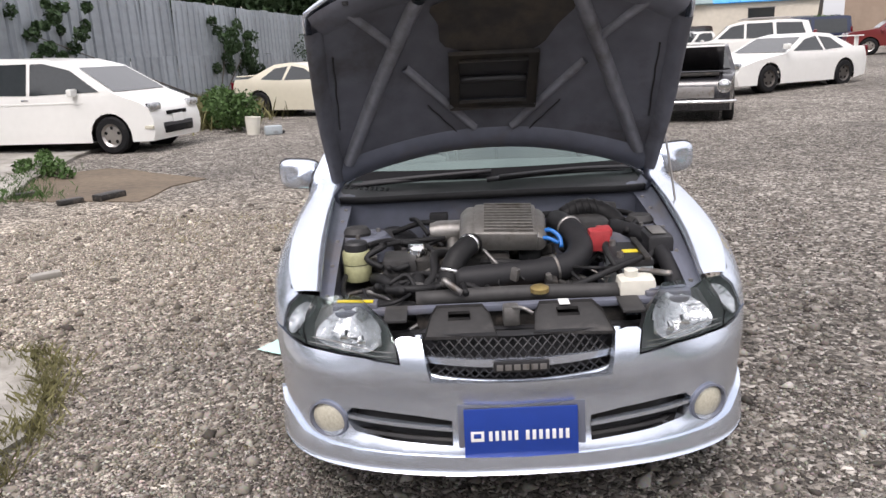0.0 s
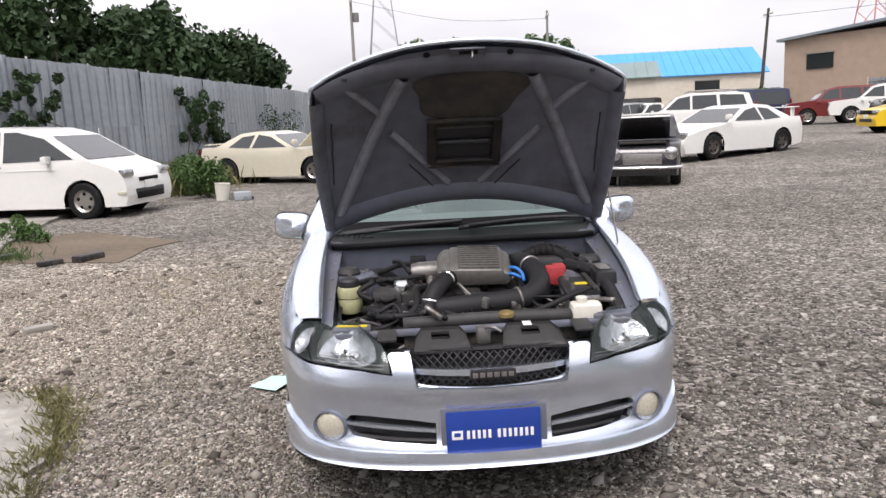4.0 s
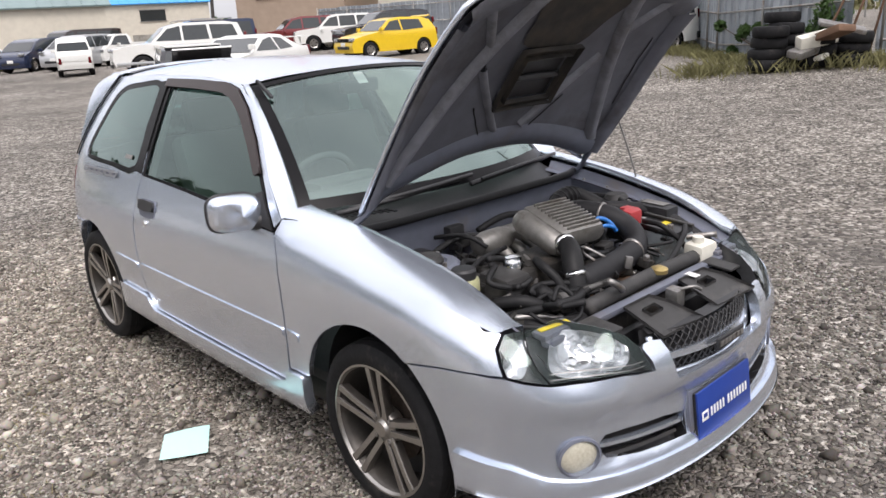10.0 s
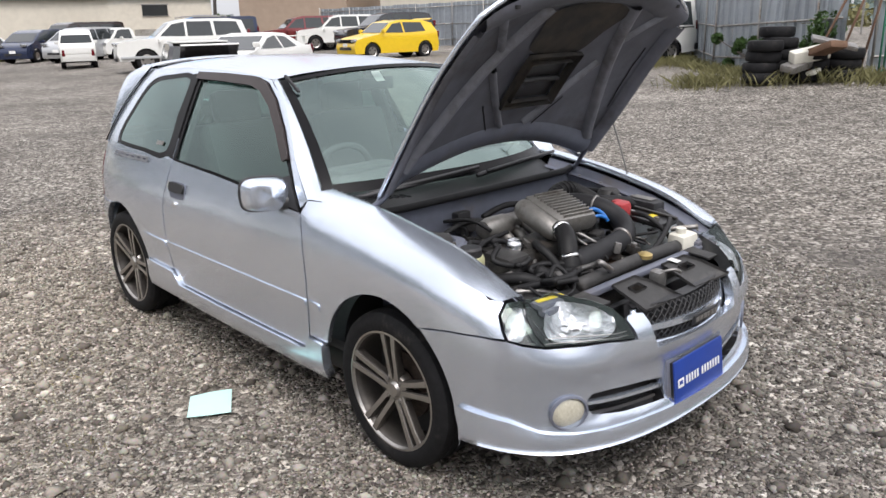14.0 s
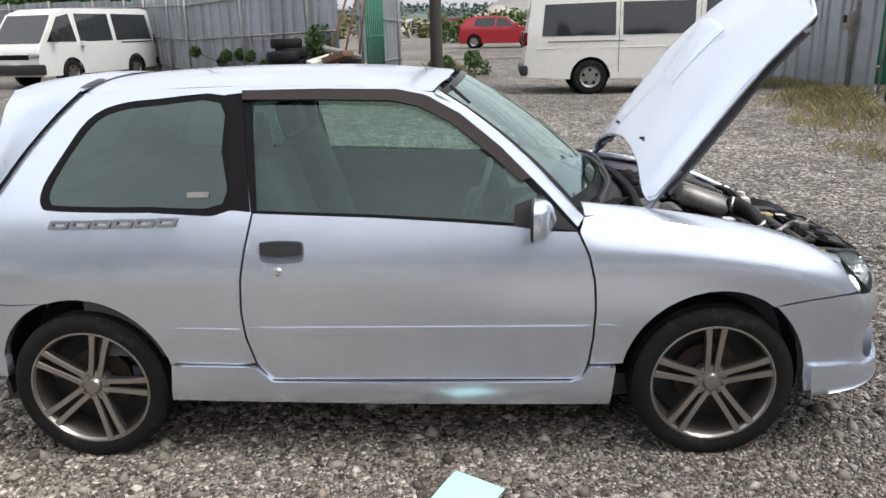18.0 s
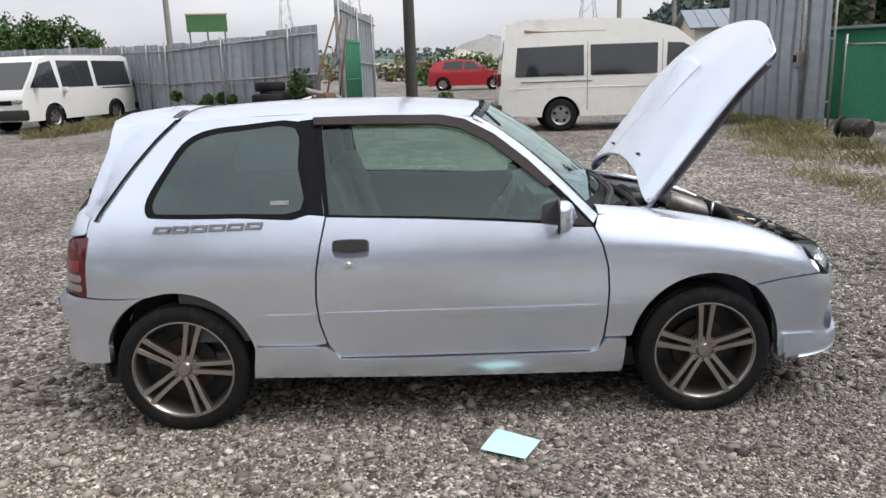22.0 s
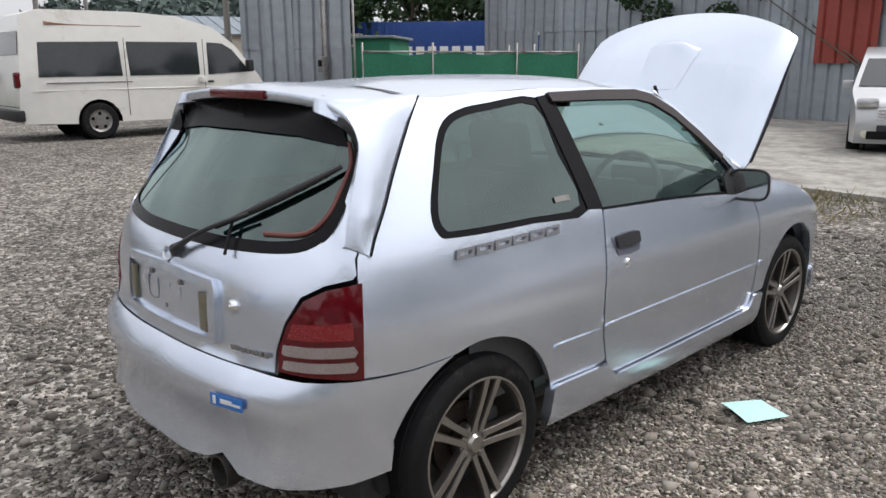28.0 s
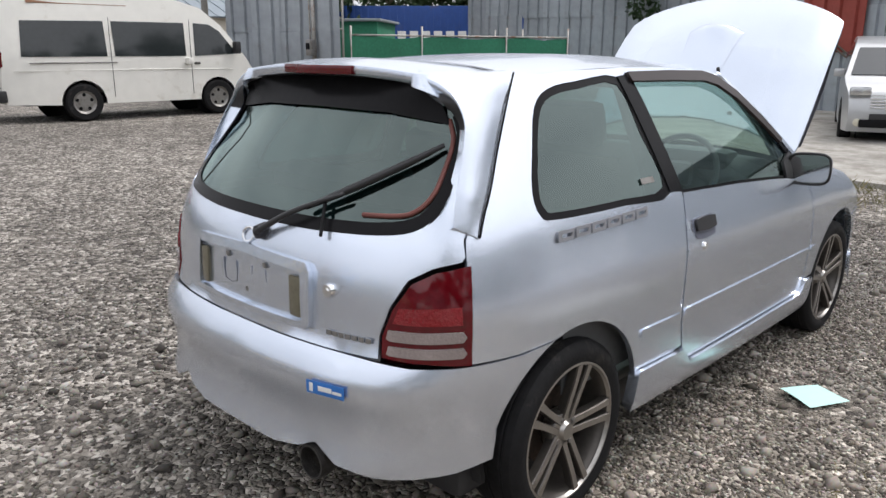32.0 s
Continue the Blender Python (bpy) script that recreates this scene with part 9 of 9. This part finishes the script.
bush("green_bush", "dense green bush by the end of the people carrier", blob_row(-4.2, 13.2, -5.6, 15.5, 14, (0.2, 0.6), (0.25, 0.45), 1), 5200, (0.03, 0.07), LEAF, 1)
bush("small_bush", "low green weed bush on the pad edge", blob_row(-5.4, 7.2, -6.3, 8.8, 9, (0.05, 0.2), (0.09, 0.17), 2, 0.2), 1300, (0.02, 0.045), LEAF, 2)
bush("ivy", "dark ivy climbing the steel fence", blob_row(-7.6, 24.0, -7.15, 27.5, 42, (0.3, 2.8), (0.10, 0.22), 3) + blob_row(-9.15, 14.5, -8.75, 17.0, 34, (0.3, 2.9), (0.08, 0.18), 4) + blob_row(-6.4, 33, -5.75, 38, 12, (0.4, 2.0), (0.3, 0.7), 44), 9000, (0.04, 0.09), LEAF_DARK, 3, "ivy")
bush("ivy", "ivy hanging over the southern fence", [(x + random.Random(k).uniform(-0.4, 0.4), y + 0.25, random.Random(k + 7).uniform(2.0, 4.6), random.Random(k + 9).uniform(0.2, 0.5)) for k, (x, y) in enumerate([(1.2, -13.5), (1.2, -13.4), (3.6, -14.6), (5.6, -15.8), (6.8, -16.5), (6.9, -16.6), (9.8, -17.1), (-1.5, -12.5), (-3.6, -11.8), (-3.6, -11.7), (11.0, -17.2), (7.8, -16.5)])], 4200, (0.05, 0.11), LEAF_DARK, 5, "ivy")
bush("green_bush", "weeds climbing the fence near the tyres", blob_row(14.3, 4.7, 17.2, 8.0, 10, (0.2, 1.1), (0.08, 0.18), 6, 0.12) + [(13.9, 4.3, 1.0, 0.3), (13.8, 4.1, 1.3, 0.32), (14.2, 4.6, 0.7, 0.3)], 3600, (0.04, 0.08), LEAF, 6)
bush("green_bush", "green bush by the pole at the gate", blob_row(17.2, 2.0, 17.9, 0.9, 7, (0.2, 0.7), (0.18, 0.36), 7), 3600, (0.025, 0.06), LEAF, 7)
bush("green_bush", "green bushes beyond the road", blob_row(42, -9, 46, 2, 16, (0.5, 1.6), (0.7, 1.3), 8), 5200, (0.10, 0.2), LEAF, 8)
bush("green_bush", "green bush before the tan building", blob_row(25.5, 50, 27.5, 53, 8, (0.6, 2.0), (0.7, 1.2), 9), 3000, (0.1, 0.2), LEAF, 9)
bush("hedge_row", "green weeds along the far field", blob_row(60, -30, 70, 40, 30, (0.4, 1.2), (1.0, 2.0), 10), 6000, (0.2, 0.4), GRASS, 10, "hedge")


def tree(x, y, high, wide, seed, mat, leaves=2600, size=(0.16, 0.34), group=""):
    """A tapered trunk with limbs, and a crown of leaf clumps with gaps."""
    rr = random.Random(seed)
    ob = thing("tree", "tall leafy dark green tree beyond the fence", "tree", pose(x, y, ground_z(x, y) - 0.2), group)
    part("trunk", tube([(0, 0, 0), (rr.uniform(-0.2, 0.2), rr.uniform(-0.2, 0.2), high * 0.4), (rr.uniform(-0.5, 0.5), rr.uniform(-0.5, 0.5), high * 0.8)], [0.22, 0.15, 0.05], 8), BARK, ob)
    clumps = []
    for k in range(20):
        a, t = rr.uniform(0, 2 * math.pi), rr.uniform(0.28, 1.0)
        rad = wide * (0.35 + 0.65 * math.sin(math.pi * min(1, t * 0.92))) * rr.uniform(0.45, 1.0) * 0.6
        clumps.append((rad * math.cos(a), rad * math.sin(a), high * t, wide * rr.uniform(0.16, 0.32)))
    for c in clumps[:6]:
        part("limb", tube([(0, 0, c[2] * 0.6), (c[0] * 0.5, c[1] * 0.5, c[2] * 0.85), (c[0], c[1], c[2])], [0.08, 0.05, 0.02], 6), BARK, ob)
    g2 = np.random.default_rng(seed)
    k = g2.integers(0, len(clumps), leaves)
    b = np.array(clumps)[k]
    d = g2.normal(0, 1, (leaves, 3))
    d /= np.linalg.norm(d, axis=1)[:, None]
    part("crown", quads("crown", b[:, :3] + d * b[:, 3:4] * g2.uniform(0.3, 1.1, leaves)[:, None], size, mat, seed), None, ob)
    return ob


rr = random.Random(21)
for k in range(20):
    tree(-37 + 1.3 * k + rr.uniform(-1, 1), 44 + 1.0 * k + rr.uniform(-4, 4), rr.uniform(10.5, 12.5) - 0.16 * k, rr.uniform(5.0, 6.5), 100 + k, LEAF_DARK, 5200, (0.22, 0.42), "trees beyond the north fence")
for k in range(7):
    tree(2.0 + 2.6 * k, 84 + rr.uniform(-3, 3), rr.uniform(7, 10), rr.uniform(3, 4.2), 140 + k, LEAF, 2600, (0.16, 0.3), "trees beyond the yard")
for k in range(9):
    tree(50 + rr.uniform(-2, 2), 25 + 2.4 * k, rr.uniform(4.2, 5.4), rr.uniform(2.6, 3.6), 160 + k, LEAF, 3600, (0.11, 0.22), "trees beyond the east fence")
for k in range(16):
    tree(4 + 2.3 * k + rr.uniform(-1, 1), -31 + rr.uniform(-4, 4) - 0.2 * k, rr.uniform(7, 10), rr.uniform(3.5, 4.8), 180 + k, LEAF_DARK, 3200, (0.14, 0.3), "trees beyond the south fence")
for k in range(7):
    tree(24 + 1.2 * k + rr.uniform(-1, 1), -14.3 - 1.1 * k + rr.uniform(-1, 1), rr.uniform(6, 8), rr.uniform(3, 4), 200 + k, LEAF_DARK, 3000, (0.13, 0.26), "trees behind the side fence")


# paler and bluer than the near leaves: distance haze mixed into the colour
HILL_LEAF_HAZED = material("haze_tinted_woods", (0.10, 0.135, 0.12), 0.95, 0, 0.3, 0.15)


def hill(name, x, y, rx, ry, high, leaves, seed):
    g3 = np.random.default_rng(seed)
    a, q = g3.uniform(0, 2 * np.pi, leaves), np.sqrt(g3.uniform(0, 1, leaves))
    z = high * (1 - q ** 2) * (1 + 0.25 * np.sin(5 * a + seed)) + g3.normal(0, high * 0.05, leaves) + 2 * np.sin(14 * a + 9 * q)
    p = np.column_stack([x + rx * q * np.cos(a), y + ry * q * np.sin(a), np.maximum(z, 0.2)])
    ob = thing(name, "far wooded hill on the horizon", "hill", kind="structure")
    part("hill_ground", grid(40, 8, lambda u, v: (x + rx * v * math.cos(2 * math.pi * u), y + ry * v * math.sin(2 * math.pi * u), high * (1 - v * v) * (1 + 0.25 * math.sin(10 * math.pi * u + seed)) - 1.0)), HILL_LEAF_HAZED, ob)
    part("woods", quads("woods", p, (0.9, 2.0), HILL_LEAF_HAZED, seed), None, ob)


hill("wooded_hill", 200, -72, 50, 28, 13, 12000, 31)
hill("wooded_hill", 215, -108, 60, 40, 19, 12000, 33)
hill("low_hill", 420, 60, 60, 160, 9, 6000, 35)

# the tree line on the open side of the yard, which the windows mirror
rr = random.Random(77)
for k in range(13):
    tree(-27 + rr.uniform(-3, 3), -26 + 5.0 * k + rr.uniform(-1, 1), rr.uniform(9.5, 14.5), rr.uniform(4.4, 5.6), 300 + k, LEAF_DARK, 1500, (0.3, 0.6), "trees along the open side")
